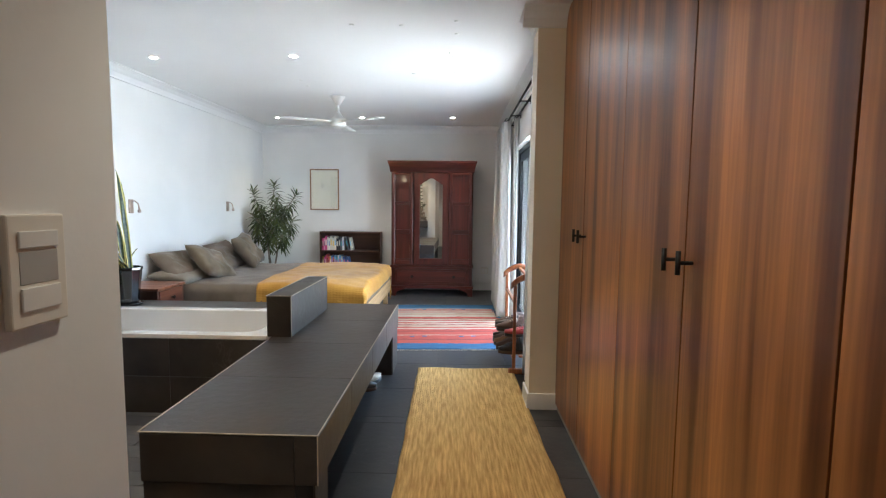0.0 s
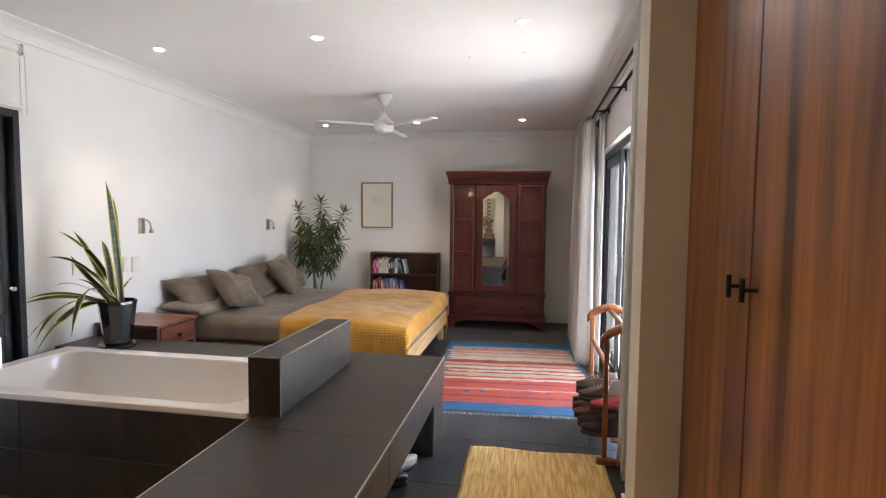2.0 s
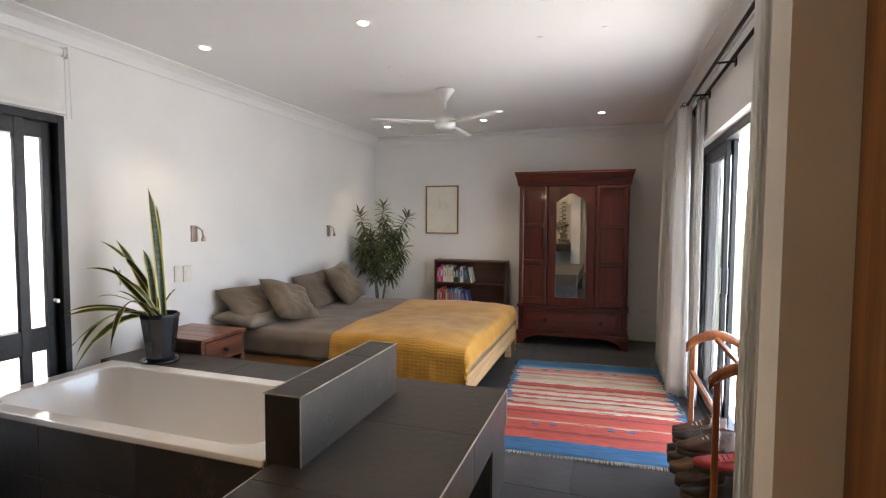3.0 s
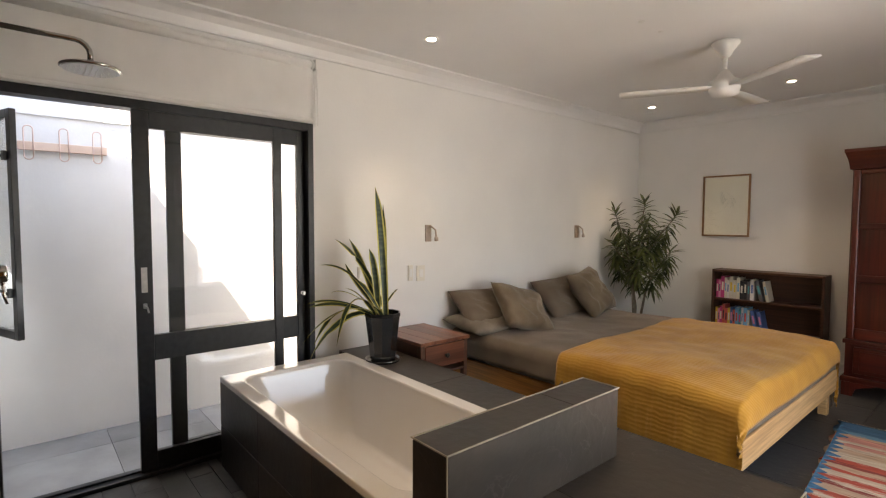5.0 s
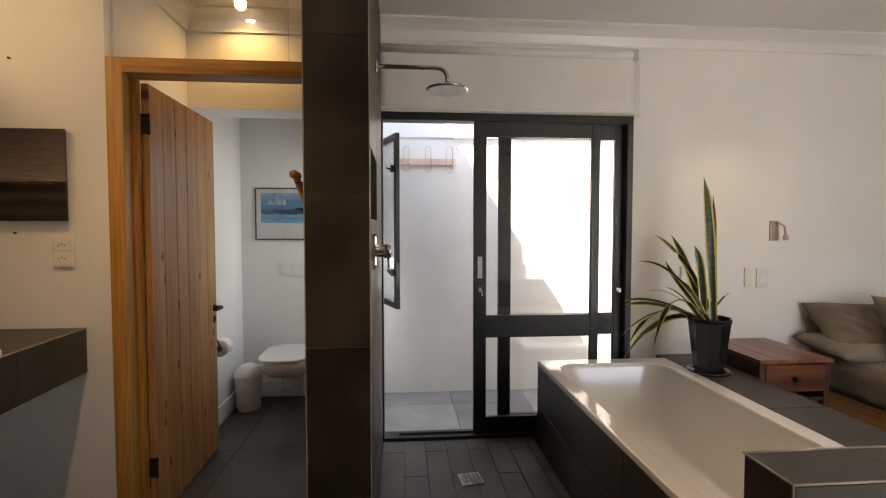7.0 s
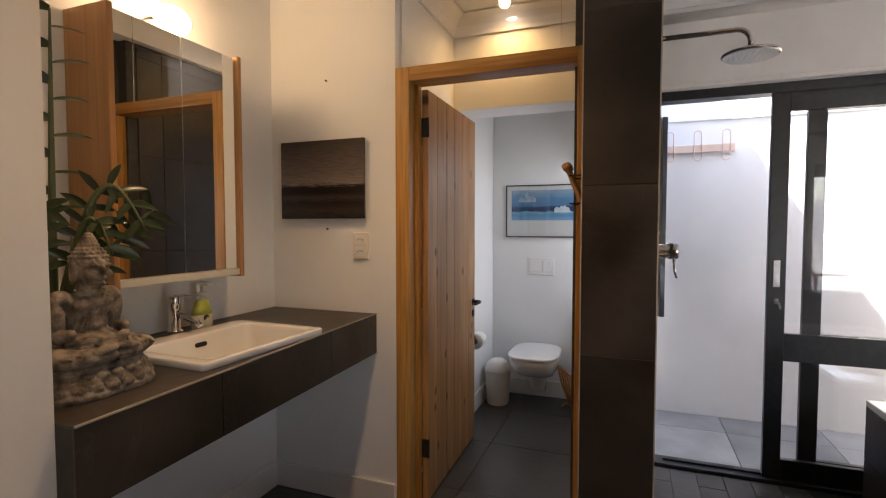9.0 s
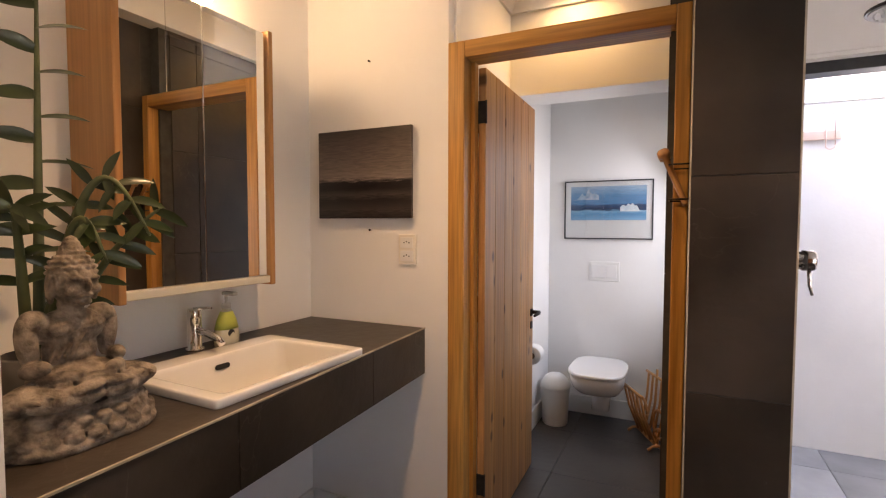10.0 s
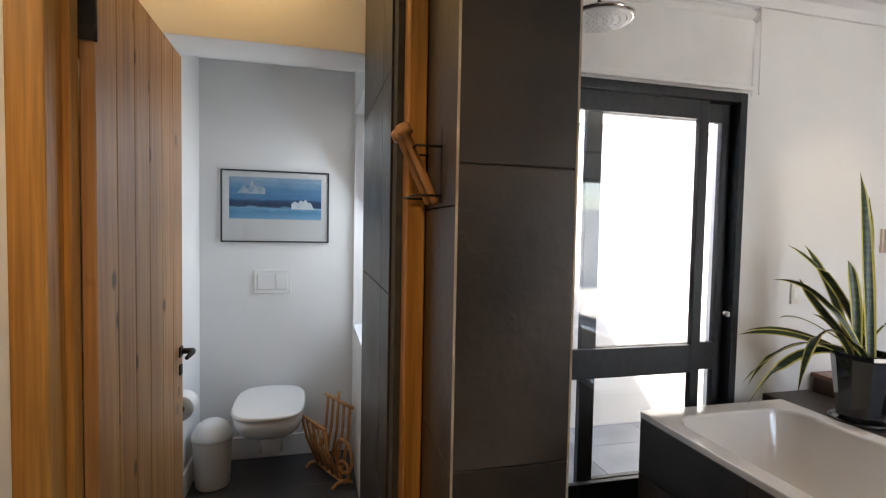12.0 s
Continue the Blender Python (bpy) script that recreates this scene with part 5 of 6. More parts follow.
qn.inputs["Scale"].default_value, qn.inputs["Detail"].default_value = 13, 5
qw = nt.nodes.new("ShaderNodeMath")
qw.operation = "MULTIPLY_ADD"
qw.inputs[1].default_value = 0.035
qf = nt.nodes.new("ShaderNodeMath")
qf.operation = "MULTIPLY"
qf.inputs[1].default_value = 235
qsin = nt.nodes.new("ShaderNodeMath")
qsin.operation = "SINE"
qx = nt.nodes.new("ShaderNodeMath")
qx.operation = "MULTIPLY_ADD"
qx.inputs[1].default_value = 3.4
qb = nt.nodes.new("ShaderNodeBump")
qb.inputs["Strength"].default_value, qb.inputs["Distance"].default_value = 0.13, 0.010
nt.links.new(qt.outputs["Object"], qs.inputs[0])
nt.links.new(qt.outputs["Object"], qn.inputs["Vector"])
nt.links.new(qs.outputs["Y"], qa.inputs[0])
nt.links.new(qs.outputs["Z"], qa.inputs[1])
nt.links.new(qn.outputs[0], qw.inputs[0])
nt.links.new(qa.outputs[0], qw.inputs[2])
nt.links.new(qw.outputs[0], qf.inputs[0])
nt.links.new(qf.outputs[0], qsin.inputs[0])
nt.links.new(qn.outputs[0], qx.inputs[0])
qcx, qcs, qca = [nt.nodes.new("ShaderNodeMath") for _ in range(3)]
qcx.operation, qcs.operation, qca.operation = "MULTIPLY", "SINE", "MULTIPLY_ADD"
qcx.inputs[1].default_value = 190
qca.inputs[1].default_value = 0.7
nt.links.new(qs.outputs["X"], qcx.inputs[0])
nt.links.new(qcx.outputs[0], qcs.inputs[0])
nt.links.new(qcs.outputs[0], qca.inputs[0])
nt.links.new(qsin.outputs[0], qca.inputs[2])
nt.links.new(qca.outputs[0], qx.inputs[2])
nt.links.new(qx.outputs[0], qb.inputs["Height"])
nt.links.new(qb.outputs[0], nt.nodes["Principled BSDF"].inputs["Normal"])
bm = bmesh.new()
grid(bm, 70, 110, drape(0.03, 1.115, 0.565, 0.31, 0.30, 0.16, 0.014, 5.1, 0.024), thick=0.014)
part("quilt", bm, QUILT, throw)


def pillow(name, m, w, h, t, material, label, group, seed):
    """A stuffed pillow standing in its local x and z, thickness along y, with pinched corners and creases."""
    bm = bmesh.new()
    N = 22
    fr, ba = [], []
    for i in range(N + 1):
        rf, rb = [], []
        for j in range(N + 1):
            u, v = 2 * i / N - 1, 2 * j / N - 1
            pinch = 1 - 0.10 * (1 - u * u) * v * v - 0.10 * (1 - v * v) * u * u
            x, z = u * w / 2 * (1 - 0.09 * (1 - v * v) ** 0 * (1 - abs(v)) * u * u), v * h / 2 * (1 - 0.09 * (1 - abs(u)) * v * v)
            th = t / 2 * ((1 - u ** 4) * (1 - v ** 4)) ** 0.55
            nn = 0.022 * noise.noise(Vector((u * 1.8 + seed, v * 1.8, seed))) + 0.020 * noise.noise(Vector((u * 5 + v * 2, v * 3 - u + seed, 3)))
            edge = (1 - u ** 6) * (1 - v ** 6)
            rf.append(bm.verts.new((x, -th - nn * edge * 1.2, z)))
            rb.append(rf[-1] if i in (0, N) or j in (0, N) else bm.verts.new((x, th + nn * edge, z)))
        fr.append(rf)
        ba.append(rb)
    for i in range(N):
        for j in range(N):
            bm.faces.new((fr[i][j], fr[i + 1][j], fr[i + 1][j + 1], fr[i][j + 1])).smooth = True
            bm.faces.new((ba[i][j], ba[i][j + 1], ba[i + 1][j + 1], ba[i + 1][j])).smooth = True
    ob = part(name, bm, material, at=m)
    return tagged(ob, label, "pillow", group)


VELVET = mat("taupe_velvet", (0.120, 0.086, 0.052), 0.8, color2=(0.185, 0.138, 0.088), scale=5, bump=0.25, bump_scale=120, sheen=0.2)
GP = "pillows on the bed"
pillow("pillow", pose(-2.80, 5.58, 0.70, -48, 3, 88), 0.70, 0.44, 0.17, LINEN, "grey-brown bed pillow leaning on the wall", GP, 1.0)
pillow("pillow", pose(-2.80, 6.62, 0.71, -42, -2, 92), 0.68, 0.46, 0.17, LINEN, "grey-brown bed pillow leaning on the wall", GP, 2.0)
pillow("pillow", pose(-2.74, 5.50, 0.615, -85, 0, 88), 0.66, 0.44, 0.12, mat("pale_pillow_case", (0.21, 0.175, 0.135), 0.85, color2=(0.26, 0.22, 0.175), scale=5, bump=0.3, bump_scale=200), "pale pillow lying flat under the grey one", GP, 6.0)
pillow("cushion", pose(-2.52, 5.68, 0.735, -50, 14, 78), 0.50, 0.48, 0.16, VELVET, "square taupe velvet cushion slumped on the bed", GP, 3.0)
pillow("cushion", pose(-2.56, 6.74, 0.775, -36, -7, 98), 0.50, 0.48, 0.16, VELVET, "square taupe velvet cushion leaning on a pillow", GP, 4.4)

# ---------- nightstand ----------
ns = thing("nightstand", -2.72, 4.782, 0, 0, "red-brown hardwood nightstand with one drawer", "nightstand")
for i in range(4):
    bx("top_plank", ns, wood("hardwood_plank", (0.075, 0.020, 0.010), (0.27, 0.10, 0.05), 0, 0.9, 0.33, coat=0.2, per_object=0.25) if i == 0 else bpy.data.materials["hardwood_plank"],
       -0.272, -0.225 + 0.1125 * i + 0.0005, 0.60, 0.272, -0.225 + 0.1125 * (i + 1) - 0.0005, 0.624, 0.003)
for y in (-0.21, 0.185):
    bx("side_panel", ns, DARKWOOD, -0.265, y, 0.38, 0.25, y + 0.022, 0.60, 0.002)
    for x in (-0.265, 0.215):
        bx("leg", ns, DARKWOOD, x, y - 0.003, 0, x + 0.04, y + 0.03, 0.60 if x > 0 else 0.38, 0.003)
bx("drawer", ns, ROSEWOOD, 0.23, -0.18, 0.435, 0.262, 0.18, 0.59, 0.004)
bx("bottom", ns, DARKWOOD, -0.26, -0.19, 0.38, 0.25, 0.19, 0.395, 0.002)
bm = bmesh.new()
turned(bm, [(0.007, 0.262), (0.008, 0.275), (0.017, 0.283), (0.017, 0.292), (0.008, 0.297)], (0, 0, 0.512), 20, "x")
part("knob", bm, IRON, ns, "round dark metal knob")


BRUSHED = mat("warm_brushed_metal", (0.46, 0.36, 0.30), 0.38, color2=(0.54, 0.44, 0.37), scale=30, metal=0.8)


def reading_light(y, z, turn):
    ob = thing("reading_light", -3.0, y, z, 0, "small brushed metal reading light on the wall", "wall lamp", "reading lights by the bed")
    bx("wall_plate", ob, BRUSHED, 0, -0.028, -0.06, 0.018, 0.028, 0.075, 0.003)
    bm = bmesh.new()
    tube(bm, [(0.016, 0.006, 0.058), (0.040, 0.012, 0.060), (0.058, 0.016 + turn, 0.035), (0.066, 0.020 + turn, -0.025)], [0.006, 0.006, 0.007, 0.008], 10)
    part("arm", bm, BRUSHED, ob)
    bm = bmesh.new()
    turned(bm, [(0.012, 0.0), (0.016, -0.004), (0.016, -0.03), (0.013, -0.033)], (0.066, 0.020 + turn, -0.022), 14)
    part("lamp_head", bm, BRUSHED, ob)


reading_light(5.05, 1.345, 0.02)
reading_light(7.10, 1.340, 0.02)

painting("drawing_picture", -1.98, 8.40, 1.63, 0, 0.475, 0.665, 0.018, wood("frame_wood", (0.24, 0.12, 0.055), (0.38, 0.21, 0.10), 2, 1.0, 0.4),
         None, mat("cream_paper", (0.78, 0.75, 0.64), 0.8, color2=(0.82, 0.79, 0.68), scale=4), "faint grey pencil drawing in a thin brown frame")
dp = bpy.data.objects["drawing_picture"]
sk_m = mat("pencil_grey", (0.42, 0.41, 0.35), 0.9, color2=(0.56, 0.54, 0.45), scale=20)
bm = bmesh.new()
r2 = random.Random(2)
for k in range(26):
    a = r2.uniform(0, 6.28)
    cx, cz = 0.01 + 0.06 * math.cos(a) * r2.random(), 0.03 + 0.10 * math.sin(a) * r2.random()
    tube(bm, [(cx + 0.03 * math.cos(b + a), -0.0098, cz + 0.05 * math.sin(b)) for b in (0, 0.5, 1.0, 1.5, 2.0)], 0.0009, 4)
part("pencil_strokes", bm, sk_m, dp)

# ---------- plants ----------
LEAF = mat("dark_green_leaf", (0.012, 0.026, 0.006), 0.36, color2=(0.11, 0.13, 0.035), scale=6, spec=0.4)
BARK = mat("grey_bark", (0.16, 0.13, 0.10), 0.9, color2=(0.26, 0.22, 0.17), scale=25, bump=0.4, bump_scale=60)


def blade(bm, base, way, length, width, droop, up=Vector((0, 0, 1)), n=6, fold=0.25):
    """A tapering leaf that arches over, folded along its midrib."""
    way = Vector(way).normalized()
    side = way.cross(up)
    if side.length < 1e-3:
        side = Vector((1, 0, 0))
    side.normalize()
    rows = []
    p = Vector(base)
    d = way.copy()
    for k in range(n + 1):
        a = k / n
        w = width * (math.sin(math.pi * min(1, a * 0.9 + 0.12)) ** 0.7) * (1 if a < 0.98 else 0.05)
        nrm = side.cross(d).normalized()
        rows.append([bm.verts.new(q) for q in (p - side * w / 2 + nrm * w * fold, p, p + side * w / 2 + nrm * w * fold)])
        p = p + d * (length / n)
        d = (d + Vector((0, 0, -droop / n))).normalized()
    for a, b in zip(rows, rows[1:]):
        for k in range(2):
            bm.faces.new((a[k], a[k + 1], b[k + 1], b[k])).smooth = True


drac = thing("indoor_tree", -2.65, 7.77, 0, 0, "leafy song-of-India pot plant in the corner", "pot plant")
bm = bmesh.new()
turned(bm, [(0.11, 0), (0.12, 0.01), (0.15, 0.27), (0.155, 0.28), (0.14, 0.285), (0.13, 0.25)], sides=28)
part("pot", bm, mat("clay_pot", (0.30, 0.20, 0.15), 0.8, color2=(0.38, 0.27, 0.20), scale=8, bump=0.1), drac)
rp = random.Random(11)
stems = bmesh.new()
crown = bmesh.new()
forks = []
for s in range(3):
    a = 2 * math.pi * s / 3 + 0.4
    b0 = Vector((0.025 * math.cos(a), 0.025 * math.sin(a), 0.26))
    m1 = b0 + Vector((0.07 * math.cos(a), 0.07 * math.sin(a), 0.42 + 0.06 * s))
    tube(stems, [b0, (b0 + m1) / 2 + Vector((rp.uniform(-0.025, 0.025), rp.uniform(-0.025, 0.025), 0)), m1], [0.016, 0.014, 0.012], 8)
    forks.append(m1)
# three leaders stand over a bushy crown; each shoot carries leaves along its last stretch
shoots = [(Vector((0.06, 0.02, 1.62)), 0.42, 54), (Vector((-0.20, -0.12, 1.52)), 0.38, 50), (Vector((0.32, 0.17, 1.49)), 0.40, 54), (Vector((0.12, -0.10, 1.38)), 0.3, 40)]
for k in range(15):
    g = k * 2.39996 + rp.uniform(-0.4, 0.4)
    h = (k + 0.5) / 15
    r = 0.40 * math.sin(math.pi * (0.24 + 0.56 * h)) ** 0.8 * rp.uniform(0.6, 1.1)
    shoots.append((Vector((r * math.cos(g) * 0.85, r * math.sin(g), 0.88 + 0.44 * h + rp.uniform(-0.06, 0.06))), rp.uniform(0.16, 0.26), 38))
for tip, reach, count in shoots:
    m1 = min(forks, key=lambda q: (q - tip).length)
    mid = m1.lerp(tip, 0.5) + Vector((-0.10 * tip.x, -0.10 * tip.y, 0.02))
    tube(stems, [m1, mid, tip], [0.009, 0.007, 0.005], 6)
    axis = (Vector((tip.x * 0.7, tip.y * 0.7, 0.8)) + Vector((rp.uniform(-0.15, 0.15), rp.uniform(-0.15, 0.15), 0))).normalized()
    o = axis.orthogonal().normalized()
    for k in range(count):
        f = (k + rp.random()) / count
        way = Matrix.Rotation(k * 2.39996, 3, axis) @ o
        lean = -0.55 + 1.7 * f ** 3
        blade(crown, tip + axis * (reach * (f - 0.85)), way + axis * lean, rp.uniform(0.15, 0.22) * (1.05 - 0.25 * f), rp.uniform(0.021, 0.030), rp.uniform(0.6, 1.3) * (1.3 - f), Vector((0.2, -0.3, 1.0)), 5, 0.22)
for bm in (crown, stems):
    for v in bm.verts:
        if v.co.x < -0.24:
            v.co.x = -0.24 + 0.22 * (v.co.x + 0.24)
part("trunk", stems, BARK, drac)
part("crown", crown, LEAF, drac)
bx("soil", drac, mat("potting_soil", (0.03, 0.022, 0.016), 0.95, color2=(0.05, 0.04, 0.03), scale=40, bump=0.5), -0.09, -0.09, 0.25, 0.09, 0.09, 0.262, 0.01)

snake = thing("snake_plant", -2.575, 4.335, 0.525, 0, "variegated snake plant in a glossy black pot", "pot plant")
GLOSS = mat("black_glaze", (0.010, 0.010, 0.011), 0.12, color2=(0.016, 0.016, 0.017), scale=6, coat=0.4)
bm = bmesh.new()
turned(bm, [(0.08, 0.02), (0.084, 0.024), (0.117, 0.30), (0.121, 0.304), (0.121, 0.322), (0.117, 0.326), (0.109, 0.324), (0.105, 0.29)], sides=10)
for fc in bm.faces:
    fc.smooth = False
part("pot", bm, GLOSS, snake)
bm = bmesh.new()
turned(bm, [(0.10, 0.0), (0.112, 0.004), (0.118, 0.02), (0.11, 0.022), (0.10, 0.012)], sides=32)
part("saucer", bm, GLOSS, snake)
bm = bmesh.new()
turned(bm, [(0.10, 0.285), (0.108, 0.295), (0.05, 0.30)], sides=20)
part("soil", bm, bpy.data.materials["potting_soil"], snake)
SNAKE = mat("snake_leaf", (0.012, 0.030, 0.010), 0.4, color2=(0.050, 0.080, 0.028), scale=3, stretch=(1, 1, 14), contrast=(0.42, 0.6))
SNAKE_E = mat("snake_leaf_edge", (0.50, 0.44, 0.09), 0.45, color2=(0.66, 0.58, 0.16), scale=6)
ACROSS, DEEP = Vector((0.54, 0.84, 0)), Vector((-0.84, 0.54, 0))
# each leaf: mid and tip as (across, up, deep) from the soil, and its width; the leaf arches through the mid
SPRAY = [((-0.012, 0.52, 0.0), (-0.048, 0.85, 0.0), 0.054), ((0.010, 0.40, 0.02), (0.004, 0.74, 0.03), 0.034), ((-0.050, 0.28, -0.02), (-0.088, 0.45, -0.03), 0.044),
         ((-0.130, 0.34, 0.0), (-0.310, 0.51, 0.02), 0.034), ((-0.120, 0.30, 0.05), (-0.220, 0.51, 0.08), 0.036), ((-0.190, 0.28, -0.05), (-0.395, 0.35, -0.09), 0.032),
         ((-0.150, 0.20, 0.03), (-0.245, 0.35, 0.05), 0.034), ((-0.140, 0.15, -0.06), (-0.240, 0.205, -0.10), 0.030), ((-0.200, 0.15, 0.02), (-0.335, 0.16, 0.0), 0.022),
         ((-0.270, 0.11, -0.02), (-0.485, 0.095, -0.04), 0.028), ((-0.260, 0.08, 0.04), (-0.490, 0.055, 0.06), 0.028), ((-0.250, 0.06, -0.05), (-0.500, -0.14, -0.10), 0.028),
         ((-0.270, 0.04, 0.02), (-0.450, -0.19, 0.02), 0.030), ((-0.180, 0.13, -0.08), (-0.290, -0.16, -0.14), 0.038), ((-0.240, 0.0, 0.0), (-0.470, -0.27, -0.06), 0.042), ((0.050, 0.13, 0.0), (0.100, 0.18, 0.0), 0.014)]
for k, (mid, tip, w) in enumerate(SPRAY):
    a = k * 2.4
    foot = Vector((0.035 * math.cos(a), 0.035 * math.sin(a), 0.285))
    p1, p2 = [Vector((0, 0, 0.295)) + ACROSS * q[0] + DEEP * q[2] + Vector((0, 0, q[1])) for q in (mid, tip)]
    ctl = 2 * p1 - (foot + p2) / 2
    bm = bmesh.new()
    rows, n = [], 12
    for i in range(n + 1):
        t = i / n
        p = foot * (1 - t) ** 2 + ctl * 2 * t * (1 - t) + p2 * t * t
        d = ((ctl - foot) * (1 - t) + (p2 - ctl) * t).normalized()
        twist = Matrix.Rotation(0.5 * math.sin(k * 1.7) + 0.9 * math.sin(k * 2.9 + 1) * t, 3, d)
        flat = twist @ (ACROSS if abs(d.z) > 0.75 else Vector((0, 0, 1)).cross(d)).normalized()
        flat = (flat - d * flat.dot(d)).normalized()
        up = flat.cross(d)
        half = w * 0.56 * (0.34 + 0.62 * math.sin(math.pi * min(1.0, 0.12 + 0.80 * t)) ** 0.8) * min(1.0, (1.0 - t) * 5 + 0.03)
        row = [p + flat * (half * c) + up * (half * 0.35 * abs(c)) for c in (-1, -0.66, 0, 0.66, 1)]
        rows.append([bm.verts.new(q) for q in row])
    for ra, rb in zip(rows, rows[1:]):
        for i in range(4):
            fc = bm.faces.new((ra[i], ra[i + 1], rb[i + 1], rb[i]))
            fc.smooth = True
            fc.material_index = 1 if i in (0, 3) else 0
    part("leaf", bm, [SNAKE, SNAKE_E], snake, "dark green leaf with yellow edges")

zz = thing("zamia_plant", -0.87, 0.84, 0.945, 0, "tall zamia plant with glossy leaflets behind the statue", "pot plant")
bm = bmesh.new()
turned(bm, [(0.055, 0), (0.06, 0.006), (0.075, 0.13), (0.07, 0.135), (0.065, 0.11)], sides=24)
part("pot", bm, mat("grey_pot", (0.10, 0.095, 0.09), 0.6, color2=(0.15, 0.14, 0.13), scale=8), zz)
stems, leaves = bmesh.new(), bmesh.new()
rz = random.Random(8)
# each stem: foot, tip, how far it arches up, and the side its leaflets face
for foot, tip, arch in (((0.0, 0.0), (-0.03, -0.02, 1.02), 0.0), ((0.01, 0.02), (-0.14, 0.19, 0.40), 0.26), ((-0.01, 0.01), (-0.20, 0.15, 0.47), 0.05),
                        ((0.02, 0.0), (0.09, 0.10, 0.46), 0.12), ((0.0, 0.03), (-0.06, 0.16, 0.34), 0.20)):
    tip = Vector(tip)
    pts = []
    for k in range(19):
        a = k / 18
        p = Vector((*foot, 0.11)).lerp(tip, a)
        p.z += arch * math.sin(a * math.pi)
        pts.append(p)
    tube(stems, pts, [0.014 - 0.011 * k / 18 for k in range(19)], 8)
    for k in range(5, 19, 2 if arch else 1):
        d = (pts[k] - pts[k - 1]).normalized()
        side = d.cross(Vector((0.35, 0.85, 0.4))).normalized()
        for s in (-1, 1):
            if not arch and (k + (s > 0)) % 2:
                continue
            ww = side * s + d * (0.5 if arch else rz.uniform(0.0, 0.35)) + Vector((rz.uniform(-0.3, 0.3), rz.uniform(-0.3, 0.3), 0))
            turn_up = Vector((0.9, 0.45, 0.25)) if s < 0 or arch else Vector((0.5, 0.3, 0.9))
            blade(leaves, pts[k], ww, rz.uniform(0.085, 0.115) if not arch else rz.uniform(0.06, 0.085), rz.uniform(0.020, 0.026) + (0.0 if arch else 0.010), 0.5 if arch else 0.35, turn_up, 6, 0.16)
part("stem", stems, mat("green_stem", (0.05, 0.07, 0.03), 0.5, color2=(0.08, 0.10, 0.04), scale=10), zz)
part("foliage", leaves, mat("glossy_leaflet", (0.012, 0.026, 0.009), 0.28, color2=(0.035, 0.055, 0.018), scale=12), zz)

# ---------- statue ----------
bm = bmesh.new()


BALL = [[Vector((math.sin(p) * math.cos(a), math.sin(p) * math.sin(a), math.cos(p))) for a in (2 * math.pi * k / 18 for k in range(18))] for p in (math.pi * j / 11 for j in range(1, 11))]


def blob(c, r, turn=(0, 0, 0)):
    m = pose(*c, *turn) @ Matrix.Diagonal((*r, 1))
    loft(bm, [[m @ p for p in ring] for ring in BALL])


for zz_, rx_, ry_ in ((0.010, 0.142, 0.100), (0.040, 0.128, 0.088), (0.066, 0.118, 0.080)):
    loft(bm, [rounded(2 * rx_ * k, 2 * ry_ * k, min(rx_, ry_) * 0.9 * k, 8, zz_ + dz) for k, dz in ((0.97, -0.010), (1, -0.004), (1, 0.004), (0.93, 0.012))])
for k in range(22):
    a = 2 * math.pi * k / 22
    blob((0.136 * math.cos(a), 0.095 * math.sin(a), 0.027), (0.017, 0.013, 0.014), (0, 0, math.degrees(a) + 90))
    blob((0.124 * math.cos(a + 0.14), 0.085 * math.sin(a + 0.14), 0.054), (0.015, 0.011, 0.010), (0, 0, math.degrees(a) + 98))
for s in (-1, 1):
    blob((s * 0.088, 0.010, 0.100), (0.066, 0.036, 0.028), (0, s * 4, s * 22))
    blob((s * 0.062, 0.062, 0.098), (0.072, 0.026, 0.022), (0, 0, -s * 20))
    blob((s * 0.030, 0.082, 0.114), (0.036, 0.018, 0.011), (0, s * 10, -s * 8))
    blob((s * 0.062, -0.022, 0.236), (0.026, 0.026, 0.024))
    blob((s * 0.075, -0.020, 0.196), (0.018, 0.021, 0.054), (0, s * 8, 0))
    blob((s * 0.076, 0.006, 0.150), (0.017, 0.034, 0.017), (14, 0, s * 18))
    blob((s * 0.050, 0.044, 0.134), (0.015, 0.042, 0.013), (6, 0, s * 48))
    blob((s * 0.041, -0.004, 0.302), (0.007, 0.012, 0.034))
    blob((s * 0.016, 0.039, 0.320), (0.012, 0.007, 0.005))
    blob((s * 0.020, 0.032, 0.297), (0.013, 0.011, 0.012))
    for k in range(4):
        blob((s * (0.066 + 0.016 * k), 0.040 + 0.004 * k, 0.124 - 0.006 * k), (0.006, 0.036, 0.005), (0, 0, s * (38 - 9 * k)))
blob((0, 0.064, 0.128), (0.040, 0.020, 0.009))
blob((0, -0.010, 0.118), (0.080, 0.070, 0.036))
blob((0, 0.050, 0.104), (0.060, 0.034, 0.022))
blob((0, -0.020, 0.172), (0.050, 0.037, 0.050))
blob((0, -0.018, 0.216), (0.064, 0.040, 0.042))
for s in (-1, 1):
    blob((s * 0.026, 0.010, 0.222), (0.028, 0.014, 0.019))
for k in range(4):
    blob((-0.004 + 0.012 * k, 0.017 - 0.004 * k, 0.206 - 0.003 * k), (0.004, 0.006, 0.048), (0, -26, 0))
blob((0, -0.012, 0.264), (0.024, 0.022, 0.026))
blob((0, 0.0, 0.310), (0.039, 0.043, 0.049))
blob((0, 0.044, 0.306), (0.007, 0.010, 0.014))
blob((0, 0.039, 0.286), (0.014, 0.009, 0.004))
blob((0, 0.032, 0.273), (0.014, 0.011, 0.009))
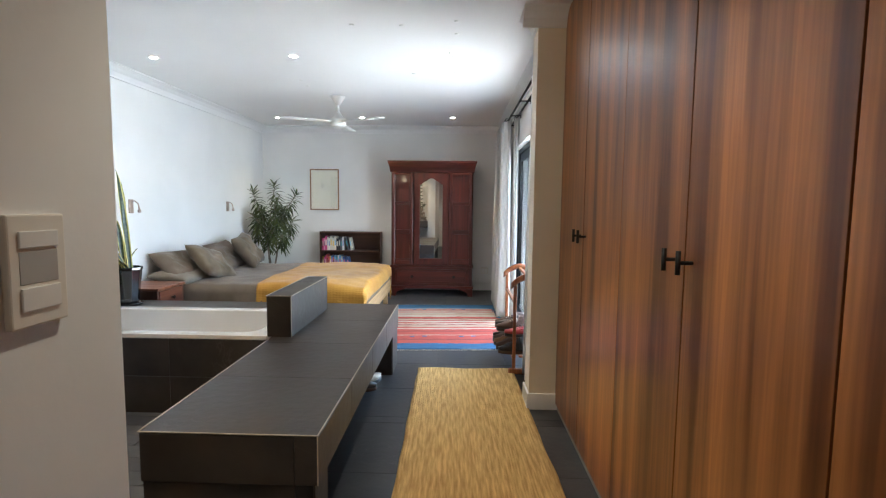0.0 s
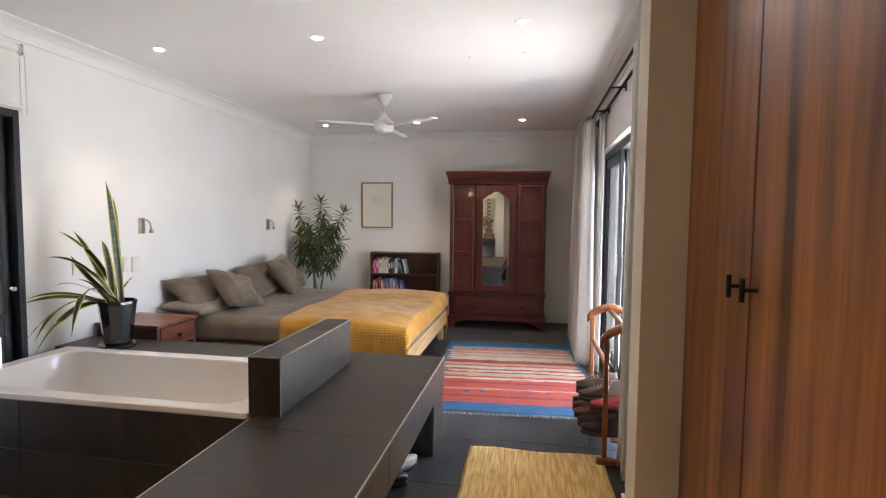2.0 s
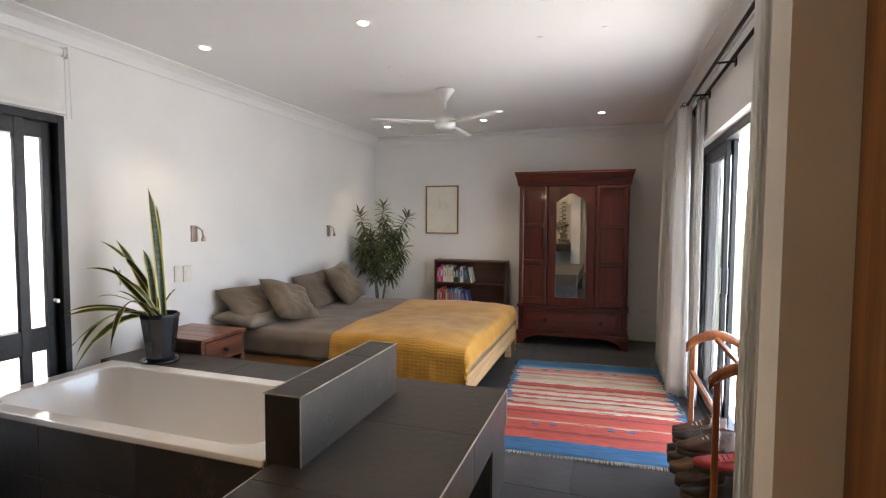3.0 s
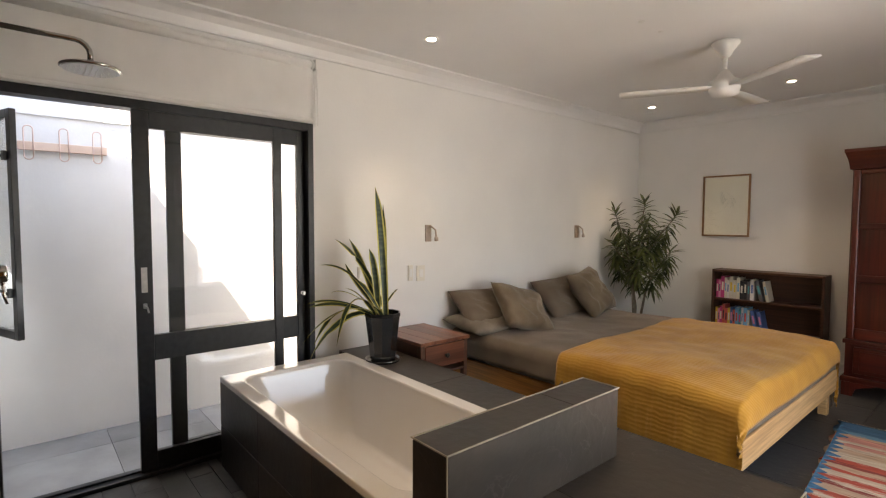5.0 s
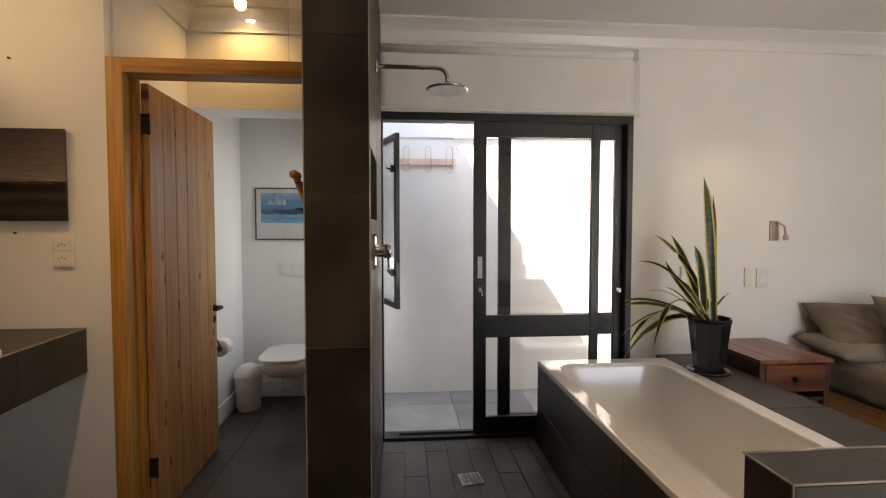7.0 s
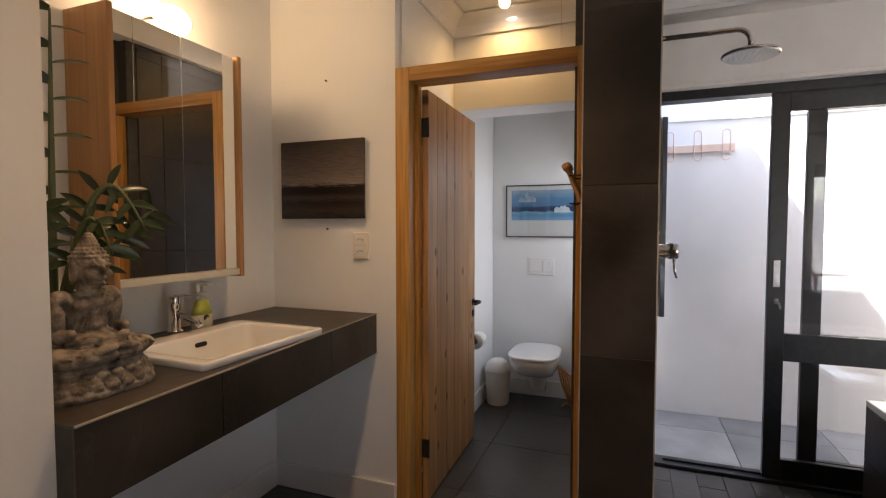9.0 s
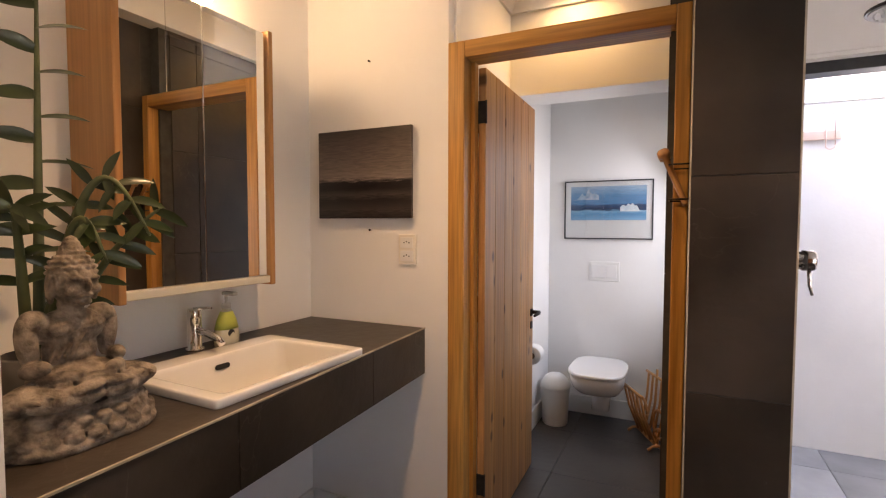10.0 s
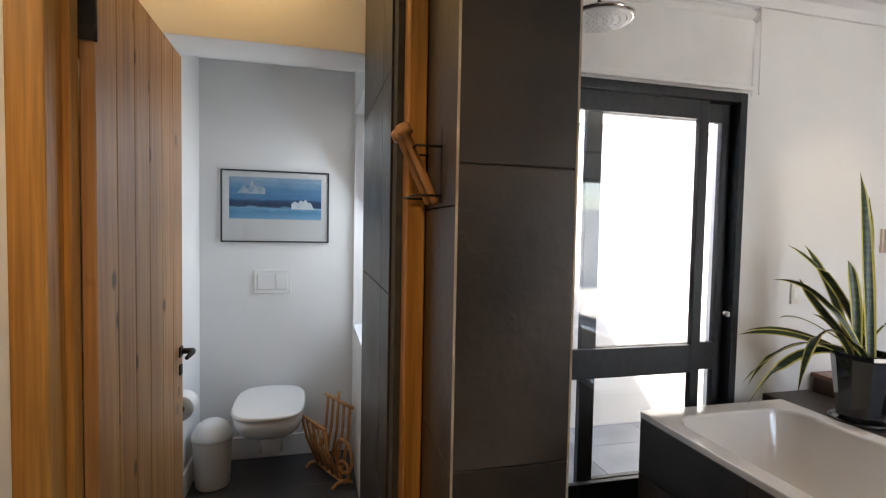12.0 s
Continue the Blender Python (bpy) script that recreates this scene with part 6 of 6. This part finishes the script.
for k, (r_, z_) in enumerate(((0.043, 0.330), (0.042, 0.341), (0.037, 0.351), (0.029, 0.360), (0.021, 0.370), (0.017, 0.379), (0.012, 0.388), (0.007, 0.396))):
    blob((0, -0.005, z_), (r_, r_, 0.0078))
    for q in range(16):
        a = 2 * math.pi * (q + 0.5 * (k % 2)) / 16
        blob((r_ * 0.95 * math.cos(a), -0.005 + r_ * 0.95 * math.sin(a), z_), (0.0045, 0.0045, 0.0045))
STONE = mat("weathered_stone", (0.085, 0.066, 0.052), 0.9, color2=(0.36, 0.30, 0.24), scale=34, detail=10, bump=0.6, bump_scale=95, contrast=(0.34, 0.70))
statue = tagged(part("statue", bm, STONE, at=pose(-0.835, 1.050, 0.945, 0, 0, 2)), "weathered grey stone seated figure on a lotus base", "statue")
rm = statue.modifiers.new("merge", "REMESH")
rm.mode, rm.voxel_size, rm.use_smooth_shade = "VOXEL", 0.0024, True

# ---------- rugs ----------
B_, R_, DR, C_, T_, P_, LB = (0.028, 0.10, 0.20), (0.36, 0.060, 0.040), (0.20, 0.038, 0.032), (0.46, 0.39, 0.31), (0.40, 0.29, 0.21), (0.44, 0.20, 0.17), (0.09, 0.22, 0.34)
STRIPES = [(0, B_), (0.09, R_), (0.15, DR), (0.17, R_), (0.235, T_), (0.25, R_), (0.31, DR), (0.325, R_), (0.36, C_), (0.385, R_), (0.41, T_), (0.45, DR), (0.465, C_), (0.49, R_), (0.515, C_), (0.55, R_), (0.57, T_),
           (0.60, DR), (0.615, R_), (0.65, C_), (0.70, T_), (0.735, C_), (0.765, P_), (0.79, C_), (0.81, P_), (0.865, T_), (0.88, LB), (0.91, B_), (1.0, B_)]
KIL = bands("striped_wool", STRIPES, 0.95, (2.2, 30, 1), "Y", -1.06, 1.06, 0.055, 0.8)
[q for q in KIL.node_tree.nodes if q.bl_idname == "ShaderNodeValToRGB"][0].color_ramp.interpolation = "CONSTANT"
rug = thing("striped_rug", 0.10, 6.02, 0.001, 4, "handwoven red, cream and blue striped wool rug", "rug")
bm = bmesh.new()
rr = random.Random(3)


def rug_pt(u, v):
    x = -0.68 + 1.36 * u + (0.05 * (v - 0.5)) * (2 * u - 1)
    y = -1.06 + 2.12 * v
    if u in (0, 1):
        x += 0.012 * math.sin(v * 60)
    return Vector((x, y, 0.010 + 0.0035 * noise.noise(Vector((x * 2, y * 2, 0)))))


grid(bm, 40, 60, rug_pt, thick=0.009)
part("weave", bm, KIL, rug)
BLUE_WOOL = mat("blue_wool", (0.025, 0.10, 0.21), 0.95, color2=(0.05, 0.17, 0.30), scale=30)
FRINGE = mat("cream_fringe", (0.60, 0.55, 0.46), 0.95, color2=(0.70, 0.65, 0.55), scale=30)
nz = 26
for s in (-1, 1):
    zig = bmesh.new()
    for k in range(nz):
        y0, y1 = -1.0 + 2.0 * k / nz, -1.0 + 2.0 * (k + 1) / nz
        w = rr.uniform(0.02, 0.085)
        prism = [[zig.verts.new((s * px, py, z)) for px, py in ((0.680, y0), (0.680, y1), (0.680 - w, (y0 + y1) / 2))] for z in (0.010, 0.0145)]
        zig.faces.new(prism[1])
        for q in range(3):
            zig.faces.new((prism[0][q], prism[0][(q + 1) % 3], prism[1][(q + 1) % 3], prism[1][q]))
    part("side_border", zig, BLUE_WOOL, rug, "blue toothed border")
for k in (0, 1, 4, 5):
    for yy in (-0.62, 0.72):
        bx("woven_motif", rug, BLUE_WOOL, -0.42 + 0.13 * k, yy + 0.01 * (k % 2), 0.010, -0.37 + 0.13 * k, yy + 0.022 + 0.01 * (k % 2), 0.0142, 0.001)
for e in (-1, 1):
    bm = bmesh.new()
    for k in range(120):
        x = -0.70 + 1.40 * k / 119
        tube(bm, [(x, e * 1.055, 0.007), (x + rr.uniform(-0.008, 0.008), e * (1.085 + rr.uniform(0, 0.012)), 0.003)], 0.0026, 4)
    fr = part("fringe", bm, FRINGE, rug, "short cream fringe")
    fr["kind"] = "stuff"

JUTE = mat("jute_braid", (0.42, 0.255, 0.080), 0.95, color2=(0.72, 0.49, 0.19), scale=9, stretch=(7, 0.7, 1), detail=6, contrast=(0.33, 0.67))
jn = JUTE.node_tree
jt = jn.nodes.new("ShaderNodeTexCoord")
jw = jn.nodes.new("ShaderNodeTexWave")
jw.inputs["Scale"].default_value, jw.inputs["Distortion"].default_value, jw.inputs["Detail"].default_value = 22, 1.2, 3
jw2 = jn.nodes.new("ShaderNodeTexWave")
jw2.bands_direction = "Y"
jw2.inputs["Scale"].default_value, jw2.inputs["Distortion"].default_value, jw2.inputs["Detail Scale"].default_value = 38, 5, 3
ja = jn.nodes.new("ShaderNodeMath")
ja.operation = "ADD"
jb = jn.nodes.new("ShaderNodeBump")
jb.inputs["Strength"].default_value, jb.inputs["Distance"].default_value = 0.5, 0.005
for w_ in (jw, jw2):
    jn.links.new(jt.outputs["Object"], w_.inputs["Vector"])
jn.links.new(jw.outputs["Fac"], ja.inputs[0])
jn.links.new(jw2.outputs["Fac"], ja.inputs[1])
jn.links.new(ja.outputs[0], jb.inputs["Height"])
jn.links.new(jb.outputs[0], jn.nodes["Principled BSDF"].inputs["Normal"])
jute = thing("jute_rug", 0.31, 3.20, 0.001, 1.2, "golden woven jute runner on the dark tiles", "rug")
bm = bmesh.new()


def jute_pt(u, v):
    x = -0.40 + 0.82 * u
    y = -1.15 + 2.35 * v
    wob = 0.012 * noise.noise(Vector((y * 3, u * 2, 1.0)))
    return Vector((x + wob + (0.02 * (0.5 - v) * (2 * u - 1)), y + 0.01 * math.sin(u * 9), 0.011 + 0.003 * noise.noise(Vector((x * 4, y * 4, 2)))))


grid(bm, 30, 80, jute_pt, thick=0.010)
part("woven_jute", bm, JUTE, jute)

# ---------- patio door, curtains ----------
patio = thing("door_3", 1.03, 5.465, 0, 0, "black aluminium patio sliding door, partly open", "door", kind="structure")
bm = bmesh.new()
for b in [(-0.05, -1.215, 0, 0.07, -1.165, 2.10), (-0.05, 1.165, 0, 0.07, 1.215, 2.10), (-0.05, -1.165, 2.04, 0.07, 1.165, 2.10), (-0.05, -1.165, -0.02, 0.07, 1.165, 0.02)]:
    box(bm, *b, 0.003)
part("door_frame", bm, BLACK, patio)
for k, (x, y0) in enumerate(((-0.035, 0.36), (0.005, 0.33), (0.04, -1.165))):
    lf = new("sliding_leaf")
    lf.parent = patio
    lf.matrix_basis = Matrix.Translation((x, y0, 0.022))
    w = 0.83
    for n, b in (("stile", (0, 0, 0, 0.03, 0.07, 2.02)), ("stile", (0, w - 0.07, 0, 0.03, w, 2.02)), ("rail", (0, 0.07, 1.93, 0.03, w - 0.07, 2.02)), ("rail", (0, 0.07, 0, 0.03, w - 0.07, 0.10))):
        bx(n, lf, BLACK, *b, 0.003)
    p = bx("pane", lf, PANE, 0.011, 0.066, 0.09, 0.017, w - 0.066, 1.94, 0)
    p.visible_shadow = False
    if k < 2:
        bx("pull_handle", lf, STEEL, -0.012, 0.02, 0.93, 0.001, 0.05, 1.12, 0.004)
CURT = mat("white_curtain", (0.84, 0.83, 0.80), 0.9, color2=(0.88, 0.87, 0.84), scale=6, bump=0.2, bump_scale=260)
cm = CURT.node_tree
cm.nodes["Principled BSDF"].inputs["Transmission Weight"].default_value = 0.0
tr = cm.nodes.new("ShaderNodeBsdfTranslucent")
tr.inputs[0].default_value = (0.84, 0.82, 0.77, 1)
mxs = cm.nodes.new("ShaderNodeMixShader")
mxs.inputs[0].default_value = 0.40
cm.links.new(cm.nodes["Principled BSDF"].outputs[0], mxs.inputs[1])
cm.links.new(tr.outputs[0], mxs.inputs[2])
cm.links.new(mxs.outputs[0], cm.nodes["Material Output"].inputs[0])


def curtain(y0, y1, x, folds, label, flare=0.0, amp=0.05):
    ob = thing("curtain", x, (y0 + y1) / 2, 0.012, 0, label, "curtain")
    w = y1 - y0
    bm = bmesh.new()

    def f(u, v):
        y = -w / 2 + w * u
        y = y * (1 + flare * (1 - v) ** 1.5)
        a = u * folds * 2 * math.pi
        dx = amp * (0.7 + 0.3 * (1 - v)) * math.sin(a + 0.5 * math.sin(3 * v + u * 5)) + 0.012 * noise.noise(Vector((u * 6, v * 2, folds)))
        return Vector((dx, y + 0.018 * math.sin(2 * a), 2.40 * v))

    grid(bm, int(folds * 14), 26, f, thick=0.004)
    part("cloth", bm, CURT, ob)
    for k in range(int(folds)):
        bm = bmesh.new()
        yy = -w / 2 + w * (k + 0.5) / folds
        tube(bm, [(0.018 * math.cos(q), yy, 2.418 + 0.018 * math.sin(q)) for q in (2 * math.pi * i / 14 for i in range(15))], 0.0028, 6)
        part("ring", bm, IRON, ob)


curtain(6.36, 7.50, 0.79, 12, "white curtain drawn open beside the patio door", 0.06, 0.075)
curtain(6.12, 6.33, 0.885, 3, "white lining curtain drawn open at the wall", 0.0, 0.018)
curtain(3.86, 4.30, 0.82, 6, "white curtain drawn open beside the pier", 0.04, 0.055)
rods = thing("curtain_rod", 0.85, 5.7, 2.432, 0, "black double curtain rod on iron brackets", "curtain rod")
for dx in (-0.035, 0.045):
    bm = bmesh.new()
    tube(bm, [(dx, -1.86, 0), (dx, 1.90, 0)], 0.011, 14)
    part("rod", bm, IRON, rods)
bm = bmesh.new()
bmesh.ops.create_uvsphere(bm, u_segments=16, v_segments=10, radius=0.028, matrix=Matrix.Translation((-0.035, 1.92, 0)))
part("finial", bm, IRON, rods)
for y in (-1.3, -0.45, 0.35, 1.05):
    bm = bmesh.new()
    box(bm, 0.062, y - 0.018, -0.04, 0.07, y + 0.018, 0.04, 0.002)
    tube(bm, [(0.065, y, -0.012), (-0.055, y, -0.014)], 0.007, 8)
    part("bracket", bm, IRON, rods)

# ---------- valet stand and shoes ----------
CHERRY = wood("orange_cherry", (0.26, 0.075, 0.022), (0.42, 0.15, 0.05), 2, 1.0, 0.35, coat=0.2)
valet = thing("valet_stand", 0.815, 4.65, 0, 0, "orange-brown wooden valet stand with two curved hangers", "valet stand")
for y in (-0.34, 0.34):
    bm = bmesh.new()
    outl = []
    for k in range(13):
        a = k / 12
        outl.append((-0.155 + 0.31 * a, 0.735 + 0.085 * math.sin(a * math.pi) ** 0.8))
    loft(bm, [[Vector((x, y - 0.016, z - 0.022)), Vector((x, y + 0.016, z - 0.022)), Vector((x, y + 0.016, z + 0.028)), Vector((x, y - 0.016, z + 0.028))] for x, z in outl])
    part("hanger", bm, CHERRY, valet)
    for x in (-0.12, 0.12):
        bx("post", valet, CHERRY, x - 0.014, y - 0.012, 0.05, x + 0.014, y + 0.012, 0.775, 0.004)
    bx("foot", valet, CHERRY, -0.165, y - 0.018, 0, 0.10, y + 0.018, 0.05, 0.012)
for x, z in ((-0.12, 0.60), (0.12, 0.60), (0.0, 0.80), (-0.12, 0.128), (0.12, 0.128)):
    bx("rail", valet, CHERRY, x - 0.012, -0.33, z - 0.012, x + 0.012, 0.33, z + 0.012, 0.004)
for k in range(5):
    bx("slat", valet, CHERRY, -0.12 + 0.06 * k - 0.018, -0.34, 0.140, -0.12 + 0.06 * k + 0.018, 0.34, 0.152, 0.002)
LEATH = {n: mat(n + "_leather", c, r, color2=tuple(v * 1.7 for v in c), scale=9, bump=0.2, bump_scale=90) for n, c, r in
         (("brown", (0.055, 0.026, 0.014), 0.45), ("dark", (0.016, 0.012, 0.010), 0.35), ("tan", (0.15, 0.070, 0.026), 0.55), ("red", (0.30, 0.03, 0.03), 0.6), ("pale", (0.55, 0.50, 0.42), 0.7))}


def shoe(place, rz, kind, label, height=0.10, tilt=0.0, ln=0.28):
    """A shoe or ankle boot, toe along local -x, with sole, upper and laces."""
    ob = new("shoe")
    ob.matrix_basis = pose(*place, 0, tilt, rz)
    tagged(ob, label, "shoe", "shoes at the valet stand")
    def ring(z, grow, back=0.0, front=0.0, n=24):
        out = []
        for k in range(n):
            a = 2 * math.pi * k / n
            c, s = math.cos(a), math.sin(a)
            x = c * (ln / 2 + grow)
            wv = 0.046 + 0.006 * math.sin(max(0, -c) * math.pi) - 0.012 * max(0, c)
            out.append(Vector((max(min(x, ln / 2 - back), -ln / 2 + front), s * (wv + grow), z)))
        return out
    bm = bmesh.new()
    loft(bm, [ring(0, 0.0), ring(0.004, 0.004), ring(0.022, 0.004), ring(0.026, 0.0)])
    part("sole", bm, LEATH["dark"] if kind != "dark" else LEATH["brown"], ob)
    bm = bmesh.new()
    rs = [ring(0.024, 0.0), ring(0.05, 0.002)]
    steps_n = 5
    for k in range(1, steps_n + 1):
        a = k / steps_n
        r0 = ring(0.05 + (height - 0.05) * a, -0.006 - 0.008 * a, 0.004, 0.16 * ln / 0.28 * min(1, a * 1.6) + 0.02)
        rs.append(r0)
    inner = [Vector((v.x * 0.93 + 0.003, v.y * 0.80, v.z)) for v in rs[-1]]
    rs.append(inner)
    rs.append([Vector((v.x * 0.9, v.y * 0.8, v.z - 0.045)) for v in inner])
    loft(bm, rs)
    part("upper", bm, LEATH[kind], ob)
    bm = bmesh.new()
    for k in range(3):
        x = -0.035 + 0.018 * k
        tube(bm, [(x, -0.03, 0.064 + 0.008 * k), (x - 0.004, 0, 0.074 + 0.011 * k), (x, 0.03, 0.064 + 0.008 * k)], 0.0022, 6)
    part("laces", bm, LEATH["pale"] if kind in ("brown", "tan") else LEATH["dark"], ob)
    return ob


shoe((0.71, 4.40, 0.152), 0, "dark", "black leather boot on the stand", 0.15)
shoe((0.70, 4.52, 0.152), 4, "brown", "brown leather boot on the stand", 0.17)
shoe((0.69, 4.64, 0.152), -3, "tan", "tan suede ankle boot on the stand", 0.16)
shoe((0.69, 4.76, 0.152), 2, "brown", "brown leather boot on the stand", 0.15)
shoe((0.70, 4.88, 0.152), 3, "dark", "dark leather shoe on the stand", 0.11)
shoe((0.70, 4.515, 0.322), 8, "brown", "brown ankle boot stacked above another", 0.13)
shoe((0.76, 4.40, 0.302), 6, "red", "red canvas shoe stacked on a boot", 0.09)
shoe((0.70, 4.645, 0.312), -4, "dark", "dark leather shoe stacked on a boot", 0.10)
shoe((0.71, 4.77, 0.302), 5, "brown", "worn brown leather shoe on the pile", 0.12)
shoe((-0.47, 4.02, 0.0), 236, "pale", "white sneaker under the bench", 0.10)
shoe((-0.52, 3.88, 0.0), 186, "dark", "dark shoe under the bench", 0.09)

# ---------- ceiling fan and lights ----------
fan = thing("ceiling_fan", -1.213, 6.185, H, 0, "white three-blade ceiling fan", "ceiling fan")
FANW = mat("fan_white", (0.78, 0.77, 0.74), 0.35, color2=(0.81, 0.80, 0.77), scale=4)
bm = bmesh.new()
turned(bm, [(0.085, 0), (0.086, -0.012), (0.05, -0.06), (0.03, -0.095), (0.02, -0.105)], sides=32)
part("canopy", bm, FANW, fan)
bm = bmesh.new()
tube(bm, [(0, 0, -0.09), (0, 0, -0.22)], 0.015, 16)
part("rod", bm, FANW, fan)
bm = bmesh.new()
turned(bm, [(0.02, -0.18), (0.035, -0.20), (0.055, -0.235), (0.095, -0.26), (0.10, -0.275), (0.10, -0.285), (0.095, -0.30), (0.097, -0.31), (0.085, -0.345), (0.05, -0.36), (0.01, -0.363)], sides=36)
part("motor", bm, FANW, fan)
for deg in (208, 328, 88):
    bm = bmesh.new()
    loft(bm, [[Vector((x, s * (0.045 + 0.022 * math.sin(min(1, (x - 0.09) / 0.35) * 1.57)) * (0.55 if x > 0.655 else 1) + 0.01, -0.300 + s * 0.005 + dz)) for s, dz in ((-1, 0.003), (1, 0.003), (1, -0.003), (-1, -0.003))]
              for x in (0.08, 0.14, 0.22, 0.32, 0.42, 0.54, 0.62, 0.655, 0.668)])
    part("blade", bm, FANW, fan, at=pose(0, 0, 0, 0, 0, deg))


def downlight(x, y, z):
    ob = thing("downlight", x, y, z, 0, "small round recessed ceiling downlight, lit", "downlight", "ceiling downlights")
    bm = bmesh.new()
    turned(bm, [(0.048, 0.0), (0.049, -0.004), (0.044, -0.006), (0.029, -0.0032)], sides=28)
    part("ring", bm, WHITE, ob)
    bm = bmesh.new()
    turned(bm, [(0.029, -0.0035), (0.029, -0.005)], sides=24)
    part("lens", bm, GLOW, ob)


# the two at x 0.17, y 1.60 and -0.6 are unseen, added to brighten the passage
for x, y in ((-2.46, 4.65), (-1.21, 4.60), (0.17, 4.52), (-2.45, 7.62), (-1.20, 7.58), (0.12, 7.56), (-1.20, 1.62), (0.17, 1.60), (0.17, -0.6)):
    downlight(x, y, H)
    lamp("downlight_lamp", "SPOT", (x, y, H - 0.02), (3.0 if y > 3 else 2.5) if x > 0 else (2.2 if y > 3 else 3.8), (1.0, 0.84, 0.64) if y > 3 or x > 0 else (1.0, 0.66, 0.34), 0.03, (x, y, 0), 84 if y > 3 else (98 if x > 0 else 108))
downlight(-2.80, 1.64, H)
lamp("toilet_lamp", "SPOT", (-2.80, 1.64, H - 0.02), 0.85, (1.0, 0.62, 0.20), 0.03, (-2.80, 1.64, 0), 150)
lamp("vanity_lamp", "POINT", (-1.365, 0.75, 2.121), 0.22, (1.0, 0.62, 0.30), 0.055)
for x, y in ((-0.55, 3.86), (-0.2, 3.88), (0.19, 3.8), (0.19, 4.05), (-0.23, 5.16), (0.17, 5.11), (-1.41, 5.43), (-1.41, 5.67)):
    bm = bmesh.new()
    turned(bm, [(0.018, 0), (0.017, -0.003), (0.006, -0.005)], sides=14)
    tagged(part("plaster_spot", bm, TRIM, at=(x, y, H)), "small painted-over plaster spot on the white ceiling", "plaster spot")

sky1 = lamp("toilet_window_sky", "AREA", (-3.47, 2.30, 1.42), 0.60, (0.74, 0.87, 1.0), 0.72, (-3.35, 1.3, 0.75))
sky1.data.shape, sky1.data.size_y = "RECTANGLE", 1.15
sky2 = lamp("patio_door_sky", "AREA", (1.12, 5.35, 1.1), 2.8, (0.90, 0.95, 1.0), 2.0, (-1.0, 5.35, 1.1))
sky2.data.shape, sky2.data.size_y = "RECTANGLE", 1.9

# ---------- tiles of walls and floors ----------
# slab: end face, rack face, shower face with its niche, toilet face
tiled(slab, (-1.796, 2.170, 0), (0, 1, 0), (0, 0, 1), [0, 0.25], [0, 0.3, 0.905, 1.505, 2.105, H], SLATE)
tiled(slab, (-2.066, 2.176, 0), (1, 0, 0), (0, 0, 1), [0, 0.276], [0, 0.315, 0.905, 1.425, 2.02, H], SLATE)
SX = [0, 0.08, 0.58, 1.204]
SZ = [0, 0.3, 0.9, 1.41, 1.70, 2.1, H]
for i in range(3):
    for j in range(6):
        if not (i == 1 and j == 3):
            tiled(slab, (-1.79, 2.414, 0), (-1, 0, 0), (0, 0, 1), SX[i:i + 2], SZ[j:j + 2], SLATE)
tiled(slab, (-2.97, 2.106, 0), (1, 0, 0), (0, 0, 1), [0, 0.60, 0.775], [0, 0.6, 1.2, 1.8, 2.4, H], SLATE)
bm = bmesh.new()
box(bm, -1.7935, 2.1675, 0, -1.789, 2.172, H)
box(bm, -1.7935, 2.418, 0, -1.789, 2.4225, H)
tagged(part("trim", bm, EDGE), "pale grout edge on the tiled wall", "tile trim", kind="structure")
# floor
tiled(floor, (0, 0, -0.008), (1, 0, 0), (0, 1, 0), steps(-3.0, 0.93, 0.60, 0.05), steps(3.42, 8.4, 0.60, 4.53), FLOOR, 0.008)
tiled(floor, (0, 0, -0.008), (1, 0, 0), (0, 1, 0), steps(-0.99, 0.93, 0.60, 0.05), steps(2.42, 3.42, 0.60, 4.53), FLOOR, 0.008)
tiled(floor, (0, 0, -0.008), (1, 0, 0), (0, 1, 0), steps(-2.05, 0.93, 0.60, 0.05), steps(-1.5, 2.42, 0.60, 4.53), FLOOR, 0.008)
tiled(floor, (0, 0, -0.008), (1, 0, 0), (0, 1, 0), steps(-3.94, -2.05, 0.60, 0.05), steps(1.27, 2.17, 0.60, 4.53), FLOOR, 0.008)
# narrow shower floor tiles
ks = steps(2.425, 3.40, 0.131, 2.425)
for k, (a, b) in enumerate(zip(ks, ks[1:])):
    tiled(floor, (0, 0, -0.008), (1, 0, 0), (0, 1, 0), steps(-2.995, -0.99, 0.60, -2.83 + 0.3 * (k % 2)), [a, b], SHOWER, 0.008)
tiled(court, (0, 0, -0.03), (1, 0, 0), (0, 1, 0), steps(-4.0, -3.10, 0.6, -3.1), steps(2.36, 7.0, 0.6, 2.95), COURT_TILE, 0.010)
